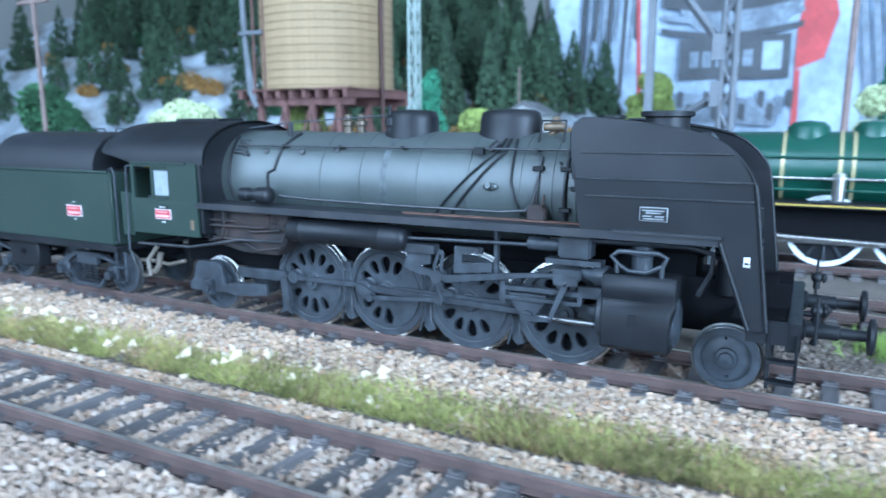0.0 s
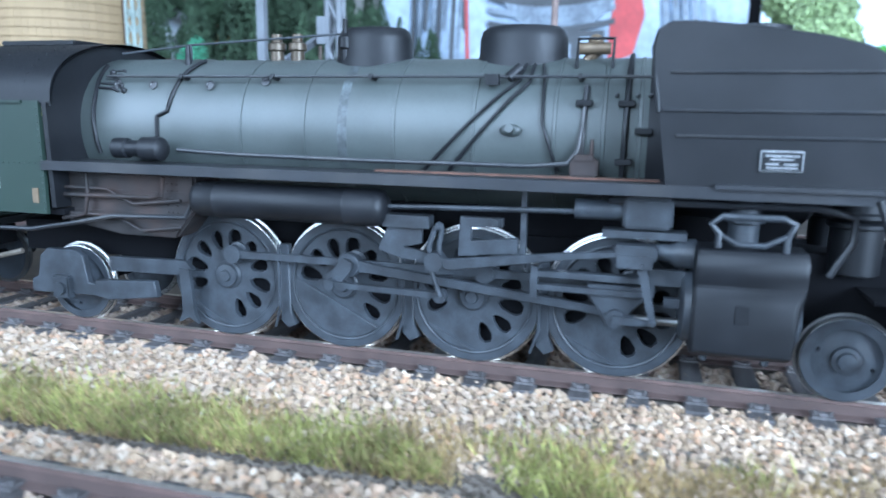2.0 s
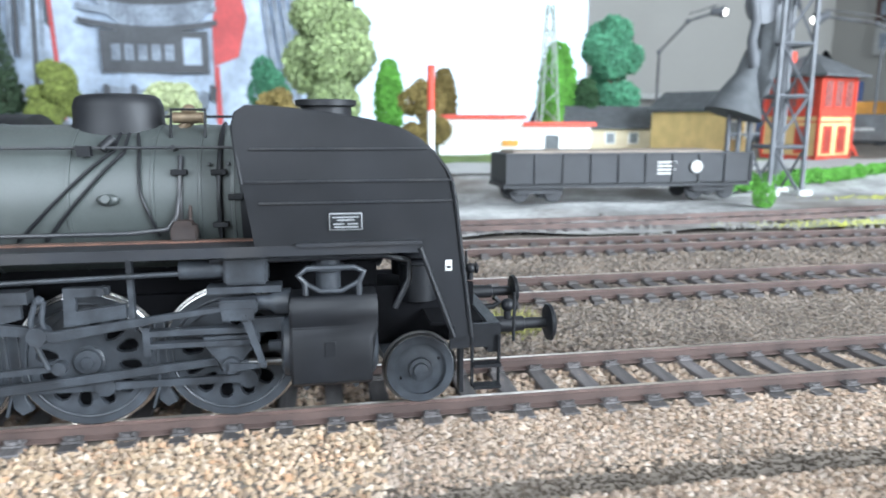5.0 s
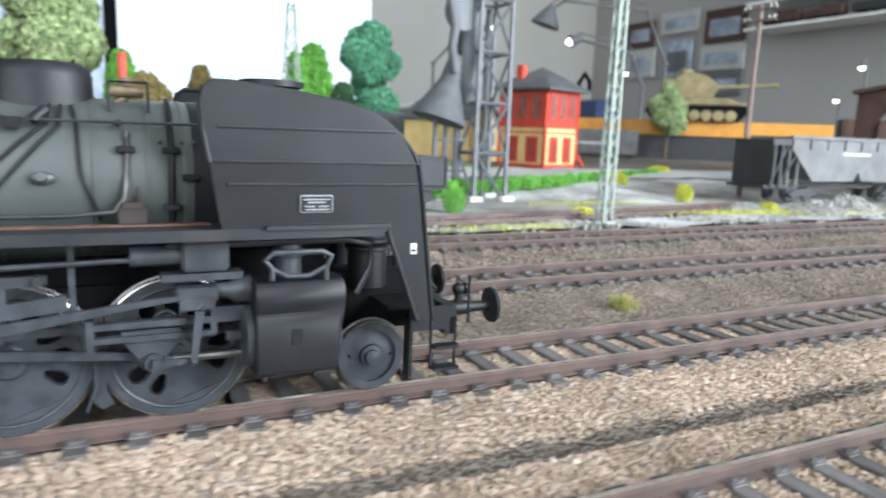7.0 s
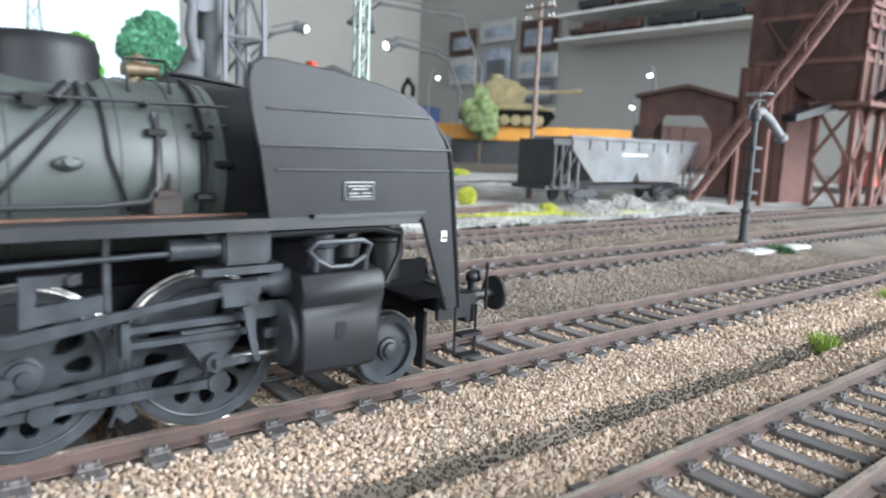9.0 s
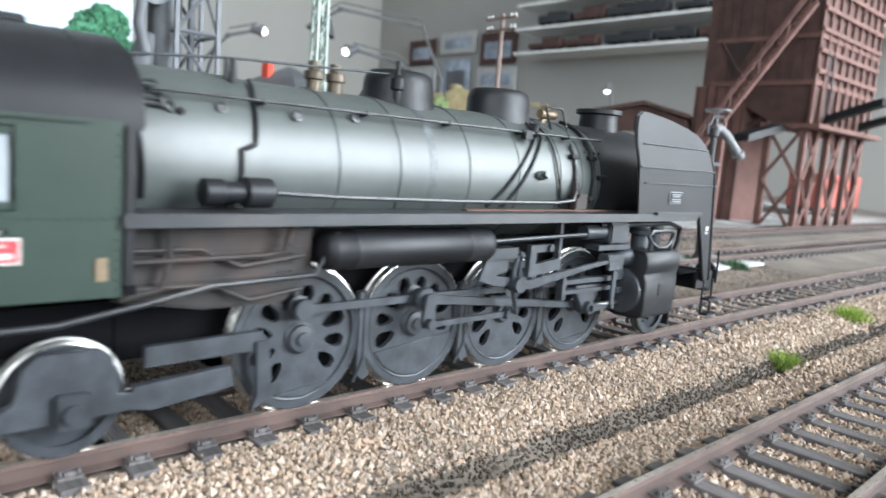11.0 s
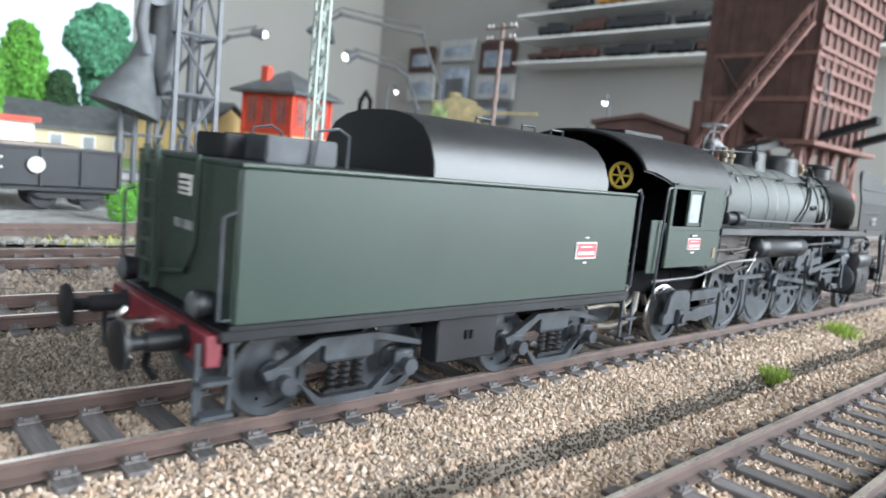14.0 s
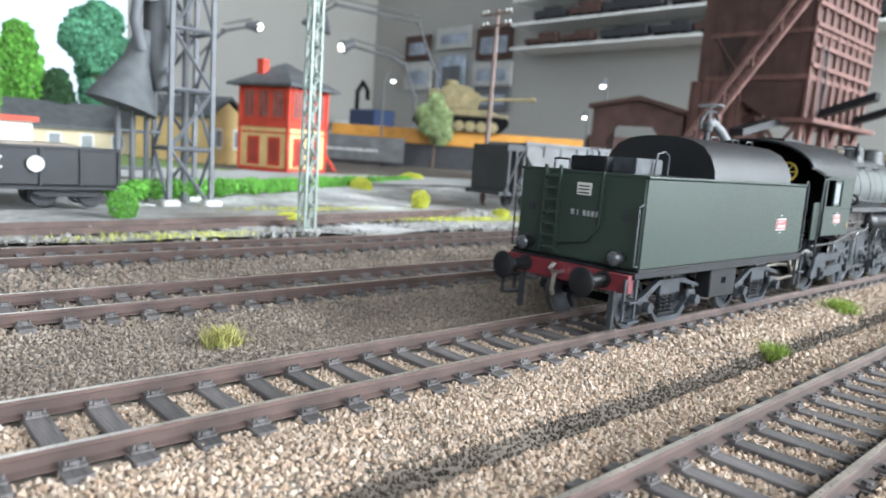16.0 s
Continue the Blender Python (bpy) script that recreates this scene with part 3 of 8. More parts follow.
for k in range(6):
    a = k * math.pi / 3
    hw.rod((-4.42, -0.72, 3.1), (-4.42, -0.72 + 0.2 * math.cos(a), 3.1 + 0.2 * math.sin(a)), 0.02, n=6)
hw.pipe([(-4.42, -0.72 + 0.21 * math.cos(k * math.pi / 10), 3.1 + 0.21 * math.sin(k * math.pi / 10)) for k in range(21)], 0.03)
part("hand_wheel", hw, "yellow", loco, "yellow painted handwheel")

# ---- firebox, ashpan, frame ----
fb = part("ashpan", Shape().prism(((-2.15, 2.18), (-0.15, 2.18), (-0.15, 1.72), (-0.45, 1.36), (-1.3, 1.36), (-2.15, 1.5)), "y", -1.22, 1.22).bevel(0.03), "rustbox", loco, "sooty brown ashpan with rivets and pipes")
for k in range(6):
    for j in range(3):
        part("rivet", Shape().ball((-0.55 + 0.07 * j, -1.225, 1.6 + 0.09 * k), 0.016, sub=1), "rustbox", fb)
for z in (1.66, 1.80, 1.94, 2.08):
    part("plate_seam", Shape().box(-2.12, -0.2, -1.228, -1.218, z - 0.008, z + 0.008), "rustbox", fb)
for k in range(22):
    part("rivet", Shape().ball((-2.08 + 0.088 * k, -1.225, 2.14), 0.015, sub=1), "rustbox", fb)
part("ashpan_pipe", Shape().pipe(((-2.1, -1.32, 1.86), (-0.75, -1.32, 1.88), (-0.55, -1.34, 1.92), (-0.5, -1.36, 2.15)), 0.03), "rustbox", fb)
part("ashpan_pipe", Shape().pipe(((-1.7, -1.31, 2.16), (-1.68, -1.32, 1.9), (-1.75, -1.32, 1.62), (-2.1, -1.32, 1.55)), 0.028), "rustbox", fb)
# the last box is an added dark filler: shade below the boiler
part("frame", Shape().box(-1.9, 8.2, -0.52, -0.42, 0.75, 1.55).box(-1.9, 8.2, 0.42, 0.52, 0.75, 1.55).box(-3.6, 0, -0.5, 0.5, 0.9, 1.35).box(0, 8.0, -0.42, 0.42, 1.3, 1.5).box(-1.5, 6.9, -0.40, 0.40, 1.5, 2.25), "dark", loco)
for z, dx in ((1.96, 0.2), (1.62, 0.3)):
    part("ashpan_pipe", Shape().pipe(((-2.1, -1.3, z), (-1.6 + dx, -1.3, z), (-1.2 + dx, -1.3, z - 0.18), (-0.3, -1.3, z - 0.1)), 0.022), "rustbox", fb)
part("ashpan_pipe", Shape().pipe(((-4.1, -1.36, 1.35), (-2.6, -1.36, 1.38), (-1.9, -1.36, 1.5), (-1.3, -1.36, 1.62), (-0.2, -1.36, 1.66), (0.05, -1.36, 2.1)), 0.03), "board", fb)
part("air_reservoir", Shape().lathe((-0.12, -1.28, 1.90), (9, -1.28, 1.90), ((0, 0.02), (0.02, 0.14), (0.07, 0.2), (0.14, 0.218), (0.36, 0.218), (0.37, 0.224), (0.40, 0.224), (0.41, 0.218),
                                                                                (2.05, 0.218), (2.06, 0.224), (2.09, 0.224), (2.10, 0.218), (2.42, 0.218), (2.5, 0.2), (2.55, 0.14), (2.57, 0.02)), 28), "black", loco, "long black air reservoir under the running board")
part("reservoir_pipe", Shape().pipe(((2.42, -1.28, 1.92), (3.0, -1.28, 1.94), (4.9, -1.25, 1.98)), 0.03), "grey", loco)
part("injector_pump", Shape().lathe((-1.35, -1.15, 2.48), (9, -1.15, 2.48), ((0, 0.1), (0.02, 0.13), (0.2, 0.13), (0.22, 0.10), (0.42, 0.10), (0.44, 0.15), (0.70, 0.15), (0.74, 0.11), (0.76, 0.02)), 16), "black", loco)


def boiler_spot(x, ang):
    """A place on the boiler's skin; the angle counts from the side of the camera upwards."""
    return (x, -(BR + 0.03) * math.cos(radians(ang)), BZ + (BR + 0.03) * math.sin(radians(ang)))


def skin_pipe(pts, r, mname="boiler"):
    dense = []
    for (xa, aa), (xb, ab) in zip(pts, pts[1:]):
        dense += [boiler_spot(xa + (xb - xa) * k / 5, aa + (ab - aa) * k / 5) for k in range(5)]
    dense.append(boiler_spot(*pts[-1]))
    part("boiler_pipe", Shape().pipe(dense, r, 6), mname, boiler)


skin_pipe(((2.75, -24), (3.82, 42), (3.85, 60)), 0.022, "black")
skin_pipe(((3.05, -24), (3.93, 40), (3.95, 60)), 0.022, "black")
skin_pipe(((4.05, 60), (4.1, 42), (4.12, 10), (4.3, -22)), 0.018, "black")
skin_pipe(((-0.85, -15), (-0.85, 10), (-0.7, 14), (-0.62, 45), (-0.5, 70)), 0.028, "black")
skin_pipe(((-1.8, -20), (-1.85, 25), (-1.95, 60)), 0.03, "black")
skin_pipe(((4.55, -20), (4.58, 36)), 0.030, "board")
skin_pipe(((5.0, -24), (5.02, 45), (5.03, 80)), 0.032, "black")
part("long_pipe", Shape().pipe(((-0.5, -1.04, 2.47), (0.3, -1.05, 2.44), (2.0, -1.05, 2.42), (4.0, -1.05, 2.42), (4.42, -1.05, 2.46), (4.53, -1.02, 2.6), (4.56, -0.93, 2.9), (4.57, -0.78, 3.3)), 0.026), "board", loco)
part("step_bracket", Shape().box(4.45, 4.75, -1.08, -0.94, 2.32, 2.52).bevel(0.02), "rustbox", loco)
part("washout_plug", Shape().ball(boiler_spot(3.77, 5), 0.13, 1.0, 0.35, 0.55).rod((3.77, -0.95, 2.8), (3.77, -1.06, 2.83), 0.05), "boiler", loco)
for x in (-1.55, -1.0, -0.15, 0.62):
    part("washout_door", Shape().lathe(boiler_spot(x, 36 if x < 0.5 else 40), boiler_spot(x, 36.001)[:1] + (-3.0, 4.2), ((0, 0.062), (0.015, 0.062), (0.018, 0.045), (0.008, 0.036), (0.008, 0.001)), 14), "board", loco)
for x, a in ((4.56, 24), (4.56, -14), (5.01, 24), (5.01, -14), (5.2, 6)):
    p_ = Vector(boiler_spot(x, a))
    part("pipe_clamp", Shape().box(p_.x - 0.09, p_.x + 0.09, p_.y - 0.05, p_.y + 0.04, p_.z - 0.035, p_.z + 0.035).bevel(0.01, 1), "black", boiler)
for x in (4.9, 5.12, 5.25):
    part("bolt", Shape().ball(boiler_spot(x, 30), 0.028, sub=1), "board", boiler)
part("step_plate", Shape().box(4.5, 4.70, -1.10, -0.95, 2.50, 2.56).rod((4.53, -1.0, 2.5), (4.53, -0.92, 2.72), 0.02, n=6).rod((4.67, -1.0, 2.5), (4.67, -0.92, 2.72), 0.02, n=6), "rustbox", loco)
part("hanging_bracket", Shape().box(3.45, 3.60, -0.86, -0.76, 3.30, 3.42).rod((3.7, -0.78, 3.38), (3.82, -0.7, 3.5), 0.06, n=10), "black", loco)
ft = Shape()
for k in range(5):
    ft.pipe(((-1.9, -0.55 - 0.06 * k, 3.45 - 0.05 * k), (-1.6, -0.58 - 0.06 * k, 3.48 - 0.06 * k), (-1.45, -0.6 - 0.05 * k, 3.35 - 0.05 * k)), 0.022, 6)
    ft.ball((-1.75 + 0.08 * k, -0.62 - 0.05 * k, 3.45 - 0.06 * k), 0.05, sub=1)
part("steam_fittings", ft, "black", loco)
part("top_handrail", Shape().pipe(((-1.8, -0.35, 3.72), (-0.75, -0.3, 3.83), (1.45, -0.25, 3.95)), 0.014).rod((-0.75, -0.3, 3.55), (-0.75, -0.3, 3.84), 0.025), "grey", loco)
part("safety_rod", Shape().rod((-0.72, -0.4, 3.5), (-0.72, -0.4, 3.82), 0.05, 0.03), "black", loco)
part("white_stain", Shape().lathe((1.66, 0, BZ), (9, 0, BZ), ((0, BR + 0.0035), (0.03, BR + 0.0045), (0.09, BR + 0.0045), (0.12, BR + 0.0035)), 48), mat("lime_stain", (0.075, 0.085, 0.088), 0.5, vary=0.8, scale=3), boiler)

# ---- front end ----
for sgn in (-1, 1):
    part("pipe_run", Shape().pipe(((4.9, sgn * 1.25, 2.1), (6.9, sgn * 1.28, 2.12), (7.22, sgn * 1.28, 2.05), (7.22, sgn * 1.28, 1.8), (7.05, sgn * 1.25, 1.45)), 0.04), "board", loco)
    bf = part("buffer", Shape().lathe((8.35, sgn * 0.88, 1.05), (10, sgn * 0.88, 1.05), ((0, 0.15), (0.04, 0.15), (0.06, 0.11), (0.45, 0.10), (0.46, 0.075), (0.78, 0.075)), 18), "black", loco)
    part("buffer_head", Shape().lathe((9.11, sgn * 0.88, 1.05), (10, sgn * 0.88, 1.05), ((0, 0.1), (0.03, 0.24), (0.07, 0.25), (0.10, 0.21), (0.105, 0.001)), 20), "black", bf)
    lp = part("front_lamp", Shape().ball((8.52, sgn * 1.12, 1.38), 0.09).rod((8.52, sgn * 1.12, 1.2), (8.52, sgn * 1.12, 1.4), 0.05), "black", loco)
    part("lamp_glass", Shape().lathe((8.60, sgn * 1.12, 1.38), (10, sgn * 1.12, 1.38), ((0, 0.08), (0.03, 0.08), (0.05, 0.05), (0.06, 0.001)), 14), "black", lp)
    st = Shape()
    for x in (7.98, 8.32):
        st.pipe(((x, sgn * 1.46, 1.1), (x, sgn * 1.46, 0.45)), 0.022, 6)
    for z in (0.47, 0.75):
        st.box(7.98, 8.32, sgn * 1.5 - 0.1, sgn * 1.5 + 0.06, z - 0.02, z + 0.02)
    part("front_steps", st, "black", loco)
    part("grab_rail", Shape().pipe(((8.52, sgn * 1.42, 1.0), (8.52, sgn * 1.42, 1.62)), 0.02), "black", loco)
    part("air_pump", Shape().lathe((7.45, sgn * 0.5, 1.35), (7.45, sgn * 0.5, 3), ((0, 0.2), (0.02, 0.26), (0.5, 0.26), (0.52, 0.3), (0.56, 0.3), (0.58, 0.24), (0.62, 0.3), (0.66, 0.3), (0.68, 0.26), (1.15, 0.26), (1.2, 0.1)), 18), "black", loco)
part("buffer_beam", Shape().box(8.18, 8.36, -1.42, 1.42, 0.86, 1.24).bevel(0.015), "black", loco)
part("front_platform", Shape().box(7.5, 8.3, -1.2, 1.2, 1.18, 1.22), "dark", loco)
for y in (-1.43, 1.43):
    part("pilot_bracket", Shape().box(7.7, 8.2, y - 0.03, y + 0.03, 0.95, 1.25), "black", loco)
part("coupling_hook", Shape().pipe(((8.36, 0, 1.05), (8.62, 0, 1.05), (8.7, 0, 1.12), (8.62, 0, 1.2)), 0.045).pipe(((8.5, 0, 1.0), (8.55, 0, 0.7), (8.5, 0, 0.6)), 0.04), "black", loco)
for y in (-0.75, 0.75):
    part("guard_iron", Shape().box(7.95, 8.0, y - 0.1, y + 0.1, 0.12, 0.9), "black", loco)
part("lubricator", Shape().box(5.05, 5.55, -1.36, -1.02, 1.83, 2.16).bevel(0.03).rod((4.55, -1.2, 2.0), (5.05, -1.2, 2.0), 0.11).box(4.85, 5.7, -1.3, -1.05, 1.72, 1.80), "grey", loco)

# ---- cylinders and valve gear, the same on both sides ----
WX = (0.0, 1.677, 3.353, 5.03)
for sgn in (-1, 1):
    prof = [(1.58, 0.66), (1.60, 0.9), (1.60, 1.2), (1.55, 1.33), (1.60, 1.46), (1.59, 1.62), (1.52, 1.70), (1.2, 1.72), (0.75, 1.6), (0.75, 0.66), (1.1, 0.58), (1.5, 0.60)]
    loops = []
    for x, k in ((5.78, 0.97), (5.80, 1.0), (6.70, 1.0), (6.74, 0.99)):
        loops.append([(x + (0.07 if z > 1.3 and x > 6 else 0.0), sgn * (0.75 + (y - 0.75) * k), 1.15 + (z - 1.15) * k) for y, z in prof])
    cy = part("cylinder_block", Shape().rings(loops).bevel(0.02, 2), "black", loco, "grey-black cylinder block")
    part("cylinder_cover", Shape().lathe((5.68, sgn * 1.18, 1.02), (9, sgn * 1.18, 1.02), ((0, 0.30), (0.03, 0.36), (0.10, 0.37)), 26), "grey", cy)
    part("cylinder_cover", Shape().lathe((6.72, sgn * 1.18, 1.0), (9, sgn * 1.18, 1.0), ((0, 0.37), (0.06, 0.36), (0.10, 0.28), (0.11, 0.001)), 26), "grey", cy)
    part("valve_spindle_guide", Shape().lathe((5.25, sgn * 1.2, 1.58), (9, sgn * 1.2, 1.58), ((0, 0.08), (0.3, 0.10), (0.36, 0.15), (0.55, 0.16)), 18), "grey", cy)
    part("inspection_cover", Shape().box(6.18, 6.31, sgn * 1.603 - 0.006, sgn * 1.603 + 0.006, 0.98, 1.17).bevel(0.005, 1), "black", cy)
    part("steam_pipe", Shape().lathe((6.25, sgn * 1.12, 1.6), (6.25, sgn * 1.12, 3), ((0, 0.19), (0.1, 0.15), (0.32, 0.15), (0.34, 0.2), (0.4, 0.2), (0.42, 0.15), (0.65, 0.15)), 18), "grey", cy)
    part("relief_pipe", Shape().pipe(((5.98, sgn * 1.5, 1.72), (5.98, sgn * 1.5, 1.86), (5.9, sgn * 1.5, 1.95), (6.0, sgn * 1.5, 2.03), (6.55, sgn * 1.5, 2.03), (6.66, sgn * 1.5, 1.98), (6.6, sgn * 1.5, 1.85), (6.6, sgn * 1.5, 1.7)), 0.035), "grey", cy)
    part("relief_pipe", Shape().pipe(((6.0, sgn * 1.5, 1.84), (6.15, sgn * 1.52, 1.76), (6.4, sgn * 1.52, 1.76), (6.6, sgn * 1.5, 1.86)), 0.03), "grey", cy)
    for x in (5.95, 6.55):
        part("drain_cock", Shape().rod((x, sgn * 1.25, 0.60), (x, sgn * 1.25, 0.47), 0.03).ball((x, sgn * 1.25, 0.50), 0.05, sub=1), "grey", cy)
    part("slide_bar", Shape().box(4.12, 5.72, sgn * 1.2 - 0.06, sgn * 1.2 + 0.06, 1.22, 1.30).bevel(0.01, 1), "grey", loco)
    part("slide_bar", Shape().box(4.12, 5.4, sgn * 1.2 - 0.06, sgn * 1.2 + 0.06, 1.08, 1.14).box(4.10, 4.18, sgn * 1.2 - 0.06, sgn * 1.2 + 0.06, 1.0, 1.34), "grey", loco)
    part("slide_bar_yoke", Shape().box(5.35, 5.72, sgn * 1.22 - 0.04, sgn * 1.22 + 0.04, 1.26, 1.40).box(5.52, 5.72, sgn * 1.22 - 0.04, sgn * 1.22 + 0.04, 1.0, 1.1).box(5.35, 5.42, sgn * 1.22 - 0.04, sgn * 1.22 + 0.04, 1.1, 1.4), "grey", loco)
    lk = Shape().pipe(((3.02, sgn * 1.3, 1.72), (2.94, sgn * 1.3, 1.5), (2.98, sgn * 1.3, 1.2), (3.08, sgn * 1.3, 0.92)), 0.032)
    lk.pipe(((3.10, sgn * 1.3, 1.72), (3.06, sgn * 1.3, 1.5), (3.1, sgn * 1.3, 1.25)), 0.03).ball((3.06, sgn * 1.31, 1.73), 0.06, sub=1).rod((3.02, sgn * 1.2, 1.33), (3.02, sgn * 1.4, 1.33), 0.11, n=14)
    part("expansion_link", lk, "grey", loco)
    part("link_bracket", Shape().prism(((2.45, 1.72), (2.85, 1.72), (2.85, 1.52), (2.62, 1.46), (2.9, 1.42), (2.95, 1.30), (2.6, 1.33), (2.32, 1.42)), "y", sgn * 1.22, sgn * 1.28).box(2.4, 2.95, sgn * 1.25 - 0.1, sgn * 1.25 + 0.1, 1.70, 1.84), "grey", loco)
    part("reverser_bracket", Shape().prism(((3.28, 1.40), (3.3, 1.85), (3.78, 1.85), (3.78, 1.76), (3.42, 1.74), (3.42, 1.58), (3.95, 1.64), (3.95, 1.48)), "y", sgn * 1.2, sgn * 1.28).rod((3.7, sgn * 1.15, 1.8), (3.7, sgn * 1.32, 1.8), 0.05), "grey", loco)
    part("radius_rod", Shape().prism(((3.05, 1.30), (3.2, 1.25), (4.5, 1.46), (5.28, 1.56), (5.28, 1.61), (4.5, 1.54), (3.2, 1.38), (3.05, 1.40)), "y", sgn * 1.33, sgn * 1.39).bevel(0.008, 1), "grey", loco)
    part("gear_hanger", Shape().box(3.97, 4.03, sgn * 1.18 - 0.05, sgn * 1.18 + 0.05, 1.3, 2.2), "grey", loco)
    part("valve_crosshead", Shape().box(4.98, 5.42, sgn * 1.3 - 0.1, sgn * 1.3 + 0.1, 1.50, 1.66).bevel(0.02).box(5.02, 5.38, sgn * 1.38 - 0.03, sgn * 1.38 + 0.03, 1.42, 1.56), "grey", loco)
    for x in (0.84, 2.52, 4.19):
        part("brake_shoe", Shape().prism(((x - 0.05, 1.3), (x + 0.07, 1.3), (x + 0.09, 0.4), (x + 0.16, 0.24), (x + 0.04, 0.18), (x - 0.06, 0.28), (x - 0.05, 0.8)), "y", sgn * 0.72, sgn * 0.82).bevel(0.01, 1), "grey", loco)
        part("sand_pipe", Shape().pipe(((x - 0.03, sgn * 0.9, 1.3), (x - 0.02, sgn * 0.9, 0.5), (x - 0.12, sgn * 0.85, 0.2)), 0.02), "grey", loco)
    # trailing truck
    tr = part("trailing_truck_frame", Shape().prism(((-2.98, 0.42), (-2.98, 0.60), (-2.86, 0.66), (-2.80, 0.95), (-2.68, 1.06), (-2.2, 1.06), (-2.08, 0.98), (-2.02, 0.62), (-1.9, 0.60), (-1.9, 0.66), (-0.95, 0.72), (-0.9, 0.5), (-1.7, 0.40), (-1.92, 0.44)), "y", sgn * 0.98, sgn * 1.08).bevel(0.01, 1), "grey", loco)
    part("axle_box", Shape().box(-2.56, -2.28, sgn * 1.1 - 0.06, sgn * 1.1 + 0.06, 0.38, 0.7).bevel(0.02).rod((-2.42, sgn * 1.1, 0.53), (-2.42, sgn * 1.2, 0.53), 0.09), "grey", tr)
    part("equalizer", Shape().prism(((-1.75, 0.98), (-0.55, 1.0), (-0.45, 0.88), (-0.6, 0.80), (-1.75, 0.78)), "y", sgn * 0.86, sgn * 0.94), "grey", loco)
    part("truck_hanger", Shape().prism(((-0.62, 0.9), (-0.48, 0.9), (-0.42, 0.3), (-0.36, 0.16), (-0.5, 0.24), (-0.66, 0.16), (-0.6, 0.32)), "y", sgn * 0.92, sgn * 0.98), "grey", loco)

# ---- wheels ----


def spoked_disc(sh, r_in, r_out, holes, hole_r, hole_a, hole_t, y0, y1, solid_from=None, solid_to=None):
    """A disc with rounded holes, facing -y; no holes between the two angles (degrees)."""
    seg = 12
    for k in range(holes):
        a0, a1 = 2 * math.pi * k / holes, 2 * math.pi * (k + 1) / holes
        am = (a0 + a1) / 2
        edge = []
        n = seg // 4
        for i in range(n):
            edge.append((r_in + (r_out - r_in) * i / n, a0))
        for i in range(n):
            edge.append((r_out, a0 + (a1 - a0) * i / n))
        for i in range(n):
            edge.append((r_out - (r_out - r_in) * i / n, a1))
        for i in range(n):
            edge.append((r_in, a1 - (a1 - a0) * i / n))
        xy = [(r * math.cos(a), r * math.sin(a)) for r, a in edge]
        deg = math.degrees(am)
        full = solid_from is not None and (solid_from <= deg <= solid_to)
        if full:
            for y in (y0, y1):
                sh.face([(x, y, z) for x, z in xy])
            continue
        ring = []
        big = 1.0 if k % 3 == 0 else 0.86
        for x, z in xy:
            dx, dz = x - hole_r * math.cos(am), z - hole_r * math.sin(am)
            u, w = dx * math.cos(am) + dz * math.sin(am), -dx * math.sin(am) + dz * math.cos(am)
            g = math.atan2(w / hole_t, u / hole_a)
            uu, ww = hole_a * big * math.cos(g), hole_t * big * math.sin(g) * (1.0 + 0.25 * math.cos(g))
            ring.append((hole_r * math.cos(am) + uu * math.cos(am) - ww * math.sin(am), hole_r * math.sin(am) + uu * math.sin(am) + ww * math.cos(am)))
        m = len(xy)
        A, Bv = [sh.bm.verts.new((x, y0, z)) for x, z in xy], [sh.bm.verts.new((x, y0, z)) for x, z in ring]
        C, Dv = [sh.bm.verts.new((x, y1, z)) for x, z in ring], [sh.bm.verts.new((x, y1, z)) for x, z in xy]
        for i in range(m):
            j = (i + 1) % m
            for q in ((A[i], A[j], Bv[j], Bv[i]), (Bv[i], Bv[j], C[j], C[i]), (C[i], C[j], Dv[j], Dv[i])):
                sh.bm.faces.new(q)
    bmesh.ops.remove_doubles(sh.bm, verts=sh.bm.verts, dist=1e-4)
    return sh


def tyre_shape(r, width=0.13, flange=0.045, inner=None, side=-1):
    """Tyre with flange on the inside; side -1 faces -y."""
    ri = inner or r - 0.09
    y = 0.80 * side
    i = -side
    sh = Shape()
    prof = ((y, ri), (y, r - 0.012), (y + i * 0.012, r), (y + i * width * 0.72, r + 0.006), (y + i * width * 0.8, r + flange), (y + i * width, r + flange * 0.7), (y + i * width, ri))
    n = 48
    loops = [[(rr * math.cos(2 * math.pi * k / n), yy, rr * math.sin(2 * math.pi * k / n)) for k in range(n)] for yy, rr in prof]
    return sh.rings(loops, caps=False)


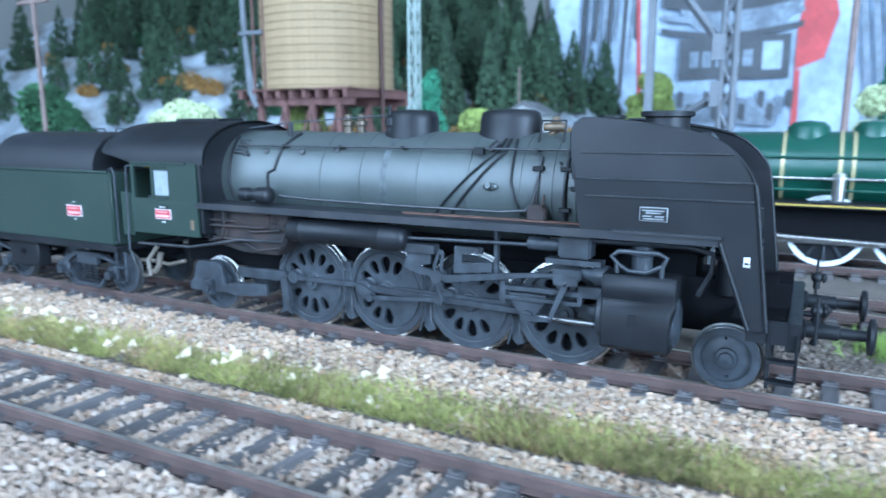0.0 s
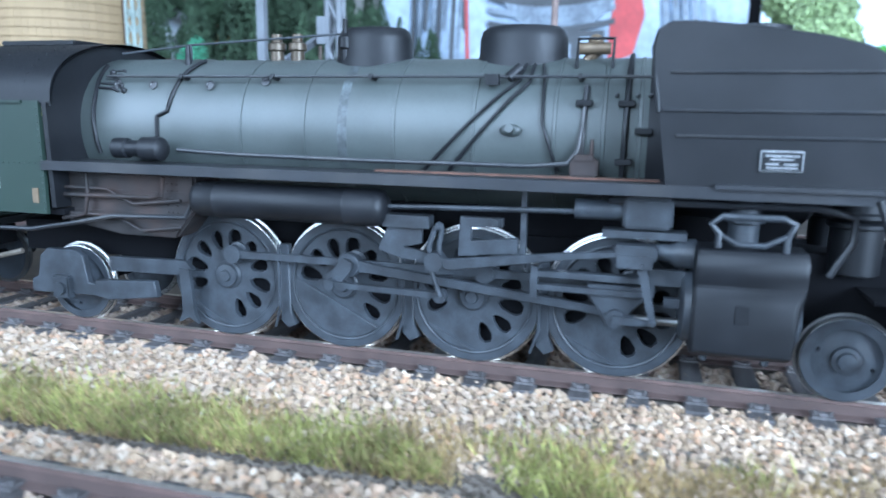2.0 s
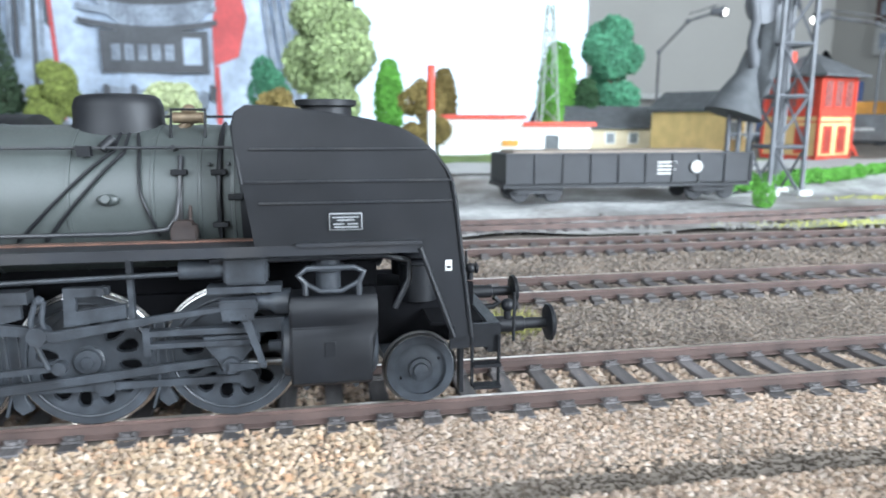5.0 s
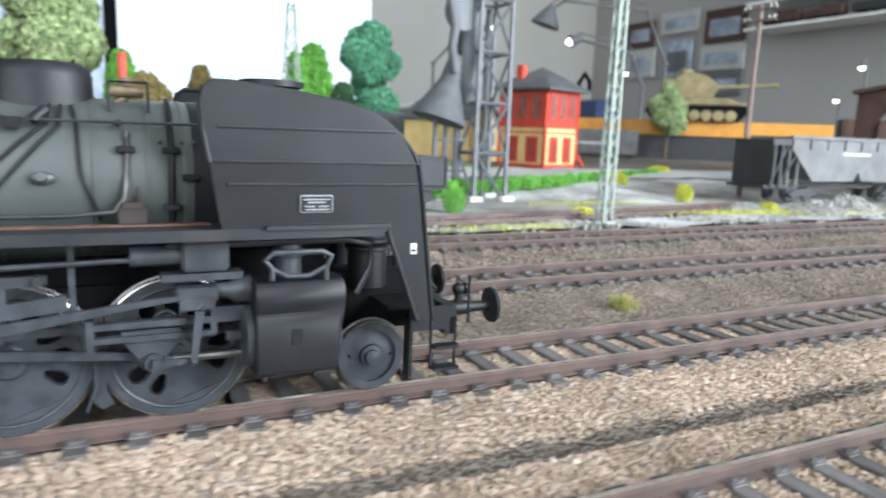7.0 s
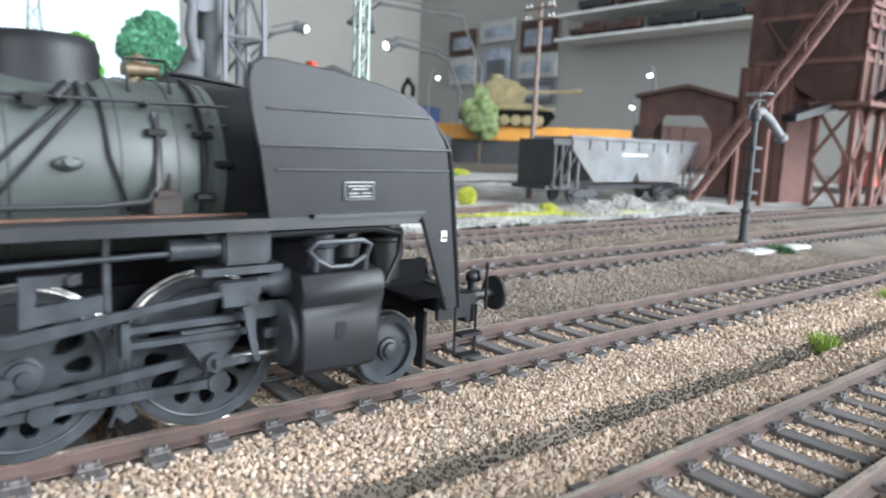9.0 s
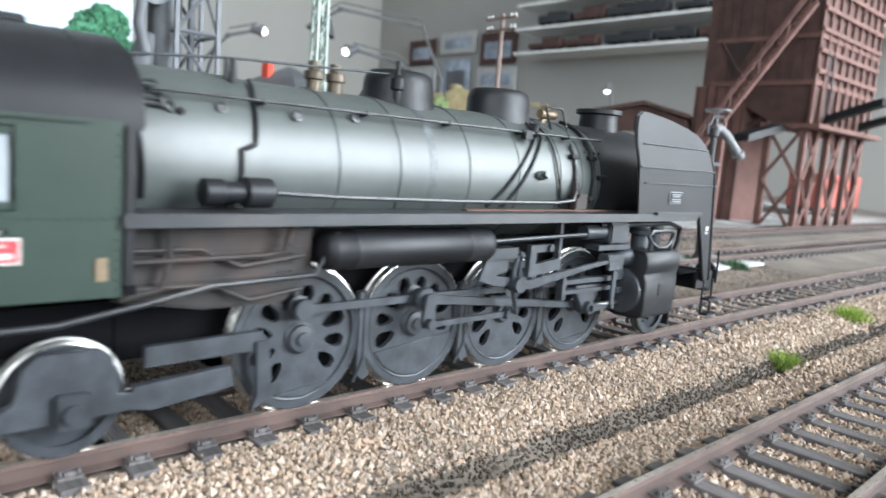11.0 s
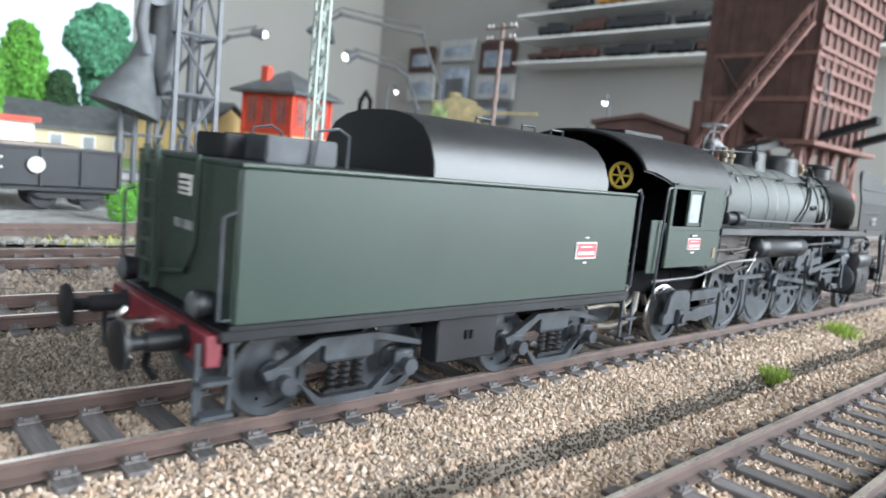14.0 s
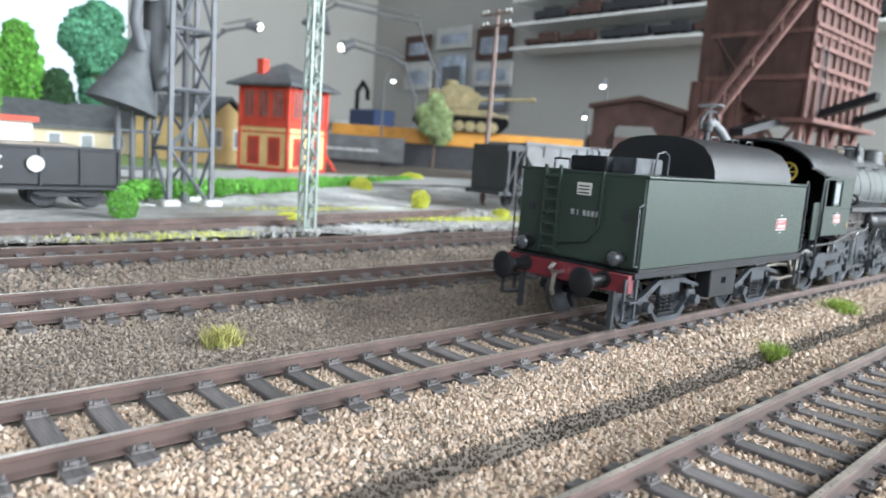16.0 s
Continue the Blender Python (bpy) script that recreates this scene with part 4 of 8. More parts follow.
WHEELS = []
for wi, x in enumerate(WX):
    for sgn in (-1, 1):
        wheel = part("driving_wheel", spoked_disc(Shape(), 0.17, 0.72, 12, 0.478, 0.158, 0.096, sgn * 0.775, sgn * 0.70, *((130, 230) if wi == 1 else (165, 195))), "grey", loco,
                     "grey disc driving wheel with oval holes", at(x, 0, 0.825))
        part("tyre", tyre_shape(0.825, inner=0.70, side=sgn), "grey", wheel)
        fl = part("flange", Shape().rings([[(rr * math.cos(2 * math.pi * k / 48), yy, rr * math.sin(2 * math.pi * k / 48)) for k in range(48)] for yy, rr in ((sgn * 0.796, 0.80), (sgn * 0.79, 0.8275), (sgn * 0.705, 0.832), (sgn * 0.70, 0.868), (sgn * 0.672, 0.868), (sgn * 0.66, 0.80))], caps=False), "steel", wheel)
        part("rim_bead", Shape().pipe([(0.715 * math.cos(k * math.pi / 24), sgn * 0.79, 0.715 * math.sin(k * math.pi / 24)) for k in range(49)], 0.020, 6), "grey", wheel)
        part("hub", Shape().lathe((0, sgn * 0.70, 0), (0, sgn * 2, 0), ((0, 0.19), (0.09, 0.19), (0.11, 0.16), (0.15, 0.15), (0.16, 0.08), (0.19, 0.07), (0.195, 0.001)), 22), "grey", wheel)
        if wi == 1:                              # main counterweight
            arc = [(0.69 * math.cos(radians(a)), 0.69 * math.sin(radians(a))) for a in range(112, 249, 8)]
            part("counterweight", Shape().prism(arc, "y", sgn * 0.765, sgn * 0.812).bevel(0.008, 1), "grey", wheel)
        else:
            arc = [(0.69 * math.cos(radians(a)), 0.69 * math.sin(radians(a))) for a in range(150, 211, 6)]
            part("counterweight", Shape().prism(arc, "y", sgn * 0.765, sgn * 0.805).bevel(0.008, 1), "grey", wheel)
        part("crank_boss", Shape().lathe((0.355, sgn * 0.72, 0), (0.355, sgn * 2, 0), ((0, 0.14), (0.08, 0.14), (0.10, 0.08), (0.22 if wi != 1 else 0.36, 0.08), (0.225 if wi != 1 else 0.365, 0.001)), 18), "grey", wheel)
        if wi == 1:
            rc = Shape().prism(((0.44, -0.06), (0.44, 0.06), (0.36, 0.09), (0.12, 0.15), (0.02, 0.12), (0.01, 0.02), (0.08, -0.02), (0.34, -0.09)), "y", sgn * 1.10, sgn * 1.15)
            part("return_crank", rc, "grey", wheel)
        WHEELS.append((wheel, x, 0.825, -1 if sgn == 1 else 0))
        # added near-black disc that paints shade behind the wheel's holes
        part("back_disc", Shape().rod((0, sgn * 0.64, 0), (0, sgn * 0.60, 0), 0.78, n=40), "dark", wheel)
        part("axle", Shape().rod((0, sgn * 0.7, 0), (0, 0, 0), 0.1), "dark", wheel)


def plain_wheel(x, r, name, parent, label):
    for sgn in (-1, 1):
        w = part(name, Shape().lathe((0, sgn * 0.69, 0), (0, sgn * 2, 0), ((0, r - 0.06), (0.05, r - 0.09), (0.05, r * 0.55), (0.08, r * 0.42), (0.08, r * 0.34), (0.12, r * 0.32), (0.13, r * 0.22), (0.17, r * 0.2), (0.18, r * 0.1), (0.185, 0.001)), 30), "grey", parent, label, at(x, 0, r))
        part("tyre", tyre_shape(r, inner=r - 0.11, side=sgn), "grey", w)
        part("flange", Shape().rings([[(rr * math.cos(2 * math.pi * k / 40), yy, rr * math.sin(2 * math.pi * k / 40)) for k in range(40)] for yy, rr in ((sgn * 0.796, r - 0.02), (sgn * 0.79, r + 0.0025), (sgn * 0.705, r + 0.007), (sgn * 0.70, r + 0.043), (sgn * 0.672, r + 0.043), (sgn * 0.66, r - 0.02))], caps=False), "steel" if r > 0.5 else "worn_steel", w)
        for a in range(2):
            part("wheel_bolt", Shape().ball((r * 0.62 * math.cos(a * 3.14), sgn * 0.75, r * 0.62 * math.sin(a * 3.14)), 0.02, sub=1), "dark", w)
        part("axle", Shape().rod((0, sgn * 0.7, 0), (0, 0, 0), 0.08), "dark", w)
        WHEELS.append((w, x, r, 0))


plain_wheel(7.43, 0.46, "pilot_wheel", loco, "grey disc pilot wheel")
plain_wheel(-2.42, 0.53, "trailing_wheel", loco, "grey disc trailing wheel")

# ---- rods ----
RODS = []
for sgn in (-1, 1):
    sr = Shape()
    for a, b in zip(WX, WX[1:]):
        sr.prism(((a, -0.06), (a + 0.25, -0.045), (b - 0.25, -0.045), (b, -0.06), (b, 0.06), (b - 0.25, 0.045), (a + 0.25, 0.045), (a, 0.06)), "y", sgn * 0.88, sgn * 0.93)
    for a in WX:
        sr.rod((a, sgn * 0.87, 0), (a, sgn * 0.95, 0), 0.12, n=16)
    rod = part("coupling_rod", sr, "grey", loco, "grey steel coupling rod")
    RODS.append((rod, "side", sgn))
    mr = Shape().prism(((0, -0.085), (0.3, -0.06), (2.95, -0.05), (3.21, -0.07), (3.21, 0.07), (2.95, 0.05), (0.3, 0.06), (0, 0.085)), "y", sgn * 0.98, sgn * 1.04)
    mr.rod((0, sgn * 0.96, 0), (0, sgn * 1.06, 0), 0.15, n=18).rod((3.21, sgn * 0.96, 0), (3.21, sgn * 1.06, 0), 0.1, n=14)
    rod = part("main_rod", mr.bevel(0.008, 1), "grey", loco, "long grey connecting rod")
    part("rod_flute", Shape().box(0.4, 2.85, sgn * 1.042 - 0.003, sgn * 1.042 + 0.003, -0.022, 0.022), "grey", rod)
    RODS.append((rod, "main", sgn))
    ch = Shape().prism(((-0.32, 0.36), (0.3, 0.36), (0.28, 0.2), (0.16, 0.06), (0.1, -0.1), (-0.1, -0.1), (-0.18, 0.06), (-0.3, 0.22)), "y", sgn * 1.08, sgn * 1.20)
    ch.bevel(0.015, 1).rod((0, sgn * 1.05, 0), (0, sgn * 1.28, 0), 0.1, n=14).rod((0.1, sgn * 1.18, 0), (1.1, sgn * 1.18, 0), 0.045, n=10).prism(((-0.02, -0.05), (0.42, -0.02), (0.42, 0.03), (-0.02, 0.05)), "y", sgn * 1.29, sgn * 1.33)
    rod = part("crosshead", ch, "grey", loco, "grey crosshead with bright piston rod")
    part("piston_rod", Shape().rod((0.2, sgn * 1.18, 0.0), (1.05, sgn * 1.18, 0.0), 0.047), M["worn_steel"], rod)
    RODS.append((rod, "cross", sgn))
    er = Shape().prism(((0, -0.035), (1.4, -0.035), (1.4, 0.035), (0, 0.035)), "y", sgn * 1.17, sgn * 1.22).rod((0, sgn * 1.15, 0), (0, sgn * 1.24, 0), 0.07, n=12).rod((1.4, sgn * 1.15, 0), (1.4, sgn * 1.26, 0), 0.08, n=12)
    rod = part("eccentric_rod", er, "grey", loco)
    RODS.append((rod, "ecc", sgn))
    cl = Shape().prism(((-0.05, 0), (0.05, 0), (0.035, -0.62), (-0.035, -0.62)), "y", sgn * 1.34, sgn * 1.38).ball((0, sgn * 1.37, 0), 0.06, sub=1).ball((0, sgn * 1.37, -0.62), 0.05, sub=1)
    rod = part("combination_lever", cl, "grey", loco)
    RODS.append((rod, "comb", sgn))
# ---- tender, coupled behind ----
tender = thing("tender", at(0, 0, 0), "dark green eight-wheeled tender with black rounded coal bunker", "tender")
TB = part("tank", Shape().box(-11.68, -4.85, -1.38, 1.38, 1.22, 2.80).bevel(0.035, 3), "green", tender, "smooth dark green water tank sides")
part("top_rim", Shape().pipe(((-4.9, -1.38, 2.80), (-11.66, -1.38, 2.80), (-11.66, 1.38, 2.80), (-4.9, 1.38, 2.80)), 0.03), "green", TB)
part("sole_bar", Shape().box(-11.8, -4.8, -1.40, 1.40, 1.08, 1.20).bevel(0.012, 1), "black", tender)
part("lower_bead", Shape().box(-11.72, -4.82, -1.41, -1.385, 1.20, 1.245).box(-11.72, -4.82, 1.385, 1.41, 1.20, 1.245), "black", tender)
hump = [(1.26, 2.80), (1.24, 3.0), (1.14, 3.24), (0.96, 3.44), (0.70, 3.56), (0.35, 3.62), (0, 3.63)]
hump = hump + [(-y, z) for y, z in reversed(hump[:-1])]
loops = [[(x, y * k, 2.8 + (z - 2.8) * k) for y, z in hump] for x, k in ((-5.53, 1.0), (-9.0, 1.0), (-9.14, 1.0))]
part("coal_bunker_cover", Shape().rings(loops), "bunker", tender, "smooth black rounded bunker cover")
for x in (-5.9, -6.6, -7.6):
    part("hatch_handle", Shape().pipe(((x, -0.3, 3.6), (x, -0.3, 3.70), (x + 0.3, -0.3, 3.70), (x + 0.3, -0.3, 3.6)), 0.018), "grey", tender)
part("coal_deck", Shape().box(-5.5, -4.9, -1.33, 1.33, 2.795, 2.82), "black", tender)
part("tank_top", Shape().box(-11.6, -9.2, -1.33, 1.33, 2.795, 2.83), "black", tender)
part("filler_hatch", Shape().box(-11.1, -10.2, -0.75, 0.35, 2.83, 3.12).bevel(0.02), "grey", tender)
part("filler_box", Shape().box(-11.35, -11.12, -0.3, 0.5, 2.83, 3.1).bevel(0.02), "black", tender)
for y in (-0.8, 0.75):
    part("top_handrail", Shape().pipe(((-10.1, y, 2.83), (-10.1, y, 3.2), (-10.25, y, 3.27), (-10.5, y, 3.22), (-10.55, y, 2.83)), 0.02), "grey", tender)
part("top_handrail", Shape().pipe(((-11.62, 0.3, 2.8), (-11.62, 0.3, 3.02), (-11.3, 0.9, 3.02), (-11.3, 0.9, 2.8)), 0.02), "grey", tender)
for sgn in (-1, 1):
    pl = part("number_plate", Shape().box(-6.34, -5.84, sgn * 1.385 - 0.012, sgn * 1.385 + 0.012, 1.80, 2.05), "cream", TB, "red number plate with pale rim")
    part("plate_field", Shape().box(-6.32, -5.86, sgn * 1.40 - 0.003, sgn * 1.40 + 0.003, 1.82, 2.03), "red", pl)
    part("text_bar", Shape().box(-6.29, -5.90, sgn * 1.404 - 0.002, sgn * 1.404 + 0.002, 1.86, 1.91), "plate_text", pl)
    part("text_bar", Shape().box(-6.25, -5.95, sgn * 1.404 - 0.002, sgn * 1.404 + 0.002, 1.972, 1.990), "plate_text", pl)
    for z in (1.74, 2.12):
        part("text_bar", Shape().box(-6.12, -6.05, sgn * 1.388 - 0.004, sgn * 1.388 + 0.004, z - 0.012, z + 0.012), "cream", TB)
    part("front_handrail", Shape().pipe(((-4.86, sgn * 1.36, 1.3), (-4.72, sgn * 1.36, 1.3), (-4.70, sgn * 1.36, 2.78), (-4.78, sgn * 1.36, 2.9), (-4.86, sgn * 1.36, 2.85)), 0.022), "grey", tender)
    st = Shape()
    for x in (-4.86, -4.56):
        st.box(x - 0.025, x + 0.025, sgn * 1.36 - 0.02, sgn * 1.36 + 0.02, 0.45, 1.1)
    for z in (0.46, 0.78):
        st.box(-4.86, -4.56, sgn * 1.36 - 0.1, sgn * 1.36 + 0.06, z - 0.02, z + 0.02)
    part("tender_steps", st, "grey", tender)
    st = Shape()
    for x in (-12.0, -11.66):
        st.box(x - 0.025, x + 0.025, sgn * 1.36 - 0.02, sgn * 1.36 + 0.02, 0.36, 1.1)
    for z in (0.38, 0.72):
        st.box(-12.0, -11.66, sgn * 1.36 - 0.12, sgn * 1.36 + 0.06, z - 0.02, z + 0.02)
    part("rear_steps", st, "grey", tender)
    tb = part("tool_box", Shape().box(-8.85, -7.75, sgn * 1.12 - 0.16, sgn * 1.12 + 0.16, 0.48, 1.08).bevel(0.02, 1), "black", tender)
    for x in (-8.35, -8.25):
        part("tool_box_handle", Shape().box(x - 0.02, x + 0.02, sgn * 1.29 - 0.012, sgn * 1.29 + 0.012, 0.76, 0.88), "dark", tb)
    # bogie frames
    for a, b in ((-7.09, -5.39), (-10.90, -9.20)):
        m = (a + b) / 2
        y0, y1 = sgn * 1.0, sgn * 1.1
        bg = Shape().prism(((a - 0.25, 0.62), (a - 0.1, 0.66), (m - 0.42, 0.93), (m + 0.42, 0.93), (b + 0.1, 0.80), (b + 0.25, 0.76), (b + 0.25, 0.70), (m + 0.40, 0.84), (m - 0.40, 0.84), (a, 0.55), (a - 0.2, 0.52)), "y", y0, y1)
        bg.prism(((a - 0.15, 0.40), (a + 0.12, 0.52), (m - 0.36, 0.22), (m + 0.36, 0.22), (b - 0.12, 0.52), (b + 0.18, 0.40), (b + 0.1, 0.36), (b - 0.2, 0.44), (m + 0.40, 0.13), (m - 0.40, 0.13), (a + 0.2, 0.44), (a - 0.1, 0.34)), "y", y0, y1)
        bg.box(m - 0.34, m + 0.34, y0, y1, 0.66, 0.86)
        bo = part("bogie_frame", bg, "grey", tender, "grey cast bogie side frame")
        for x in (a, b):
            part("axle_box", Shape().box(x - 0.15, x + 0.15, min(y0, y1) - 0.01, max(y0, y1) + 0.01, 0.33, 0.66).bevel(0.03, 1).rod((x, sgn * 1.08, 0.48), (x, sgn * 1.24, 0.48), 0.1, n=14), "grey", bo)
        sp = Shape()
        for k in range(5):
            for j in range(3):
                sp.rod((m - 0.19 + 0.19 * j, sgn * 1.02, 0.27 + 0.075 * k), (m - 0.19 + 0.19 * j, sgn * 1.02, 0.31 + 0.075 * k), 0.06, n=10)
        sp.box(m - 0.30, m + 0.30, sgn * 1.02 - 0.05, sgn * 1.02 + 0.05, 0.25, 0.29).box(m - 0.30, m + 0.30, sgn * 1.02 - 0.05, sgn * 1.02 + 0.05, 0.62, 0.66)
        part("spring_pack", sp, "black", bo)
for a in (-5.39, -7.09, -9.20, -10.90):
    plain_wheel(a, 0.48, "tender_wheel", tender, "grey disc tender wheel")
part("underframe", Shape().box(-11.6, -4.9, -0.5, 0.5, 0.75, 1.1), "dark", tender)
# rear end
bb = part("buffer_beam", Shape().box(-11.92, -11.76, -1.36, 1.36, 0.84, 1.16).bevel(0.012, 1), "redbeam", tender, "faded red rear buffer beam")
for sgn in (-1, 1):
    bf = part("buffer", Shape().lathe((-11.92, sgn * 0.88, 1.02), (-20, sgn * 0.88, 1.02), ((0, 0.15), (0.05, 0.15), (0.06, 0.11), (0.4, 0.10), (0.42, 0.075), (0.6, 0.075)), 18), "black", tender)
    part("buffer_head", Shape().lathe((-12.50, sgn * 0.88, 1.02), (-20, sgn * 0.88, 1.02), ((0, 0.1), (0.03, 0.24), (0.07, 0.25), (0.10, 0.21), (0.105, 0.001)), 20), "black", bf)
    lp = part("tail_lamp", Shape().lathe((-11.68, sgn * 1.02, 1.40), (-20, sgn * 1.02, 1.40), ((0, 0.10), (0.1, 0.13), (0.22, 0.15), (0.25, 0.15)), 18), "black", tender)
    part("lamp_glass", Shape().lathe((-11.92, sgn * 1.02, 1.40), (-20, sgn * 1.02, 1.40), ((0, 0.14), (0.03, 0.12), (0.06, 0.07), (0.07, 0.001)), 16), mat("dark_lamp_glass", (0.06, 0.065, 0.07), 0.15, vary=0.1), lp)
    part("guard_iron", Shape().box(-11.86, -11.80, sgn * 1.02 - 0.05, sgn * 1.02 + 0.05, 0.15, 0.86), "grey", tender)
    part("tail_disc", Shape().lathe((-11.69, sgn * 1.05, 2.10), (-20, sgn * 1.05, 2.10), ((0, 0.07), (0.02, 0.07), (0.03, 0.001)), 16), "grey", tender)
    part("corner_handrail", Shape().pipe(((-11.7, sgn * 1.36, 1.3), (-11.82, sgn * 1.36, 1.3), (-11.82, sgn * 1.36, 2.3), (-11.7, sgn * 1.36, 2.35)), 0.02), "grey", tender)
ld = Shape()
for y in (0.32, 0.66):
    ld.box(-11.86, -11.80, y - 0.02, y + 0.02, 1.3, 2.9)
for k in range(7):
    ld.box(-11.86, -11.80, 0.32, 0.66, 1.36 + 0.22 * k, 1.40 + 0.22 * k)
part("ladder", ld, "green", tender)
part("rear_pipe", Shape().pipe(((-11.74, -0.55, 2.85), (-11.74, -0.55, 1.9), (-11.74, -0.3, 1.6), (-11.74, 0.3, 1.5)), 0.03), "green", tender)
pl = part("rear_plate", Shape().box(-11.705, -11.685, -0.28, 0.02, 2.40, 2.62), "cream", TB, "small pale inspection plate")
for z in (2.44, 2.50, 2.56):
    part("text_bar", Shape().box(-11.712, -11.706, -0.25, -0.01, z - 0.012, z + 0.012), "black", pl)
for y, w in ((0.10, 0.045), (-0.02, 0.015), (-0.16, 0.035), (-0.25, 0.035), (-0.34, 0.035), (-0.43, 0.035)):
    part("text_bar", Shape().box(-11.69, -11.683, y - w, y + w * 0.6, 2.03, 2.13), "plate_grey", TB)
part("brake_hose", Shape().pipe(((-11.92, -0.3, 0.95), (-12.05, -0.3, 0.9), (-12.1, -0.32, 0.6), (-12.0, -0.34, 0.45)), 0.04), "dark", tender)
part("coupling_hook", Shape().pipe(((-11.92, 0, 1.0), (-12.2, 0, 1.0), (-12.28, 0, 1.08), (-12.2, 0, 1.16)), 0.045).pipe(((-12.15, 0, 0.98), (-12.2, 0, 0.7), (-12.15, 0, 0.6)), 0.04), "steel", tender)
dc = Shape()
dc.pipe(((-4.1, -0.9, 1.2), (-4.3, -1.0, 0.9), (-4.2, -1.05, 0.6), (-4.5, -0.9, 0.5), (-4.7, -0.8, 0.5)), 0.05)
dc.pipe(((-3.5, -0.7, 0.9), (-3.9, -0.8, 0.8), (-4.4, -0.8, 0.85), (-4.9, -0.7, 0.8)), 0.04)
dc.pipe(((-3.9, -1.0, 1.1), (-3.95, -1.02, 0.8), (-4.1, -1.02, 0.66)), 0.06)
part("feed_hose", dc, mat("hose_grey", (0.11, 0.092, 0.072), 0.6), tender, "pale weathered water hose and drawgear")
# ---- the room round the layout ----
M["wall"] = mat("grey_wall_paint", (0.335, 0.327, 0.305), 0.9, vary=0.04, scale=0.05, fine=1.0)
M["floorboards"] = mat("brown_floor", (0.25, 0.18, 0.12), 0.6, vary=0.2, scale=0.1, fine=2)
M["white"] = mat("white_paint", (0.78, 0.78, 0.76), 0.6, vary=0.04, scale=0.3, fine=3)
# the blind is no lamp: emission stands in for daylight on white cloth
M["curtain"] = mat("white_blind_added_glow", (0.80, 0.90, 1.0), 0.9, vary=0.03, scale=0.05, fine=1, emit=0.42)
X0, X1, Y0, Y1, Z0, Z1 = -178, 152, -88, 152, -90, 128


def wall(name, parts, label):
    sh = Shape()
    for b in parts:
        sh.box(*b)
    return tagged(part(name, sh, "wall"), label, "wall", kind="structure")


wall("wall_north", ((X0, X1, Y1, Y1 + 8, Z0, Z1),), "plain pale grey room wall behind the layout")
wall("wall_east", ((X1, X1 + 8, Y0, Y1 + 8, Z0, Z1),), "plain pale warm-grey room wall with shelves")
wall("wall_south", ((X0, X1, Y0 - 8, Y0, Z0, 3), (X0, X1, Y0 - 8, Y0, 95, Z1), (X0, -82, Y0 - 8, Y0, 3, 95), (8, 75, Y0 - 8, Y0, 3, 95), (75, X1, Y0 - 8, Y0, 85, 95)), "pale room wall with two windows")
wall("wall_west", ((X0 - 8, X0, Y0 - 8, Y1 + 8, Z0, 10), (X0 - 8, X0, Y0 - 8, Y1 + 8, 122, Z1), (X0 - 8, X0, Y0 - 8, -60, 10, 122), (X0 - 8, X0, 78, Y1 + 8, 10, 122)), "pale room wall with a window")
tagged(part("floor", Shape().box(X0, X1, Y0, Y1, Z0 - 6, Z0), "floorboards"), "brown wooden room floor", "floor", kind="structure")
M["ceiling"] = mat("pale_ceiling_paint", (0.52, 0.51, 0.49), 0.9, vary=0.04, scale=0.05, fine=1.0)
tagged(part("ceiling", Shape().box(X0, X1, Y0, Y1, Z1, Z1 + 6), "ceiling"), "pale ceiling", "ceiling", kind="structure")
# ---- scenery helpers ----
M["bark"] = mat("brown_bark", (0.11, 0.075, 0.05), 0.9, vary=0.3, scale=3, fine=30)
M["leaf_lime"] = mat("lime_foliage", (0.27, 0.32, 0.085), 0.95, vary=0.3, scale=0.8, fine=6, island=0.35)
M["leaf_sage"] = mat("sage_foliage", (0.27, 0.34, 0.16), 0.95, vary=0.25, scale=0.8, fine=6, island=0.35)
M["leaf_pale"] = mat("pale_blossom_foliage", (0.40, 0.44, 0.25), 0.95, vary=0.2, scale=0.8, fine=6, island=0.3)
M["leaf_teal"] = mat("teal_green_foliage", (0.085, 0.26, 0.15), 0.95, vary=0.3, scale=0.8, fine=6, island=0.35)
M["leaf_green"] = mat("bright_green_foliage", (0.11, 0.31, 0.045), 0.95, vary=0.3, scale=0.8, fine=6, island=0.35)
M["leaf_dark"] = mat("dark_green_foliage", (0.03, 0.075, 0.03), 0.95, vary=0.3, scale=0.8, fine=6, island=0.35)
M["leaf_brown"] = mat("olive_brown_foliage", (0.20, 0.15, 0.05), 0.95, vary=0.3, scale=0.8, fine=6, island=0.35)
M["leaf_ochre"] = mat("ochre_scrub_foliage", (0.33, 0.19, 0.055), 0.95, vary=0.35, scale=0.8, fine=6, island=0.4)
M["leaf_yellow"] = mat("yellow_bush_foliage", (0.45, 0.46, 0.06), 0.95, vary=0.25, scale=0.8, fine=6, island=0.3)
M["conifer"] = mat("conifer_needles", (0.046, 0.076, 0.040), 0.95, vary=0.35, scale=0.6, fine=6, obj=0.35)
M["grass"] = mat("static_grass", (0.26, 0.25, 0.075), 0.95, vary=0.35, scale=1.0, fine=8, island=0.45)
M["grass_bright"] = mat("bright_static_grass", (0.21, 0.29, 0.055), 0.95, vary=0.3, scale=1.0, fine=8, island=0.4)
M["rock"] = mat("blue_grey_rock", (0.42, 0.46, 0.51), 0.95, vary=0.4, scale=0.25, fine=2.5, bump=1.0, bump_scale=1.5, dirt=(0.11, 0.085, 0.04), dirt_amount=0.8)
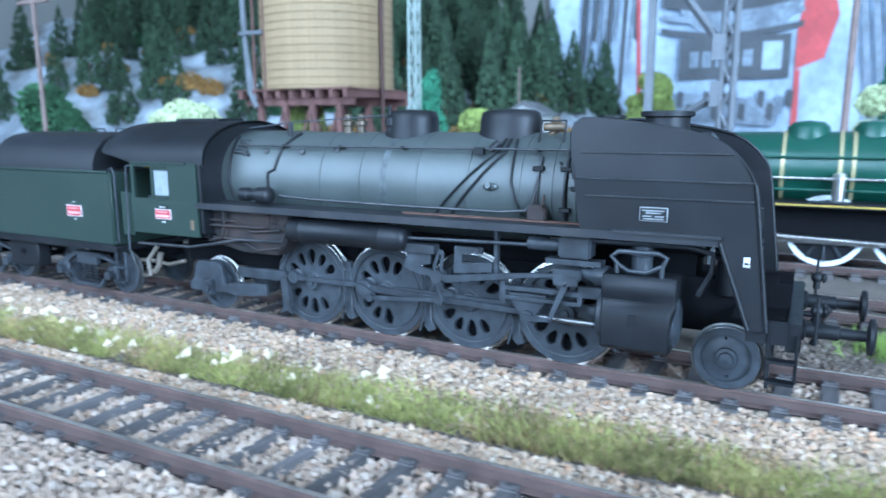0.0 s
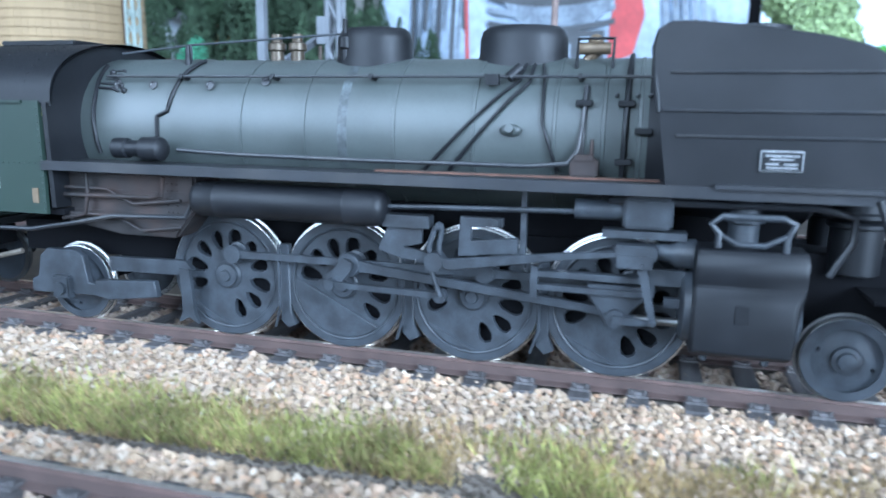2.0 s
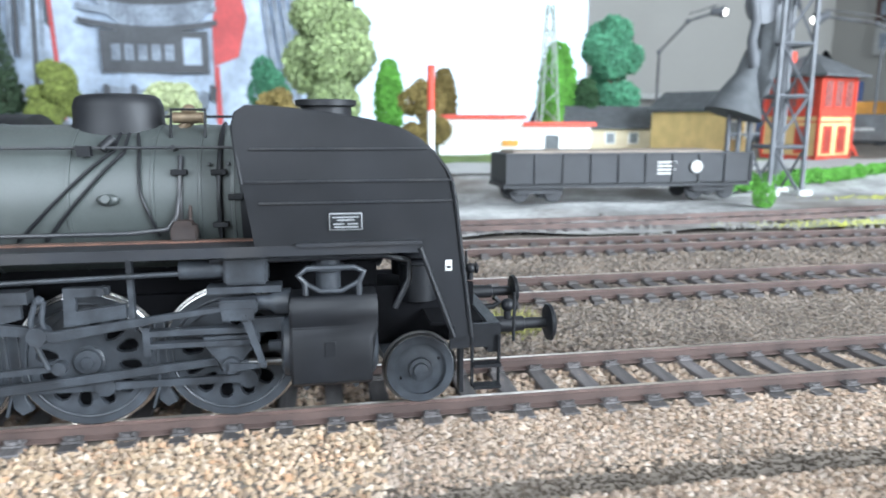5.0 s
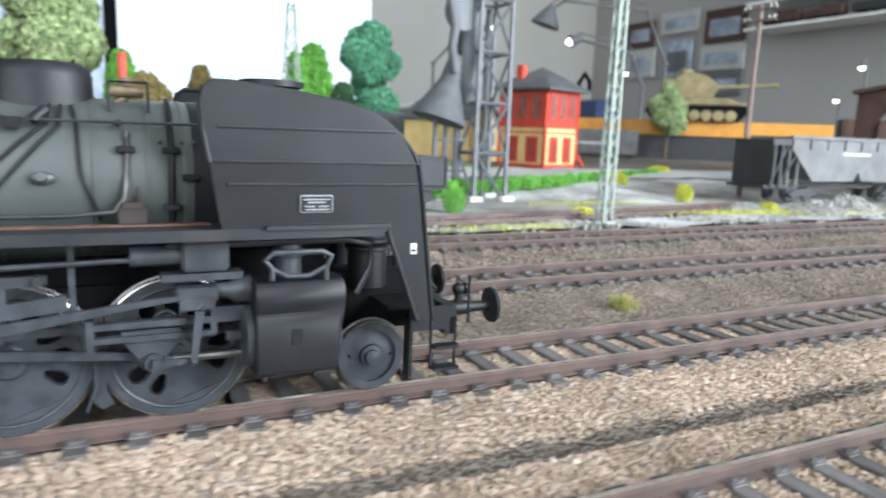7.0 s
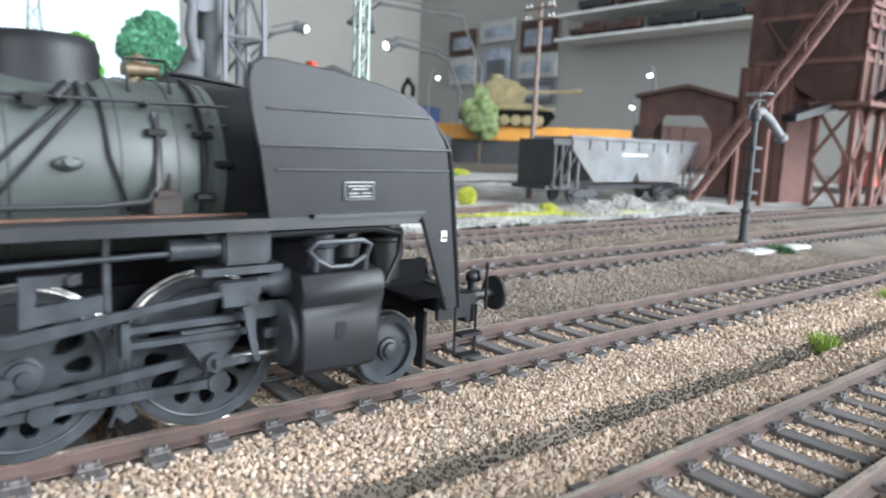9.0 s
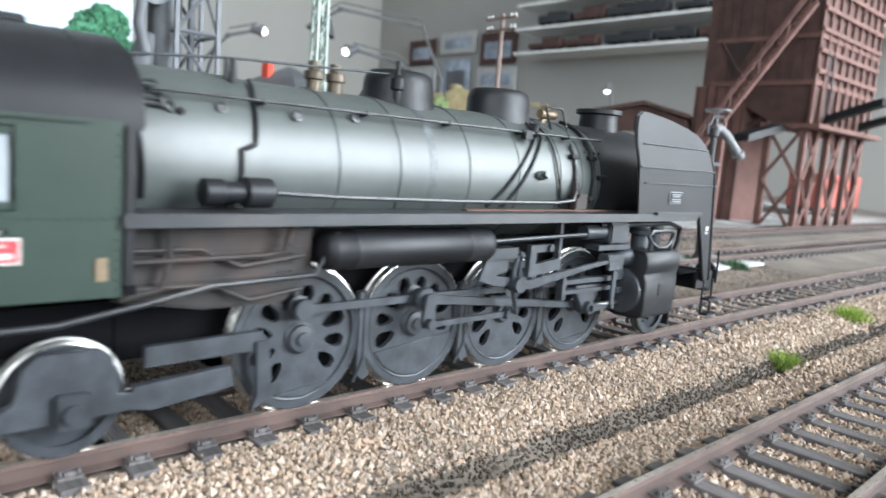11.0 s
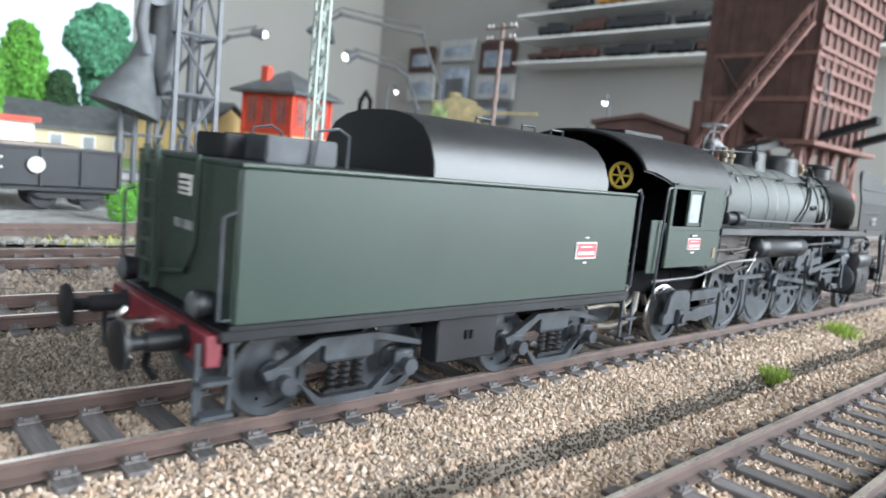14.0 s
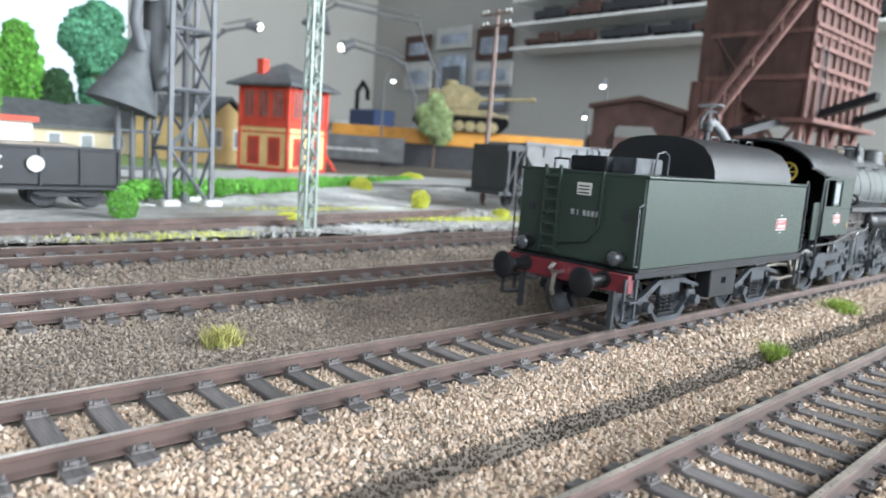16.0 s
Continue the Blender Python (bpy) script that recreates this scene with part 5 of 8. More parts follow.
M["tan"] = mat("tan_tank_staves", (0.285, 0.20, 0.105), 0.75, vary=0.10, scale=0.8, fine=10, obj=0.06)
M["tan_dark"] = mat("brown_tank_hoop", (0.20, 0.135, 0.065), 0.75, vary=0.15)
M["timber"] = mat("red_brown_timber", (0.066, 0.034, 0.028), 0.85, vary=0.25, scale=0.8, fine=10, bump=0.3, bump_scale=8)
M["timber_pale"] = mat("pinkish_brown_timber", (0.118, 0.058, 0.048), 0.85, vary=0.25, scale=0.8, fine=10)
M["steelwork"] = mat("grey_steelwork", (0.10, 0.105, 0.115), 0.6, vary=0.2, scale=1, fine=10)
M["mast"] = mat("grey_green_mast_paint", (0.24, 0.28, 0.25), 0.6, vary=0.15, scale=1, fine=10)
M["pole"] = mat("weathered_wood_pole", (0.16, 0.115, 0.10), 0.85, vary=0.25, scale=2, fine=10)
M["brick_red"] = mat("red_painted_wood", (0.50, 0.055, 0.030), 0.6, vary=0.15, scale=1, fine=8)
M["buff"] = mat("buff_painted_wall", (0.66, 0.47, 0.21), 0.7, vary=0.12, scale=1, fine=8)
M["slate"] = mat("slate_roof", (0.075, 0.080, 0.085), 0.7, vary=0.25, scale=1.5, fine=10)
M["engine_green"] = mat("bright_engine_green", (0.012, 0.055, 0.036), 0.36, vary=0.08, scale=0.4, fine=3)
M["wagon_black"] = mat("black_wagon_paint", (0.021, 0.022, 0.025), 0.6, vary=0.2, scale=1, fine=10)
M["wagon_grey"] = mat("grey_wagon_paint", (0.115, 0.118, 0.123), 0.65, vary=0.3, scale=0.6, fine=10, dirt=(0.07, 0.055, 0.045), dirt_amount=0.6)
M["orange"] = mat("orange_wagon_paint", (0.52, 0.23, 0.03), 0.6, vary=0.15, scale=1, fine=8)
M["sandy"] = mat("sand_yellow_camouflage", (0.22, 0.175, 0.09), 0.8, vary=0.35, scale=0.5, fine=4, dirt=(0.10, 0.11, 0.06), dirt_amount=0.6)
M["bulb"] = mat("lit_bulb", (1.0, 0.97, 0.9), 0.4, emit=6.0)
M["concrete"] = mat("pale_concrete", (0.42, 0.42, 0.41), 0.9, vary=0.15, scale=0.6, fine=6)
M["printblack"] = mat("dark_print", (0.10, 0.105, 0.115), 0.6, vary=0.25, scale=0.15, fine=1.5)
M["printgrey"] = mat("grey_print", (0.27, 0.31, 0.37), 0.6, vary=0.5, scale=0.15, fine=1.5)
M["printpale"] = mat("pale_blue_print", (0.52, 0.61, 0.74), 0.7, vary=0.32, scale=0.10, fine=0.6)
M["printred"] = mat("red_print", (0.62, 0.10, 0.10), 0.6, vary=0.2, scale=0.15, fine=1.5)


def leaf_mesh(name, blobs, count, size, seed, material):
    """A crown of many small uneven leaf tufts over several rounded clumps."""
    rng = np.random.RandomState(seed)
    base = np.array(((1, 0, 0), (-0.5, 0.87, 0), (-0.5, -0.87, 0), (0, 0, 1.1)), float)
    tri = np.array(((0, 1, 3), (1, 2, 3), (2, 0, 3), (0, 2, 1)))
    weights = np.array([b[3] * b[4] for b in blobs])
    pick = rng.choice(len(blobs), count, p=weights / weights.sum())
    bl = np.array(blobs)[pick]
    v = rng.normal(size=(count, 3))
    v /= np.linalg.norm(v, axis=1)[:, None]
    shell = (0.72 + 0.34 * rng.rand(count))[:, None]
    c = bl[:, :3] + v * shell * bl[:, [3, 3, 4]]
    q = rng.normal(size=(count, 3, 3))
    q = np.linalg.qr(q)[0]
    pts = np.einsum("nij,kj->nki", q, base) * (size * (0.6 + 0.8 * rng.rand(count)))[:, None, None] + c[:, None, :]
    verts = pts.reshape(-1, 3) * S
    faces = (tri[None] + (np.arange(count) * 4)[:, None, None]).reshape(-1, 3)
    me = bpy.data.meshes.new(name)
    me.from_pydata(verts.tolist(), [], faces.tolist())
    me.materials.append(M[material])
    return me


def tree(name, x, y, z, h, w, material, label, seed, trunk=0.3, count=900, round_=0.5):
    """A trunk with limbs and an uneven crown; trunk: its bare share of the height."""
    rng = random.Random(seed)
    ob = thing(name, at(x, y, z), label, "tree", "model trees")
    tk = Shape().rod((0, 0, -0.3), (0.02 * h, 0, h * (trunk + 0.2)), 0.035 * h * 0.6, 0.018 * h * 0.6, 9)
    blobs = []
    for k in range(9):
        a, u = k * 2.4 + rng.random(), rng.random()
        zz = h * (trunk + (0.92 - trunk) * (0.12 + 0.76 * u))
        rad = w * 0.5 * (1.0 - round_ * abs(u - 0.4) * 1.5) * 0.55
        px, py = rad * math.cos(a), rad * math.sin(a)
        tk.rod((0.01 * h, 0, h * (trunk + 0.05 + 0.1 * u)), (px, py, zz), 0.008 * h, 0.003 * h, 6)
        blobs.append((px, py, zz, w * rng.uniform(0.19, 0.27), h * (0.92 - trunk) * rng.uniform(0.15, 0.24)))
    blobs.append((0, 0, h * (trunk + 0.9 * (1 - trunk) * 0.85), w * 0.2, h * 0.13))
    part("trunk", tk, "bark", ob)
    part("crown", leaf_mesh("crown", blobs, int(count * 5.5), 0.034 * w, seed, material), material, ob)
    return ob


def cypress(name, x, y, z, h, w, material, label, seed):
    ob = thing(name, at(x, y, z), label, "tree", "model trees")
    part("trunk", Shape().rod((0, 0, -0.3), (0, 0, h * 0.3), 0.03 * h, 0.02 * h, 8), "bark", ob)
    blobs = [(0, 0, h * (0.12 + 0.1 * k), w * 0.5 * math.sin(math.pi * (0.18 + 0.078 * k)) * 0.95, h * 0.1) for k in range(9)]
    part("crown", leaf_mesh("crown", blobs, 6500, 0.045 * w, seed, material), material, ob)
    return ob


def bush(x, y, z, w, h, material, label, seed, count=260):
    ob = thing("bush", at(x, y, z), label, "bush", "bushes")
    part("foliage", leaf_mesh("foliage", [(0, 0, h * 0.45, w * 0.42, h * 0.45), (w * 0.2, 0.1, h * 0.35, w * 0.3, h * 0.35), (-w * 0.22, 0, h * 0.4, w * 0.28, h * 0.36)], count * 4, 0.042 * w, seed, material), material, ob)
    return ob


def grass_patch(name, spots, material, label, blade=0.16, seed=3):
    """Static grass: short upright blades, joined."""
    rng = np.random.RandomState(seed)
    n = len(spots)
    a = rng.rand(n) * 6.283
    hgt = blade * (0.5 + 0.9 * rng.rand(n))
    lx, ly = (rng.rand(n) - 0.5) * hgt * 1.3, (rng.rand(n) - 0.5) * hgt * 1.3
    w = 0.009 + 0.010 * rng.rand(n)
    p = np.array(spots)
    v = np.stack([p + np.stack([w * np.cos(a), w * np.sin(a), 0 * a], 1), p - np.stack([w * np.cos(a), w * np.sin(a), 0 * a], 1), p + np.stack([lx, ly, hgt], 1)], 1)
    me = bpy.data.meshes.new(name)
    me.from_pydata((v.reshape(-1, 3) * S).tolist(), [], np.arange(3 * n).reshape(-1, 3).tolist())
    me.materials.append(M[material])
    return tagged(new(name, me), label, "grass", kind="stuff")


rng = np.random.RandomState(11)
spots = []
while len(spots) < 22000:                      # the green strip between the two front tracks, thinning out to the right
    x = rng.uniform(-16, 14.5)
    y = crease(x) + 0.32 + abs(rng.normal()) * 0.26
    d = noise.noise(Vector((x * 0.9, y * 1.6, 0.0)))
    if y < -1.45 and d > -0.45 + max(x - 8, 0) * 0.13 + rng.rand() * 0.3:
        spots.append((x, y, ground_z(x, y) - 0.01))
grass_patch("grass_strip", spots, "grass", "olive-green static grass strip between the tracks", 0.17)
M["grass_dry"] = mat("dry_static_grass", (0.28, 0.20, 0.09), 0.95, vary=0.35, scale=1.0, fine=8, island=0.45)
dry = []
while len(dry) < 14000:
    x = rng.uniform(-14, 17)
    y = crease(x) + 0.30 + abs(rng.normal()) * 0.30
    if noise.noise(Vector((x * 0.8, y * 1.3, 4.0))) > -0.35 + 0.02 * abs(x - 11) + rng.rand() * 0.3:
        dry.append((x, y, ground_z(x, y) - 0.01))
grass_patch("dry_grass_strip", dry, "grass_dry", "dry brown static grass where the strip thins out", 0.14)
for x, y, r, n, nm in ((39.4, 2.85, 0.30, 500, "grass"), (48.5, -2.3, 0.34, 600, "grass_bright"), (53.9, -1.75, 0.40, 600, "grass_bright"), (9.2, 3.4, 0.9, 900, "grass_bright"), (27.0, 3.4, 0.7, 500, "grass"), (59.5, 3.9, 0.5, 600, "leaf_dark"), (59.2, 5.3, 0.4, 400, "leaf_dark")):
    sp = [(x + rng.normal() * r * 0.42, y + rng.normal() * r * 0.42, ground_z(x, y) + 0.0) for _ in range(n)]
    grass_patch("grass_tuft", sp, nm, "small tuft of green static grass on the ballast", 0.26)
pale = []
for _ in range(60):
    x = rng.uniform(-14, 2.0)
    y = rng.uniform(-3.1, -2.0)
    pale.append((x, y, ground_z(x, y) + 0.05, 0.075 + 0.07 * rng.rand()))
M["pale_stone"] = mat("pale_stone", (0.60, 0.50, 0.36), 0.9, vary=0.2)
scatter("pale_stones", np.array(pale), "pale_stone", "pale loose stones lying in the grass strip")

# ---- far wall: bright blind, printed banner, mountain with woods ----
win = thing("glowing_blind", at(59, 149, 0), "large white blind on the far wall, its brightness put in as a glow", "window blind", kind="structure")
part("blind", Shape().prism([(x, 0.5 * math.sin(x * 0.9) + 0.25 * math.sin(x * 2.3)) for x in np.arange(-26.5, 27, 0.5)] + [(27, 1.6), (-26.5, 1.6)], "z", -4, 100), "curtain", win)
part("dark_gap", Shape().box(-29, -26.6, 0.5, 1.6, -4, 100), "dark", win)
ban = thing("printed_banner", at(-8, 148, 0), "large printed banner with grey steam locomotive and red areas", "banner")
part("cloth", Shape().prism([(x, 0.9 * math.sin(x * 0.35)) for x in np.arange(-40, 38.1, 1)] + [(38, 1.4), (-40, 1.4)], "z", -4, 70), "printpale", ban, "pale blue-white cloth")


def print_shape(pts, z, material, lift):
    part("printed_area", Shape().prism(pts, "y", -1.0 - lift, -0.96 - lift), material, ban)


print_shape([(13 * math.cos(a * 0.2618), 33 + 13 * math.sin(a * 0.2618)) for a in range(24)], 0, "printgrey", 0.0)
for z0, z1, m1 in ((22.2, 23.4, "printblack"), (25.0, 26.2, "printgrey"), (27.6, 31.0, "printblack"), (33.5, 36.0, "printgrey"), (38.5, 43.0, "printblack")):
    print_shape([(-15 + 3 * k, z0 - 1.6 * math.sin(math.pi * k / 9)) for k in range(10)] + [(12 - 3 * k, z1 - 1.6 * math.sin(math.pi * (9 - k) / 9)) for k in range(10)], 0, m1, 0.12)
for k in range(14):
    x, z = -13 + 1.75 * k, 6.0 + 1.5 * math.sin(k * 2.1)
    print_shape(((x, z), (x + 1.3, z - 0.8), (x + 1.5, z + 2.6), (x + 0.3, z + 3.0)), 0, "printblack" if k % 3 else "printgrey", 0.2)
print_shape(((-11, 12.5), (10, 12.5), (10, 21.0), (-11, 21.0)), 0, "printblack", 0.2)
for k in range(5):
    print_shape(((-9 + 2.6 * k, 15.0), (-7.2 + 2.6 * k, 15.0), (-7.2 + 2.6 * k, 18.2), (-9 + 2.6 * k, 18.2)), 0, "printgrey", 0.3)
print_shape(((5, 14.2), (8.6, 14.2), (8.6, 19.6), (5, 19.6)), 0, "printpale", 0.3)
print_shape(((-12, 4), (8, 3), (9, 8), (-11, 10)), 0, "printgrey", 0.1)
print_shape(((11, 14), (16, 16), (18, 24), (16, 33), (12.5, 31), (11, 22)), 0, "printred", 0.1)
print_shape(((11, 2), (12.2, 2), (12, 14), (11, 14)), 0, "printred", 0.1)
print_shape(((-19.2, 0), (-18.4, 0), (-21, 60), (-21.8, 60)), 0, "printred", 0.1)
for k in range(9):
    x = -33 + 1.5 * k
    print_shape(((x, 10 + (k % 3) * 6), (x + 0.9, 9 + (k % 3) * 6), (x + 2.0, 44 - (k % 4) * 4), (x + 1.1, 45 - (k % 4) * 4)), 0, "printgrey" if k % 2 else "printblack", 0.05)
for k in range(6):
    x = 24 + 2.1 * k
    print_shape(((x, 4), (x + 0.9, 4), (x - 3, 40 - 3 * k), (x - 4.1, 40 - 3 * k)), 0, "printgrey", 0.02)


def mountain_z(x, y):
    u = min(max((-24 - x) / 45, 0), 1)
    v = min(max((y - 60) / 45, 0), 1)
    n = noise.fractal(Vector((x * 0.06, y * 0.06, 1.0)), 1.0, 2.0, 4)
    return (0.5 + (27 * u ** 0.7 * (0.25 + 0.75 * v) + 5 * n * u) * min((y - 58) / 12, 1.0)) if y > 58 else 0.3


xs, ys = np.arange(-176, -17, 2.5), np.arange(58, 146, 2.5)
verts = [(x * S, y * S, (mountain_z(x, y) - 0.8) * S) for x in xs for y in ys]
n = len(ys)
solid("mountain", verts, [(i * n + j, (i + 1) * n + j, (i + 1) * n + j + 1, i * n + j + 1) for i in range(len(xs) - 1) for j in range(n - 1)], "rock",
      "model mountain of blue-grey rock with rusty brown undergrowth", "mountain", "structure")


def conifer_mesh(seed):
    """A slender cone of many short drooping needle tufts round a stem."""
    g = np.random.RandomState(seed)
    n_ = 520
    u = g.rand(n_) ** 1.35
    a = g.rand(n_) * 6.283
    rad = 2.25 * (1 - u) ** 0.85 * (0.62 + 0.42 * g.rand(n_)) + 0.05
    c = np.stack([rad * np.cos(a), rad * np.sin(a), 0.6 + 9.3 * u - 0.25 * rad], 1)
    base_ = np.array(((1, 0, 0), (-0.5, 0.87, 0), (-0.5, -0.87, 0), (0, 0, 1.3)), float)
    q = np.linalg.qr(g.normal(size=(n_, 3, 3)))[0]
    pts = np.einsum("nij,kj->nki", q, base_) * (0.36 * (0.6 + 0.7 * g.rand(n_)) * (1.1 - 0.6 * u))[:, None, None] + c[:, None, :]
    tri_ = np.array(((0, 1, 3), (1, 2, 3), (2, 0, 3), (0, 2, 1)))
    me = bpy.data.meshes.new("crown")
    me.from_pydata((pts.reshape(-1, 3) * S).tolist(), [], (tri_[None] + (np.arange(n_) * 4)[:, None, None]).reshape(-1, 3).tolist())
    return me


cmesh = [conifer_mesh(k) for k in range(4)]
for me in cmesh:
    me.materials.append(M["conifer"])
stem = Shape().rod((0, 0, -0.5), (0, 0, 3), 0.2, 0.12, 7).mesh("trunk")
stem.materials.append(M["bark"])
r = random.Random(5)
for k in range(400):
    x, y = r.uniform(-135, -26), r.uniform(62, 134)
    h = r.uniform(0.95, 1.5)
    if (x > -40 and r.random() < 0.5) or (x < -62 and y < 84 and r.random() < 0.85):
        continue
    ob = thing("conifer", at(x, y, mountain_z(x, y) - 1.0, r.uniform(-3, 3), r.uniform(-3, 3), r.uniform(0, 360)), "dark green conical model fir tree on the mountain", "tree", "firs on the mountain")
    ob.scale = (h * 0.95, h * 0.95, h)
    part("trunk", stem, "bark", ob)
    part("crown", cmesh[k % 4], "conifer", ob)
for k in range(60):
    x, y = r.uniform(-115, -24), r.uniform(58, 96)
    bush(x, y, mountain_z(x, y) - 0.6, r.uniform(2.5, 5), r.uniform(1.8, 3.2), r.choice(("leaf_brown", "leaf_ochre", "leaf_ochre", "leaf_dark")), "rust-coloured scrub at the foot of the mountain", 100 + k, 160)

# ---- trees along the far side ----
tree("broadleaf_tree", 25.0, 65, 0.6, 16.4, 9.2, "leaf_sage", "tall sage-green willow-like model tree", 1, 0.16, 2800)
tree("broadleaf_tree", 31.8, 46, 0.5, 6.4, 4.4, "leaf_brown", "ochre forked model bush-like tree", 22, 0.12, 900)
tree("broadleaf_tree", 55.6, 65, 0.6, 14.6, 7.4, "leaf_teal", "tall teal green model tree with a bare trunk", 2, 0.26, 2200)
cypress("cypress", 43.8, 50.5, 0.6, 8.6, 2.6, "leaf_green", "bright green columnar model tree", 3)
cypress("cypress", 30.7, 61.7, 0.6, 8.6, 3.2, "leaf_green", "mid green columnar model tree", 4)
cypress("cypress", 40.0, 82, 0.6, 9.2, 3.6, "leaf_brown", "olive brown rounded model tree", 5)
cypress("cypress", 48.4, 62, 0.6, 10.6, 4.2, "leaf_green", "bright green columnar model tree", 6)
cypress("cypress", 51.2, 61.0, 0.6, 7.0, 3.2, "leaf_dark", "dark brown-green columnar model tree", 7)
tree("broadleaf_tree", -18.6, 116, 0.0, 13.6, 9.2, "leaf_lime", "yellow-green round model tree before the banner", 9, 0.12, 1500)
tree("broadleaf_tree", 12.2, 50, 0.6, 6.2, 5.0, "leaf_pale", "pale green bushy model tree", 10, 0.1, 1100)
tree("broadleaf_tree", 16.8, 96, 0.2, 12.2, 6.8, "leaf_teal", "fresh green round model tree", 11, 0.1, 900)
tree("broadleaf_tree", 20.5, 47, 0.6, 5.6, 4.2, "leaf_brown", "ochre model bush-like tree", 12, 0.1, 900)
tree("broadleaf_tree", -22.5, 16, 0.0, 5.4, 4.6, "leaf_pale", "pale blossoming model tree", 13, 0.15, 1200)
tree("broadleaf_tree", -17.2, 19.6, 0.0, 5.5, 2.6, "leaf_lime", "lime green model tree beside the water tower", 14, 0.15, 900)
tree("broadleaf_tree", -12.2, 24.5, 0.0, 6.8, 2.3, "leaf_teal", "slender green model tree", 15, 0.1, 700)
tree("broadleaf_tree", -9.2, 25.5, 0.0, 4.9, 3.2, "leaf_lime", "lime green round model tree", 16, 0.12, 900)
tree("broadleaf_tree", 96.3, 62.3, 0.2, 10.6, 5.4, "leaf_sage", "pale green model tree with thin bare trunk", 20, 0.34, 1300)
tree("conifer_tree", -31.0, 14, 0.0, 6.6, 4.6, "leaf_dark", "dark spruce at the end of the layout", 21, 0.05, 900, 0.9)
for x, y, w, h, c in ((61.6, 29.9, 1.7, 1.3, "leaf_yellow"), (59.3, 21.2, 1.2, 1.2, "leaf_yellow"), (42.9, 18.4, 1.1, 1.3, "leaf_green"), (61.5, 17.2, 1.1, 0.5, "leaf_yellow"), (49.0, 17.2, 1.2, 0.4, "leaf_yellow")):
    bush(x, y, -0.25, w, h, c, "small model bush on the embankment", int(x * 10))
hedge = []
rngh = random.Random(9)
for k in range(95):
    u = k / 94
    hedge.append((44.0 + 26.5 * u + rngh.uniform(-0.2, 0.2), 22.9 + 12.6 * u + rngh.uniform(-0.25, 0.25), 0.42, rngh.uniform(0.35, 0.55), rngh.uniform(0.30, 0.48)))
tagged(part("hedge", leaf_mesh("hedge", hedge, 15000, 0.075, 33, "leaf_green"), "leaf_green"), "bright green low hedge beside the yard track", "hedge", kind="stuff")
for cx, cy, nn in ((58, 15.6, 1500), (42.5, 13.2, 500), (52, 20.5, 600), (63.5, 15.0, 900)):
    sp = [(cx + rng.normal() * 2.2, cy + rng.normal() * 0.35, ground_z(cx, cy) + 0.20) for _ in range(nn)]
    grass_patch("grass_patch", sp, "leaf_yellow", "flat yellow-green patch of static grass", 0.12)


bush(70.8, 35.8, 0.2, 2.2, 1.0, "leaf_yellow", "yellow flowering bush at the end of the hedge", 71)
# ---- pale gravel yard and siding behind the third track ----
M["gravel"] = mat("pale_grey_gravel", (0.33, 0.328, 0.32), 0.95, vary=0.5, scale=0.30, fine=3.0, bump=1.0, bump_scale=5, dirt=(0.125, 0.105, 0.09), dirt_amount=0.95)
M["road"] = mat("pale_grey_road", (0.34, 0.34, 0.33), 0.9, vary=0.12, scale=0.3, fine=3)


def sheet(name, x0, x1, y0, y1, step, lift, material, label, category):
    xs_, ys_ = np.arange(x0, x1, step), np.arange(y0, y1, step)
    vs = [(x * S, (y + 0.5 * noise.noise(Vector((x * 0.3, y, 9.0)))) * S, (ground_z(x, y) + lift + 0.10 * noise.noise(Vector((x * 0.5, y * 0.5, 5.0)))) * S) for x in xs_ for y in ys_]
    m = len(ys_)
    ob = solid(name, vs, [(i * m + j, (i + 1) * m + j, (i + 1) * m + j + 1, i * m + j + 1) for i in range(len(xs_) - 1) for j in range(m - 1)], material, label, category, "structure")
    for p in ob.data.polygons:
        p.use_smooth = True


sheet("gravel_yard", 26, 125, 12.6, 31.5, 0.8, 0.14, "gravel", "pale grey gravel yard with dark patches", "ground")
sheet("yard_road", -20, 130, 31.6, 37, 1.5, 0.16, "road", "pale grey road behind the hedge", "road")
M["lawn"] = mat("green_lawn_scatter", (0.13, 0.20, 0.05), 0.95, vary=0.35, scale=0.3, fine=4, bump=0.8, bump_scale=6)
sheet("lawn", -10, 58, 36, 58, 2.0, 0.12, "lawn", "green scatter lawn between the houses", "ground")
gs = [stone_spots(34, 70, 12.5, 17.5, 0.24, 0.10, lambda x, y: noise.noise(Vector((x * 0.4, y * 0.7, 2.0))) > -0.15 + 0.12 * (y < 13.4), 0.08)]
M["gravel_stones"] = stones_mat("pale_gravel_stones", ((0.23, 0.228, 0.222), (0.30, 0.298, 0.29), (0.16, 0.155, 0.15), (0.25, 0.235, 0.21)))
scatter("gravel_stones", np.concatenate(gs), "gravel_stones", "loose pale gravel stones on the yard")
heaps = []
for hx, hy, hr, hh in ((63.0, 15.6, 2.2, 0.7), (67.0, 16.4, 2.6, 0.9), (71.5, 15.8, 2.0, 0.7), (59.0, 16.6, 1.5, 0.4)):
    for _ in range(900):
        q, a = rng.rand() ** 0.5, rng.rand() * 6.283
        x, y = hx + q * hr * math.cos(a), hy + 0.55 * q * hr * math.sin(a)
        heaps.append((x, y, ground_z(x, y) + 0.12 + hh * (1 - q) * (0.7 + 0.3 * rng.rand()), 0.10 + 0.08 * rng.rand()))
scatter("gravel_heap", np.array(heaps), "gravel_stones", "low heaps of pale grey gravel beside the wagons")
sd = thing("siding_track", at(0, 0, 0.03), "rusty siding that curves away through the gravel", "railway track", "railway tracks", "structure")


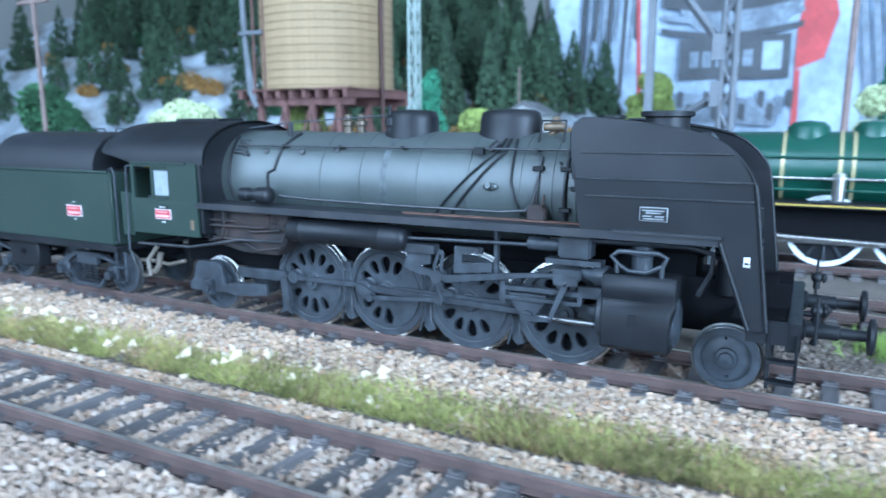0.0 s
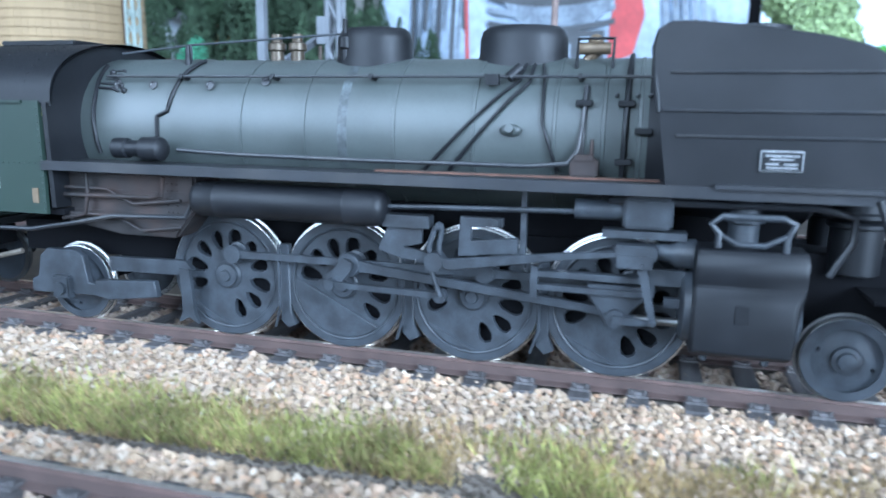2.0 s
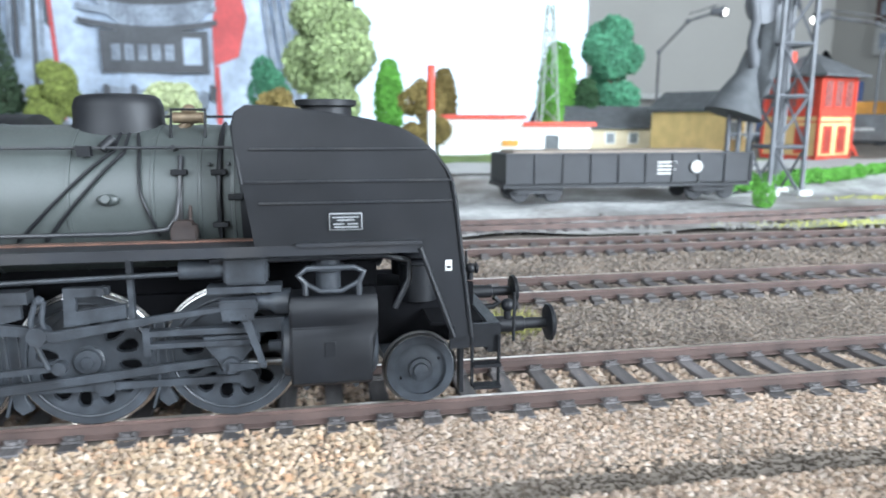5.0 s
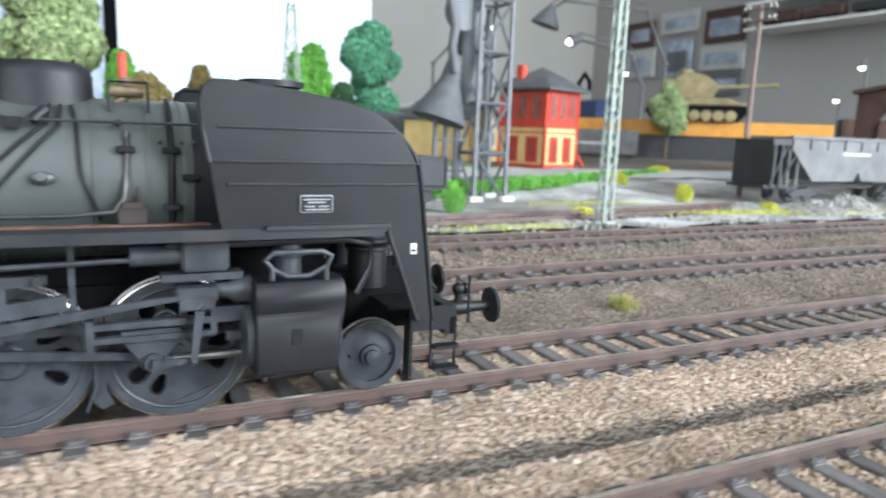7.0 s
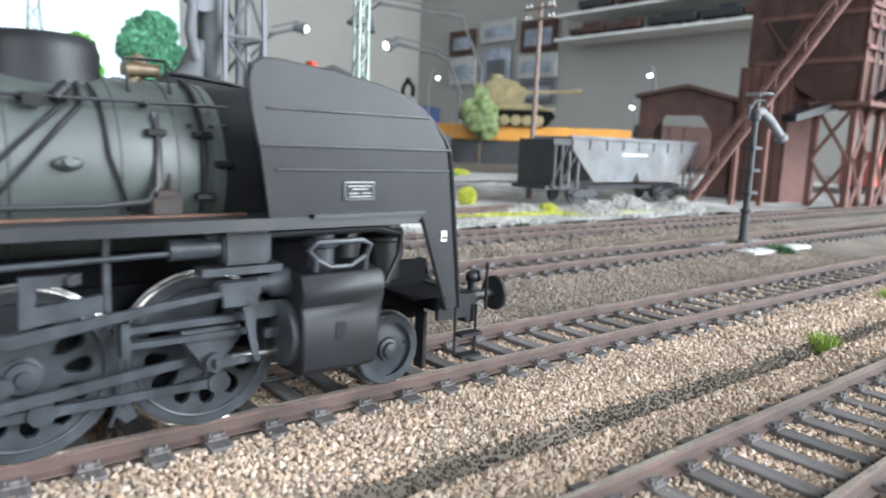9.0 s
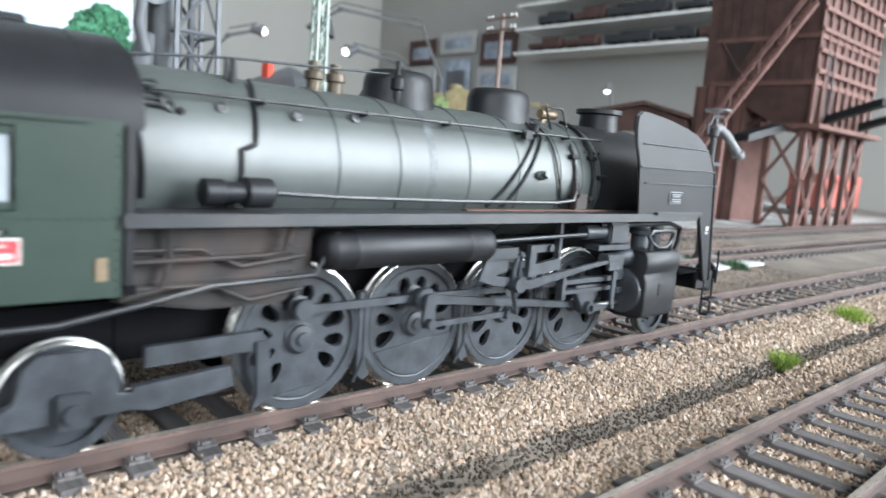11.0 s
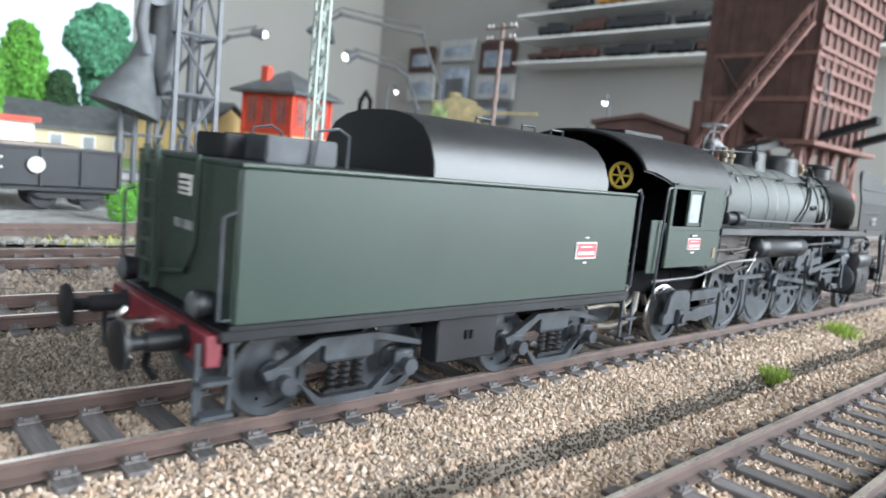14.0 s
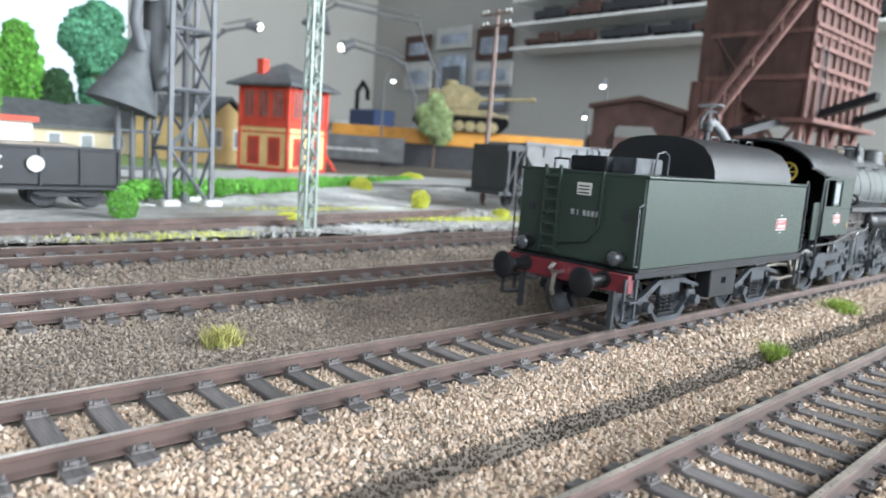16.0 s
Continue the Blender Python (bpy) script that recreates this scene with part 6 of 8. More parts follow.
def siding_y(x):
    return 14.6 + 0.017 * max(x - 30, 0) ** 1.75 * 0.55


for side in (-0.72, 0.72):
    part("rail", Shape().rings([[(x, siding_y(x) + side + dy, z) for dy, z in ((-0.04, -0.2), (0.04, -0.2), (0.04, 0), (-0.04, 0))] for x in np.arange(24, 62, 1.0)]), "rail", sd)
for q in range(58):
    x = 24.3 + 0.64 * q
    part("sleeper", Shape().box(x - 0.13, x + 0.13, siding_y(x) - 1.2, siding_y(x) + 1.2, -0.3, -0.17), "sleeper", sd)

# ---- water tower ----
wt = thing("water_tower", at(-15.5, 19.6, 0), "tan wooden water tank with hoops on a brown timber stand", "water tower")
wt.scale = (0.86, 0.86, 1.0)
tk = part("tank", Shape().lathe((0, 0, 5.5), (0, 0, 20), ((0, 3.9), (0.02, 3.95), (6.5, 3.85), (6.52, 0.01)), 40), "tan", wt, "tan tank of upright staves")
stave = Shape().box(-0.170, 0.170, -0.05, 0.05, 0, 6.5).mesh("stave")
stave.materials.append(M["tan"])
for k in range(72):
    a = 2 * math.pi * k / 72
    part("stave", stave, "tan", tk, at=at(3.94 * math.cos(a), 3.94 * math.sin(a), 5.5, 0, 0, math.degrees(a) + 90))
for k in range(17):
    z = 5.65 + 0.38 * k
    part("hoop", Shape().pipe([(4.02 * math.cos(j * math.pi / 20), 4.02 * math.sin(j * math.pi / 20), z) for j in range(41)], 0.024, 5), "tan_dark", tk)
for sx in (-2.9, -1.0, 1.0, 2.9):
    for sy in (-2.9, 0.0, 2.9):
        part("post", Shape().box(sx - 0.16, sx + 0.16, sy - 0.16, sy + 0.16, -0.5, 4.7), "timber_pale", wt)
for sy in (-2.9, 0.0, 2.9):
    part("beam", Shape().box(-3.9, 3.9, sy - 0.18, sy + 0.18, 4.7, 5.05), "timber_pale", wt)
    for sx in (-2.9, -1.0, 1.0):
        part("brace", Shape().rod((sx, sy - 0.2, 0.3), (sx + 1.9, sy - 0.2, 4.5), 0.09, n=4), "timber_pale", wt)
        part("brace", Shape().rod((sx + 1.9, sy - 0.2, 0.3), (sx, sy - 0.2, 4.5), 0.09, n=4), "timber_pale", wt)
for k in range(9):
    part("joist", Shape().box(-3.9 + 0.95 * k, -3.65 + 0.95 * k, -3.7, 3.7, 5.05, 5.45), "timber_pale", wt)
part("deck", Shape().box(-4.1, 4.1, -3.7, 3.7, 5.42, 5.5), "timber_pale", wt)
sp = Shape().pipe(((-2.6, -3.6, 4.6), (-3.0, -3.7, 5.4), (-3.7, -3.2, 9.0), (-3.75, -3.2, 12)), 0.17).pipe(((-2.7, -3.6, 5.0), (-3.1, -3.5, 6.5), (-3.6, -3.3, 8.4)), 0.12).box(-3.8, -2.0, -3.6, -3.4, 8.2, 8.4)
part("spout", sp, "steelwork", wt)
for x in (-2.7, -1.9):
    part("ladder_rail", Shape().rod((x, -3.55, 4.8), (x, -3.5, 12), 0.07, n=6), "timber_pale", wt)
part("downpipe", Shape().rod((4.25, -0.5, -0.4), (4.25, -0.5, 12), 0.12, n=8), "timber", wt)


def lattice_mast(name, x, y, z, h, w0, w1, label, panels, material="mast", r=0.05, lean=(0, 0)):
    """Four corner angles that taper, with zigzag lacing; each face's lacing is one part."""
    ob = thing(name, at(x, y, z, *lean), label, "lattice mast", "lattice masts")

    def c(k, u):
        w = w0 + (w1 - w0) * u
        return (w * (1 if k in (1, 2) else -1), w * (1 if k in (2, 3) else -1), h * u)
    for k in range(4):
        part("corner_post", Shape().rod(c(k, 0), c(k, 1), r, n=4), material, ob)
        for j in range(panels):
            a, b = (k, (k + 1) % 4) if j % 2 else ((k + 1) % 4, k)
            part("lacing_bar", Shape().rod(c(a, j / panels), c(b, (j + 1) / panels), r * 0.7, n=4), material, ob)
    return ob


lattice_mast("lattice_mast", 47.9, 14.2, -0.4, 16, 0.215, 0.15, "slender grey-green lattice catenary mast in the gravel", 34, "mast", 0.062)
part("base", Shape().box(-0.42, 0.42, -0.38, 0.38, -0.3, 0.26).bevel(0.05), "concrete", bpy.data.objects["lattice_mast"])
lattice_mast("radio_mast", 43.0, 49.0, 0.4, 12.6, 0.95, 0.25, "pale lattice radio mast with a small top", 9, "mast", 0.07)
lattice_mast("lattice_mast", -6.3, 12.8, -0.4, 14, 0.17, 0.14, "pale grey-green lattice mast beside the rear track", 24, "mast", 0.05)
lattice_mast("signal_gantry_column", 6.1, 2.35, -0.4, 12, 0.10, 0.10, "dark grey lattice column of a signal gantry", 30, "steelwork", 0.05)
gp = thing("gantry_post", at(4.75, 2.35, -0.4), "dark grey solid gantry post with diagonal brace", "post")
part("post", Shape().box(-0.07, 0.07, -0.07, 0.07, 0, 12), "steelwork", gp)
for za, zb in ((7.1, 5.5), (4.0, 4.7), (9.0, 7.6)):
    part("brace", Shape().rod((0.05, 0, za), (1.25, 0, zb), 0.075, n=4), "steelwork", gp)
    part("gusset", Shape().box(1.08, 1.30, -0.14, -0.09, zb - 0.22, zb + 0.22), "steelwork", gp)
for x, y, h, nm in ((8.3, 13.4, 13, "thin brown wooden pole beside the rear track"), (-25.5, 10.2, 13, "tall brown wooden telegraph pole"), (-16.0, 48.0, 9, "thin brown wooden pole before the mountain")):
    po = thing("wooden_pole", at(x, y, -0.4), nm, "pole", "wooden poles")
    part("pole", Shape().rod((0, 0, 0), (0.05, 0, h), 0.12, 0.09, 10), "pole", po)
for zz in (9.8, 10.6):
    part("crossarm", Shape().box(-1.1, 1.1, -0.08, 0.08, zz, zz + 0.16), "pole", bpy.data.objects["wooden_pole.001"])


def telegraph_pole(x, y, z, h):
    ob = thing("telegraph_pole", at(x, y, z), "brown telegraph pole with two crossarms and insulators", "telegraph pole")
    part("pole", Shape().rod((0, 0, -0.3), (0.1, 0, h), 0.19, 0.13, 10), "pole", ob)
    for zz in (h - 0.35, h - 1.05):
        part("crossarm", Shape().box(-0.08, 0.08, -1.3, 1.3, zz, zz + 0.14).bevel(0.02, 1), "pole", ob)
        for k in (-1.15, -0.8, 0.8, 1.15):
            part("insulator", Shape().lathe((0, k, zz + 0.14), (0, k, 99), ((0, 0.05), (0.1, 0.08), (0.2, 0.05), (0.22, 0.001)), 8), "concrete", ob)
    return ob


telegraph_pole(66.9, 23.9, 0.1, 11.9)


def street_lamp(x, y, z, h, turn):
    ob = thing("street_lamp", at(x, y, z, 0, 0, turn), "grey curved street lamp with a lit bulb", "street lamp", "street lamps")
    part("pole", Shape().pipe(((0, 0, -0.5), (0, 0, h * 0.85), (-0.15 * h * 0.3, 0, h * 0.97), (-0.12 * h, 0, h), (-0.18 * h, 0, h * 0.97)), 0.13), "steelwork", ob)
    part("shade", Shape().lathe((-0.18 * h, 0, h * 0.97), (-0.18 * h, 0, 0), ((0, 0.1), (0.25, 0.25), (0.5, 0.45), (0.52, 0.40)), 16), "steelwork", ob)
    part("bulb", Shape().ball((-0.18 * h, 0, h * 0.97 - 0.55), 0.32), "bulb", ob)


street_lamp(91.6, 67.6, 0.6, 12.2, 200)
street_lamp(103.8, 41.0, 0.6, 11.9, 20)
street_lamp(115, 51.6, 0.6, 9.2, 20)


# ---- coaling tower of grey steel, with its hoist pipe and bucket hood ----
ct = lattice_mast("steel_coaling_tower", 47.2, 23.8, -0.3, 15.4, 0.95, 0.88, "grey steel lattice coaling tower with chute and hood", 6, "steelwork", 0.13)
ct["category"] = "coaling tower"
for k in range(1, 6):
    z = 15.4 * k / 6
    w = 0.92
    for a, b in (((-w, -w), (w, -w)), ((w, -w), (w, w)), ((w, w), (-w, w)), ((-w, w), (-w, -w))):
        part("girder", Shape().rod((*a, z), (*b, z), 0.10, n=4), "steelwork", ct)
part("bunker", Shape().lathe((-1.0, 0.2, 5.0), (-1.0, 0.2, 30), ((0, 0.25), (1.6, 0.7), (8.5, 0.7), (10.4, 0.55)), 24), "slate", ct)
part("hood", Shape().lathe((-2.6, 0.2, 4.2), (-1.7, 0.2, 7.2), ((0, 1.45), (0.25, 1.38), (1.2, 0.95), (2.1, 0.55), (3.4, 0.42)), 24), "slate", ct, "dark flared hood")
part("hoist_pipe", Shape().pipe(((-2.0, -0.4, 6.6), (-2.3, -0.5, 7.8), (-2.2, -0.6, 8.8), (-2.6, -0.6, 10.5), (-2.9, -0.6, 12.0), (-2.2, -0.6, 13.2), (-0.9, -0.5, 13.8)), 0.24, 10), "steelwork", ct)
part("chute_disc", Shape().rod((-1.7, -0.5, 9.6), (-1.7, -0.2, 9.6), 0.95, n=28), "steelwork", ct, "round grey pulley disc")
for x in (-2.7, -2.1, -1.5):
    part("inner_column", Shape().rod((x, 0.3, 0), (x, 0.3, 5.2), 0.13, n=10), "steelwork", ct)
for z in (1.6, 3.2):
    part("column_tie", Shape().rod((-2.8, 0.3, z), (-0.9, 0.3, z), 0.08, n=6), "steelwork", ct)
part("lower_column", Shape().rod((0.2, 0.3, 0), (0.2, 0.3, 10), 0.16, n=10), "steelwork", ct)
part("top_platform", Shape().box(-2.4, 2.4, -2.1, 2.1, 15.2, 15.8), "concrete", ct)
part("plinth", Shape().box(-3.2, -1.5, -1.2, 1.6, -0.3, 0.15).bevel(0.1), "concrete", ct)
for x in (-0.95, 0.95):
    for y in (-0.95, 0.95):
        part("footing", Shape().box(x - 0.4, x + 0.4, y - 0.4, y + 0.4, -0.3, 0.35).bevel(0.06), "concrete", ct)


# ---- signal box ----
sb = thing("signal_box", at(60.6, 37.9, 0.55, 0, 0, 21), "two-storey red and buff signal box with slate roof", "signal box")
W, Dp = 4.55, 4.55                                  # the near corner stands at the origin


def sbox(name, x0, x1, y0, y1, z0, z1, m, parent=None, bev=0.0):
    sh = Shape().box(x0, x1, y0, y1, z0, z1)
    if bev:
        sh.bevel(bev, 1)
    return part(name, sh, m, parent or sb)


M["red_dark"] = mat("dark_red_shutter", (0.30, 0.040, 0.026), 0.6, vary=0.2, scale=1, fine=8)
M["pane_dull"] = mat("dull_greyish_red_glazing", (0.20, 0.085, 0.080), 0.3, vary=0.25, scale=1, fine=8)
lw = sbox("lower_wall", 0, W, 0, Dp, 0, 3.4, "buff")
uw = sbox("upper_wall", 0.02, W - 0.02, 0.02, Dp - 0.02, 3.4, 6.3, "brick_red")
sbox("band", -0.12, W + 0.12, -0.12, Dp + 0.12, 3.3, 3.62, "brick_red")
sbox("band", -0.08, W + 0.08, -0.08, Dp + 0.08, 2.85, 2.97, "brick_red")
sbox("plinth", -0.06, W + 0.06, -0.06, Dp + 0.06, -0.4, 0.35, "brick_red")
for x, y in ((0, 0), (W, 0), (0, Dp)):
    sbox("corner_board", x - 0.12, x + 0.12, y - 0.12, y + 0.12, 0.3, 6.3, "brick_red", None, 0.02)
for k in range(2):
    u = 0.65 + 1.95 * k
    for face in ("a", "b"):
        if face == "a":
            wd = sbox("window", u, u + 1.15, -0.07, 0.02, 0.5, 2.6, "brick_red")
            sbox("pane", u + 0.18, u + 0.97, -0.09, -0.075, 0.7, 2.4, "red_dark", wd)
        else:
            wd = sbox("window", -0.07, 0.02, u, u + 1.15, 0.5, 2.6, "brick_red")
            sbox("pane", -0.09, -0.075, u + 0.18, u + 0.97, 0.7, 2.4, "red_dark", wd)
for k in range(3):
    u = 0.36 + 1.36 * k
    for face in ("a", "b"):
        if face == "a":
            wd = sbox("upper_window", u, u + 1.15, -0.05, 0.03, 3.9, 6.1, "brick_red")
            sbox("pane", u + 0.16, u + 0.52, -0.07, -0.052, 4.05, 5.95, "pane_dull", wd)
            sbox("pane", u + 0.62, u + 0.99, -0.07, -0.052, 4.05, 5.95, "pane_dull", wd)
        else:
            wd = sbox("upper_window", -0.05, 0.03, u, u + 1.15, 3.9, 6.1, "brick_red")
            sbox("pane", -0.07, -0.052, u + 0.16, u + 0.52, 4.05, 5.95, "pane_dull", wd)
            sbox("pane", -0.07, -0.052, u + 0.62, u + 0.99, 4.05, 5.95, "pane_dull", wd)
sh = Shape()
cx, cy = W / 2, Dp / 2
sh.rings([[(-0.75, -0.75, 6.25), (W + 0.75, -0.75, 6.25), (W + 0.75, Dp + 0.75, 6.25), (-0.75, Dp + 0.75, 6.25)], [(-0.75, -0.75, 6.42), (W + 0.75, -0.75, 6.42), (W + 0.75, Dp + 0.75, 6.42), (-0.75, Dp + 0.75, 6.42)], [(cx - 0.1, cy - 0.1, 8.2), (cx + 0.1, cy - 0.1, 8.2), (cx + 0.1, cy + 0.1, 8.2), (cx - 0.1, cy + 0.1, 8.2)]])
part("roof", sh, "slate", sb, "dark slate hipped roof")
sbox("chimney", 0.5, 1.15, 2.9, 3.55, 6.6, 8.3, "brick_red", None, 0.04)
for k in range(8):
    sbox("stair_step", W + 0.2 + 0.35 * k, W + 0.6 + 0.35 * k, 0.8, 1.8, 2.3 - 0.36 * k, 2.4 - 0.36 * k, "brick_red")
part("stair_string", Shape().prism(((W + 0.1, 2.2), (W + 0.1, 2.6), (W + 3.2, -0.2), (W + 3.2, -0.6)), "y", 0.72, 0.8), "brick_red", sb)


# ---- houses further back ----
M["cream_wall"] = mat("cream_house_plaster", (0.62, 0.53, 0.36), 0.8, vary=0.12, scale=0.6, fine=6)
def house(x, y, z, w, d, h, rz, wallm, roofm, label, nwin):
    ob = thing("house", at(x, y, z, 0, 0, rz), label, "house", "far houses")
    wl = part("wall", Shape().prism(((0, 0), (w, 0), (w, h), (w / 2, h + w * 0.28), (0, h)), "y", 0, d), wallm, ob)
    part("roof", Shape().prism(((-0.4, h - 0.15), (w / 2, h + w * 0.30 + 0.1), (w + 0.4, h - 0.15), (w + 0.4, h + 0.1), (w / 2, h + w * 0.30 + 0.4), (-0.4, h + 0.1)), "y", -0.4, d + 0.4), roofm, ob)
    for k in range(nwin):
        u = w * (k + 0.5) / nwin
        wn_ = part("window", Shape().box(u - 0.45, u + 0.45, -0.08, 0.02, h * 0.35, h * 0.78), "white", ob)
        part("pane", Shape().box(u - 0.34, u + 0.34, -0.1, -0.085, h * 0.4, h * 0.73), "glass", wn_)
    return ob


house(58.6, 47.0, 0.5, 4.6, 8, 3.9, 24, "buff", "slate", "pale yellow house with grey roof and small windows", 2)
lh = thing("long_house", at(46.0, 57.5, 0.5), "long low cream house with a grey roof behind the lawn", "house", "far houses")
part("wall", Shape().box(0, 13, 0, 5, 0, 2.3), "cream_wall", lh)
part("roof", Shape().prism(((-0.5, 2.1), (2.5, 4.1), (5.5, 2.1), (5.5, 2.35), (2.5, 4.4), (-0.5, 2.35)), "x", -0.5, 13.5), "slate", lh)
for k in range(5):
    wn_ = part("window", Shape().box(1.0 + 2.5 * k, 2.1 + 2.5 * k, -0.08, 0.02, 0.6, 1.8), "white", lh)
    part("pane", Shape().box(1.12 + 2.5 * k, 1.98 + 2.5 * k, -0.10, -0.085, 0.7, 1.7), "glass", wn_)
whb = thing("low_building", at(33.2, 47, 0.4), "low white building with red roof edges and parked cars", "building")
part("wall", Shape().box(0, 13, 0, 8, 0, 2.7), "white", whb)
part("wall", Shape().box(0, 7, -0.3, 8, 2.7, 3.3), "white", whb)
part("roof_edge", Shape().box(-0.2, 7.2, -0.6, 8.2, 3.2, 3.55), "brick_red", whb)
part("roof_edge", Shape().box(7.0, 13.3, -0.5, 8.2, 2.6, 2.95), "brick_red", whb)
part("door", Shape().box(9.0, 10.2, -0.1, 0.02, 0, 1.9), "slate", whb)
part("sign", Shape().box(5.2, 6.6, -0.42, -0.32, 1.0, 1.5), "orange", whb)
ps = thing("red_white_post", at(30.0, 31.5, 0.2), "red and white striped post", "post")
for k in range(5):
    part("band", Shape().rod((0, 0, 1.3 * k), (0, 0, 1.3 * k + 1.3), 0.22, n=12), "brick_red" if k > 2 else "white", ps)
hut = thing("hut", at(-15.2, 43.5, 0.3), "small grey hut with pitched roof", "hut")
part("wall", Shape().prism(((0, 0), (3, 0), (3, 4.2), (1.5, 5.0), (0, 4.2)), "y", 0, 3), "concrete", hut)
part("roof", Shape().prism(((-0.3, 4.0), (1.5, 5.0), (3.3, 4.0), (3.3, 4.25), (1.5, 5.25), (-0.3, 4.25)), "y", -0.3, 3.3), "wagon_grey", hut)


# ---- rolling stock that stands in the yard ----
def wagon_wheels(ob, xs_, material="wagon_black"):
    for x in xs_:
        for y in (-0.75, 0.75):
            part("wheel", Shape().lathe((x, y - 0.07, 0.46), (x, y + 5, 0.46), ((0, 0.44), (0.1, 0.46), (0.12, 0.49), (0.14, 0.49)), 20), material, ob)


def gondola(x, y, z, length, rz, body, label, height=1.35, marks=True):
    ob = thing("gondola_wagon", at(x, y, z, 0, 0, rz), label, "goods wagon", "standing wagons")
    bd = part("body", Shape().box(-length / 2, length / 2, -1.45, 1.45, 0.85, 0.85 + height).bevel(0.04, 1), body, ob)
    part("sill", Shape().box(-length / 2 - 0.1, length / 2 + 0.1, -1.3, 1.3, 0.68, 0.86), "wagon_black", ob)
    part("rim", Shape().box(-length / 2 - 0.05, length / 2 + 0.05, -1.52, -1.40, 0.8 + height, 0.9 + height), body, ob)
    nrib = int(length / 1.2)
    for k in range(nrib + 1):
        u = -length / 2 + length * k / nrib
        part("rib", Shape().box(u - 0.05, u + 0.05, -1.53, -1.44, 0.86, 0.82 + height), body, bd)
    for a in (-length / 2 + 1.6, length / 2 - 1.6):
        part("bogie_frame", Shape().prism(((a - 1.2, 0.55), (a - 0.6, 0.75), (a + 0.6, 0.75), (a + 1.2, 0.55), (a + 0.9, 0.4), (a - 0.9, 0.4)), "y", -1.05, -0.95), "wagon_black", ob)
    wagon_wheels(ob, (-length / 2 + 0.8, -length / 2 + 2.4, length / 2 - 2.4, length / 2 - 0.8))
    if marks:
        part("emblem", Shape().lathe((length / 2 - 2.8, -1.54, 1.6), (length / 2 - 2.8, -9, 1.6), ((0, 0.28), (0.02, 0.28), (0.03, 0.001)), 20), "cream", bd)
        for k in range(4):
            part("text_bar", Shape().box(length / 2 - 4.7, length / 2 - 3.9 + 0.1 * (k % 2), -1.475, -1.46, 1.25 + 0.17 * k, 1.33 + 0.17 * k), "cream", bd)
    return ob


gondola(37.4, 21.6, -0.05, 11.8, 0, "wagon_black", "black bogie gondola with white lettering bars and round emblem")
part("load", Shape().box(-5.6, 4.6, -1.2, 1.2, 2.1, 2.32).bevel(0.08), "ballast_dark", bpy.data.objects["gondola_wagon"], "dark coal load")
gondola(85.6, 66.0, 0.3, 13.5, -36, "wagon_grey", "grey bogie gondola with pale lettering bars", 3.0, False)
part("text_bar", Shape().box(-3.5, 3.5, -1.475, -1.46, 2.0, 2.3), "cream", bpy.data.objects["gondola_wagon.001"])

hp = thing("hopper_wagon", at(71.6, 20.6, -0.1, 0, 0, 0), "grey weathered hopper wagon with sloping ends", "goods wagon", "standing wagons")
part("body", Shape().prism(((-6.4, 3.9), (6.4, 3.9), (6.4, 3.3), (4.2, 1.3), (0.4, 1.3), (0, 1.9), (-0.4, 1.3), (-4.2, 1.3), (-6.4, 3.3)), "y", -1.5, 1.5), "wagon_grey", hp)
for k in range(9):
    part("rib", Shape().box(-6.3 + 1.575 * k - 0.05, -6.3 + 1.575 * k + 0.05, -1.6, -1.48, 3.2, 3.9), "wagon_grey", hp)
part("rim", Shape().box(-6.5, 6.5, -1.62, -1.45, 3.8, 3.98), "wagon_grey", hp)
part("sill", Shape().box(-6.6, 6.6, -0.4, 0.4, 0.75, 1.1), "wagon_black", hp)
for x in (-7.6, -7.0):
    part("end_frame", Shape().box(x - 0.08, x + 0.08, -1.45, 1.45, 0.9, 3.7), "wagon_black", hp)
part("end_frame", Shape().box(-7.9, -6.4, -1.5, -1.3, 3.4, 3.75).rod((-7.8, -1.4, 1.0), (-6.5, -1.4, 3.4), 0.09, n=4).rod((-7.1, -1.4, 1.0), (-5.6, -1.4, 3.0), 0.08, n=4), "wagon_black", hp)
part("brake_platform", Shape().box(-8.2, -6.3, -1.35, 1.35, 0.85, 1.05), "wagon_black", hp)
for a in (-4.4, 4.4):
    part("bogie_frame", Shape().prism(((a - 1.3, 0.5), (a - 0.6, 0.78), (a + 0.6, 0.78), (a + 1.3, 0.5), (a + 0.9, 0.36), (a - 0.9, 0.36)), "y", -1.1, -0.98), "wagon_black", hp)
for x in (-6.3, -5.5, 6.3, 5.5):
    part("end_post", Shape().box(x - 0.06, x + 0.06, -1.4, -1.28, 0.9, 3.6), "wagon_grey", hp)
part("text_bar", Shape().box(-1.6, 1.0, -1.512, -1.502, 2.9, 3.03), "cream", hp)
wagon_wheels(hp, (-5.2, -3.6, 3.6, 5.2))

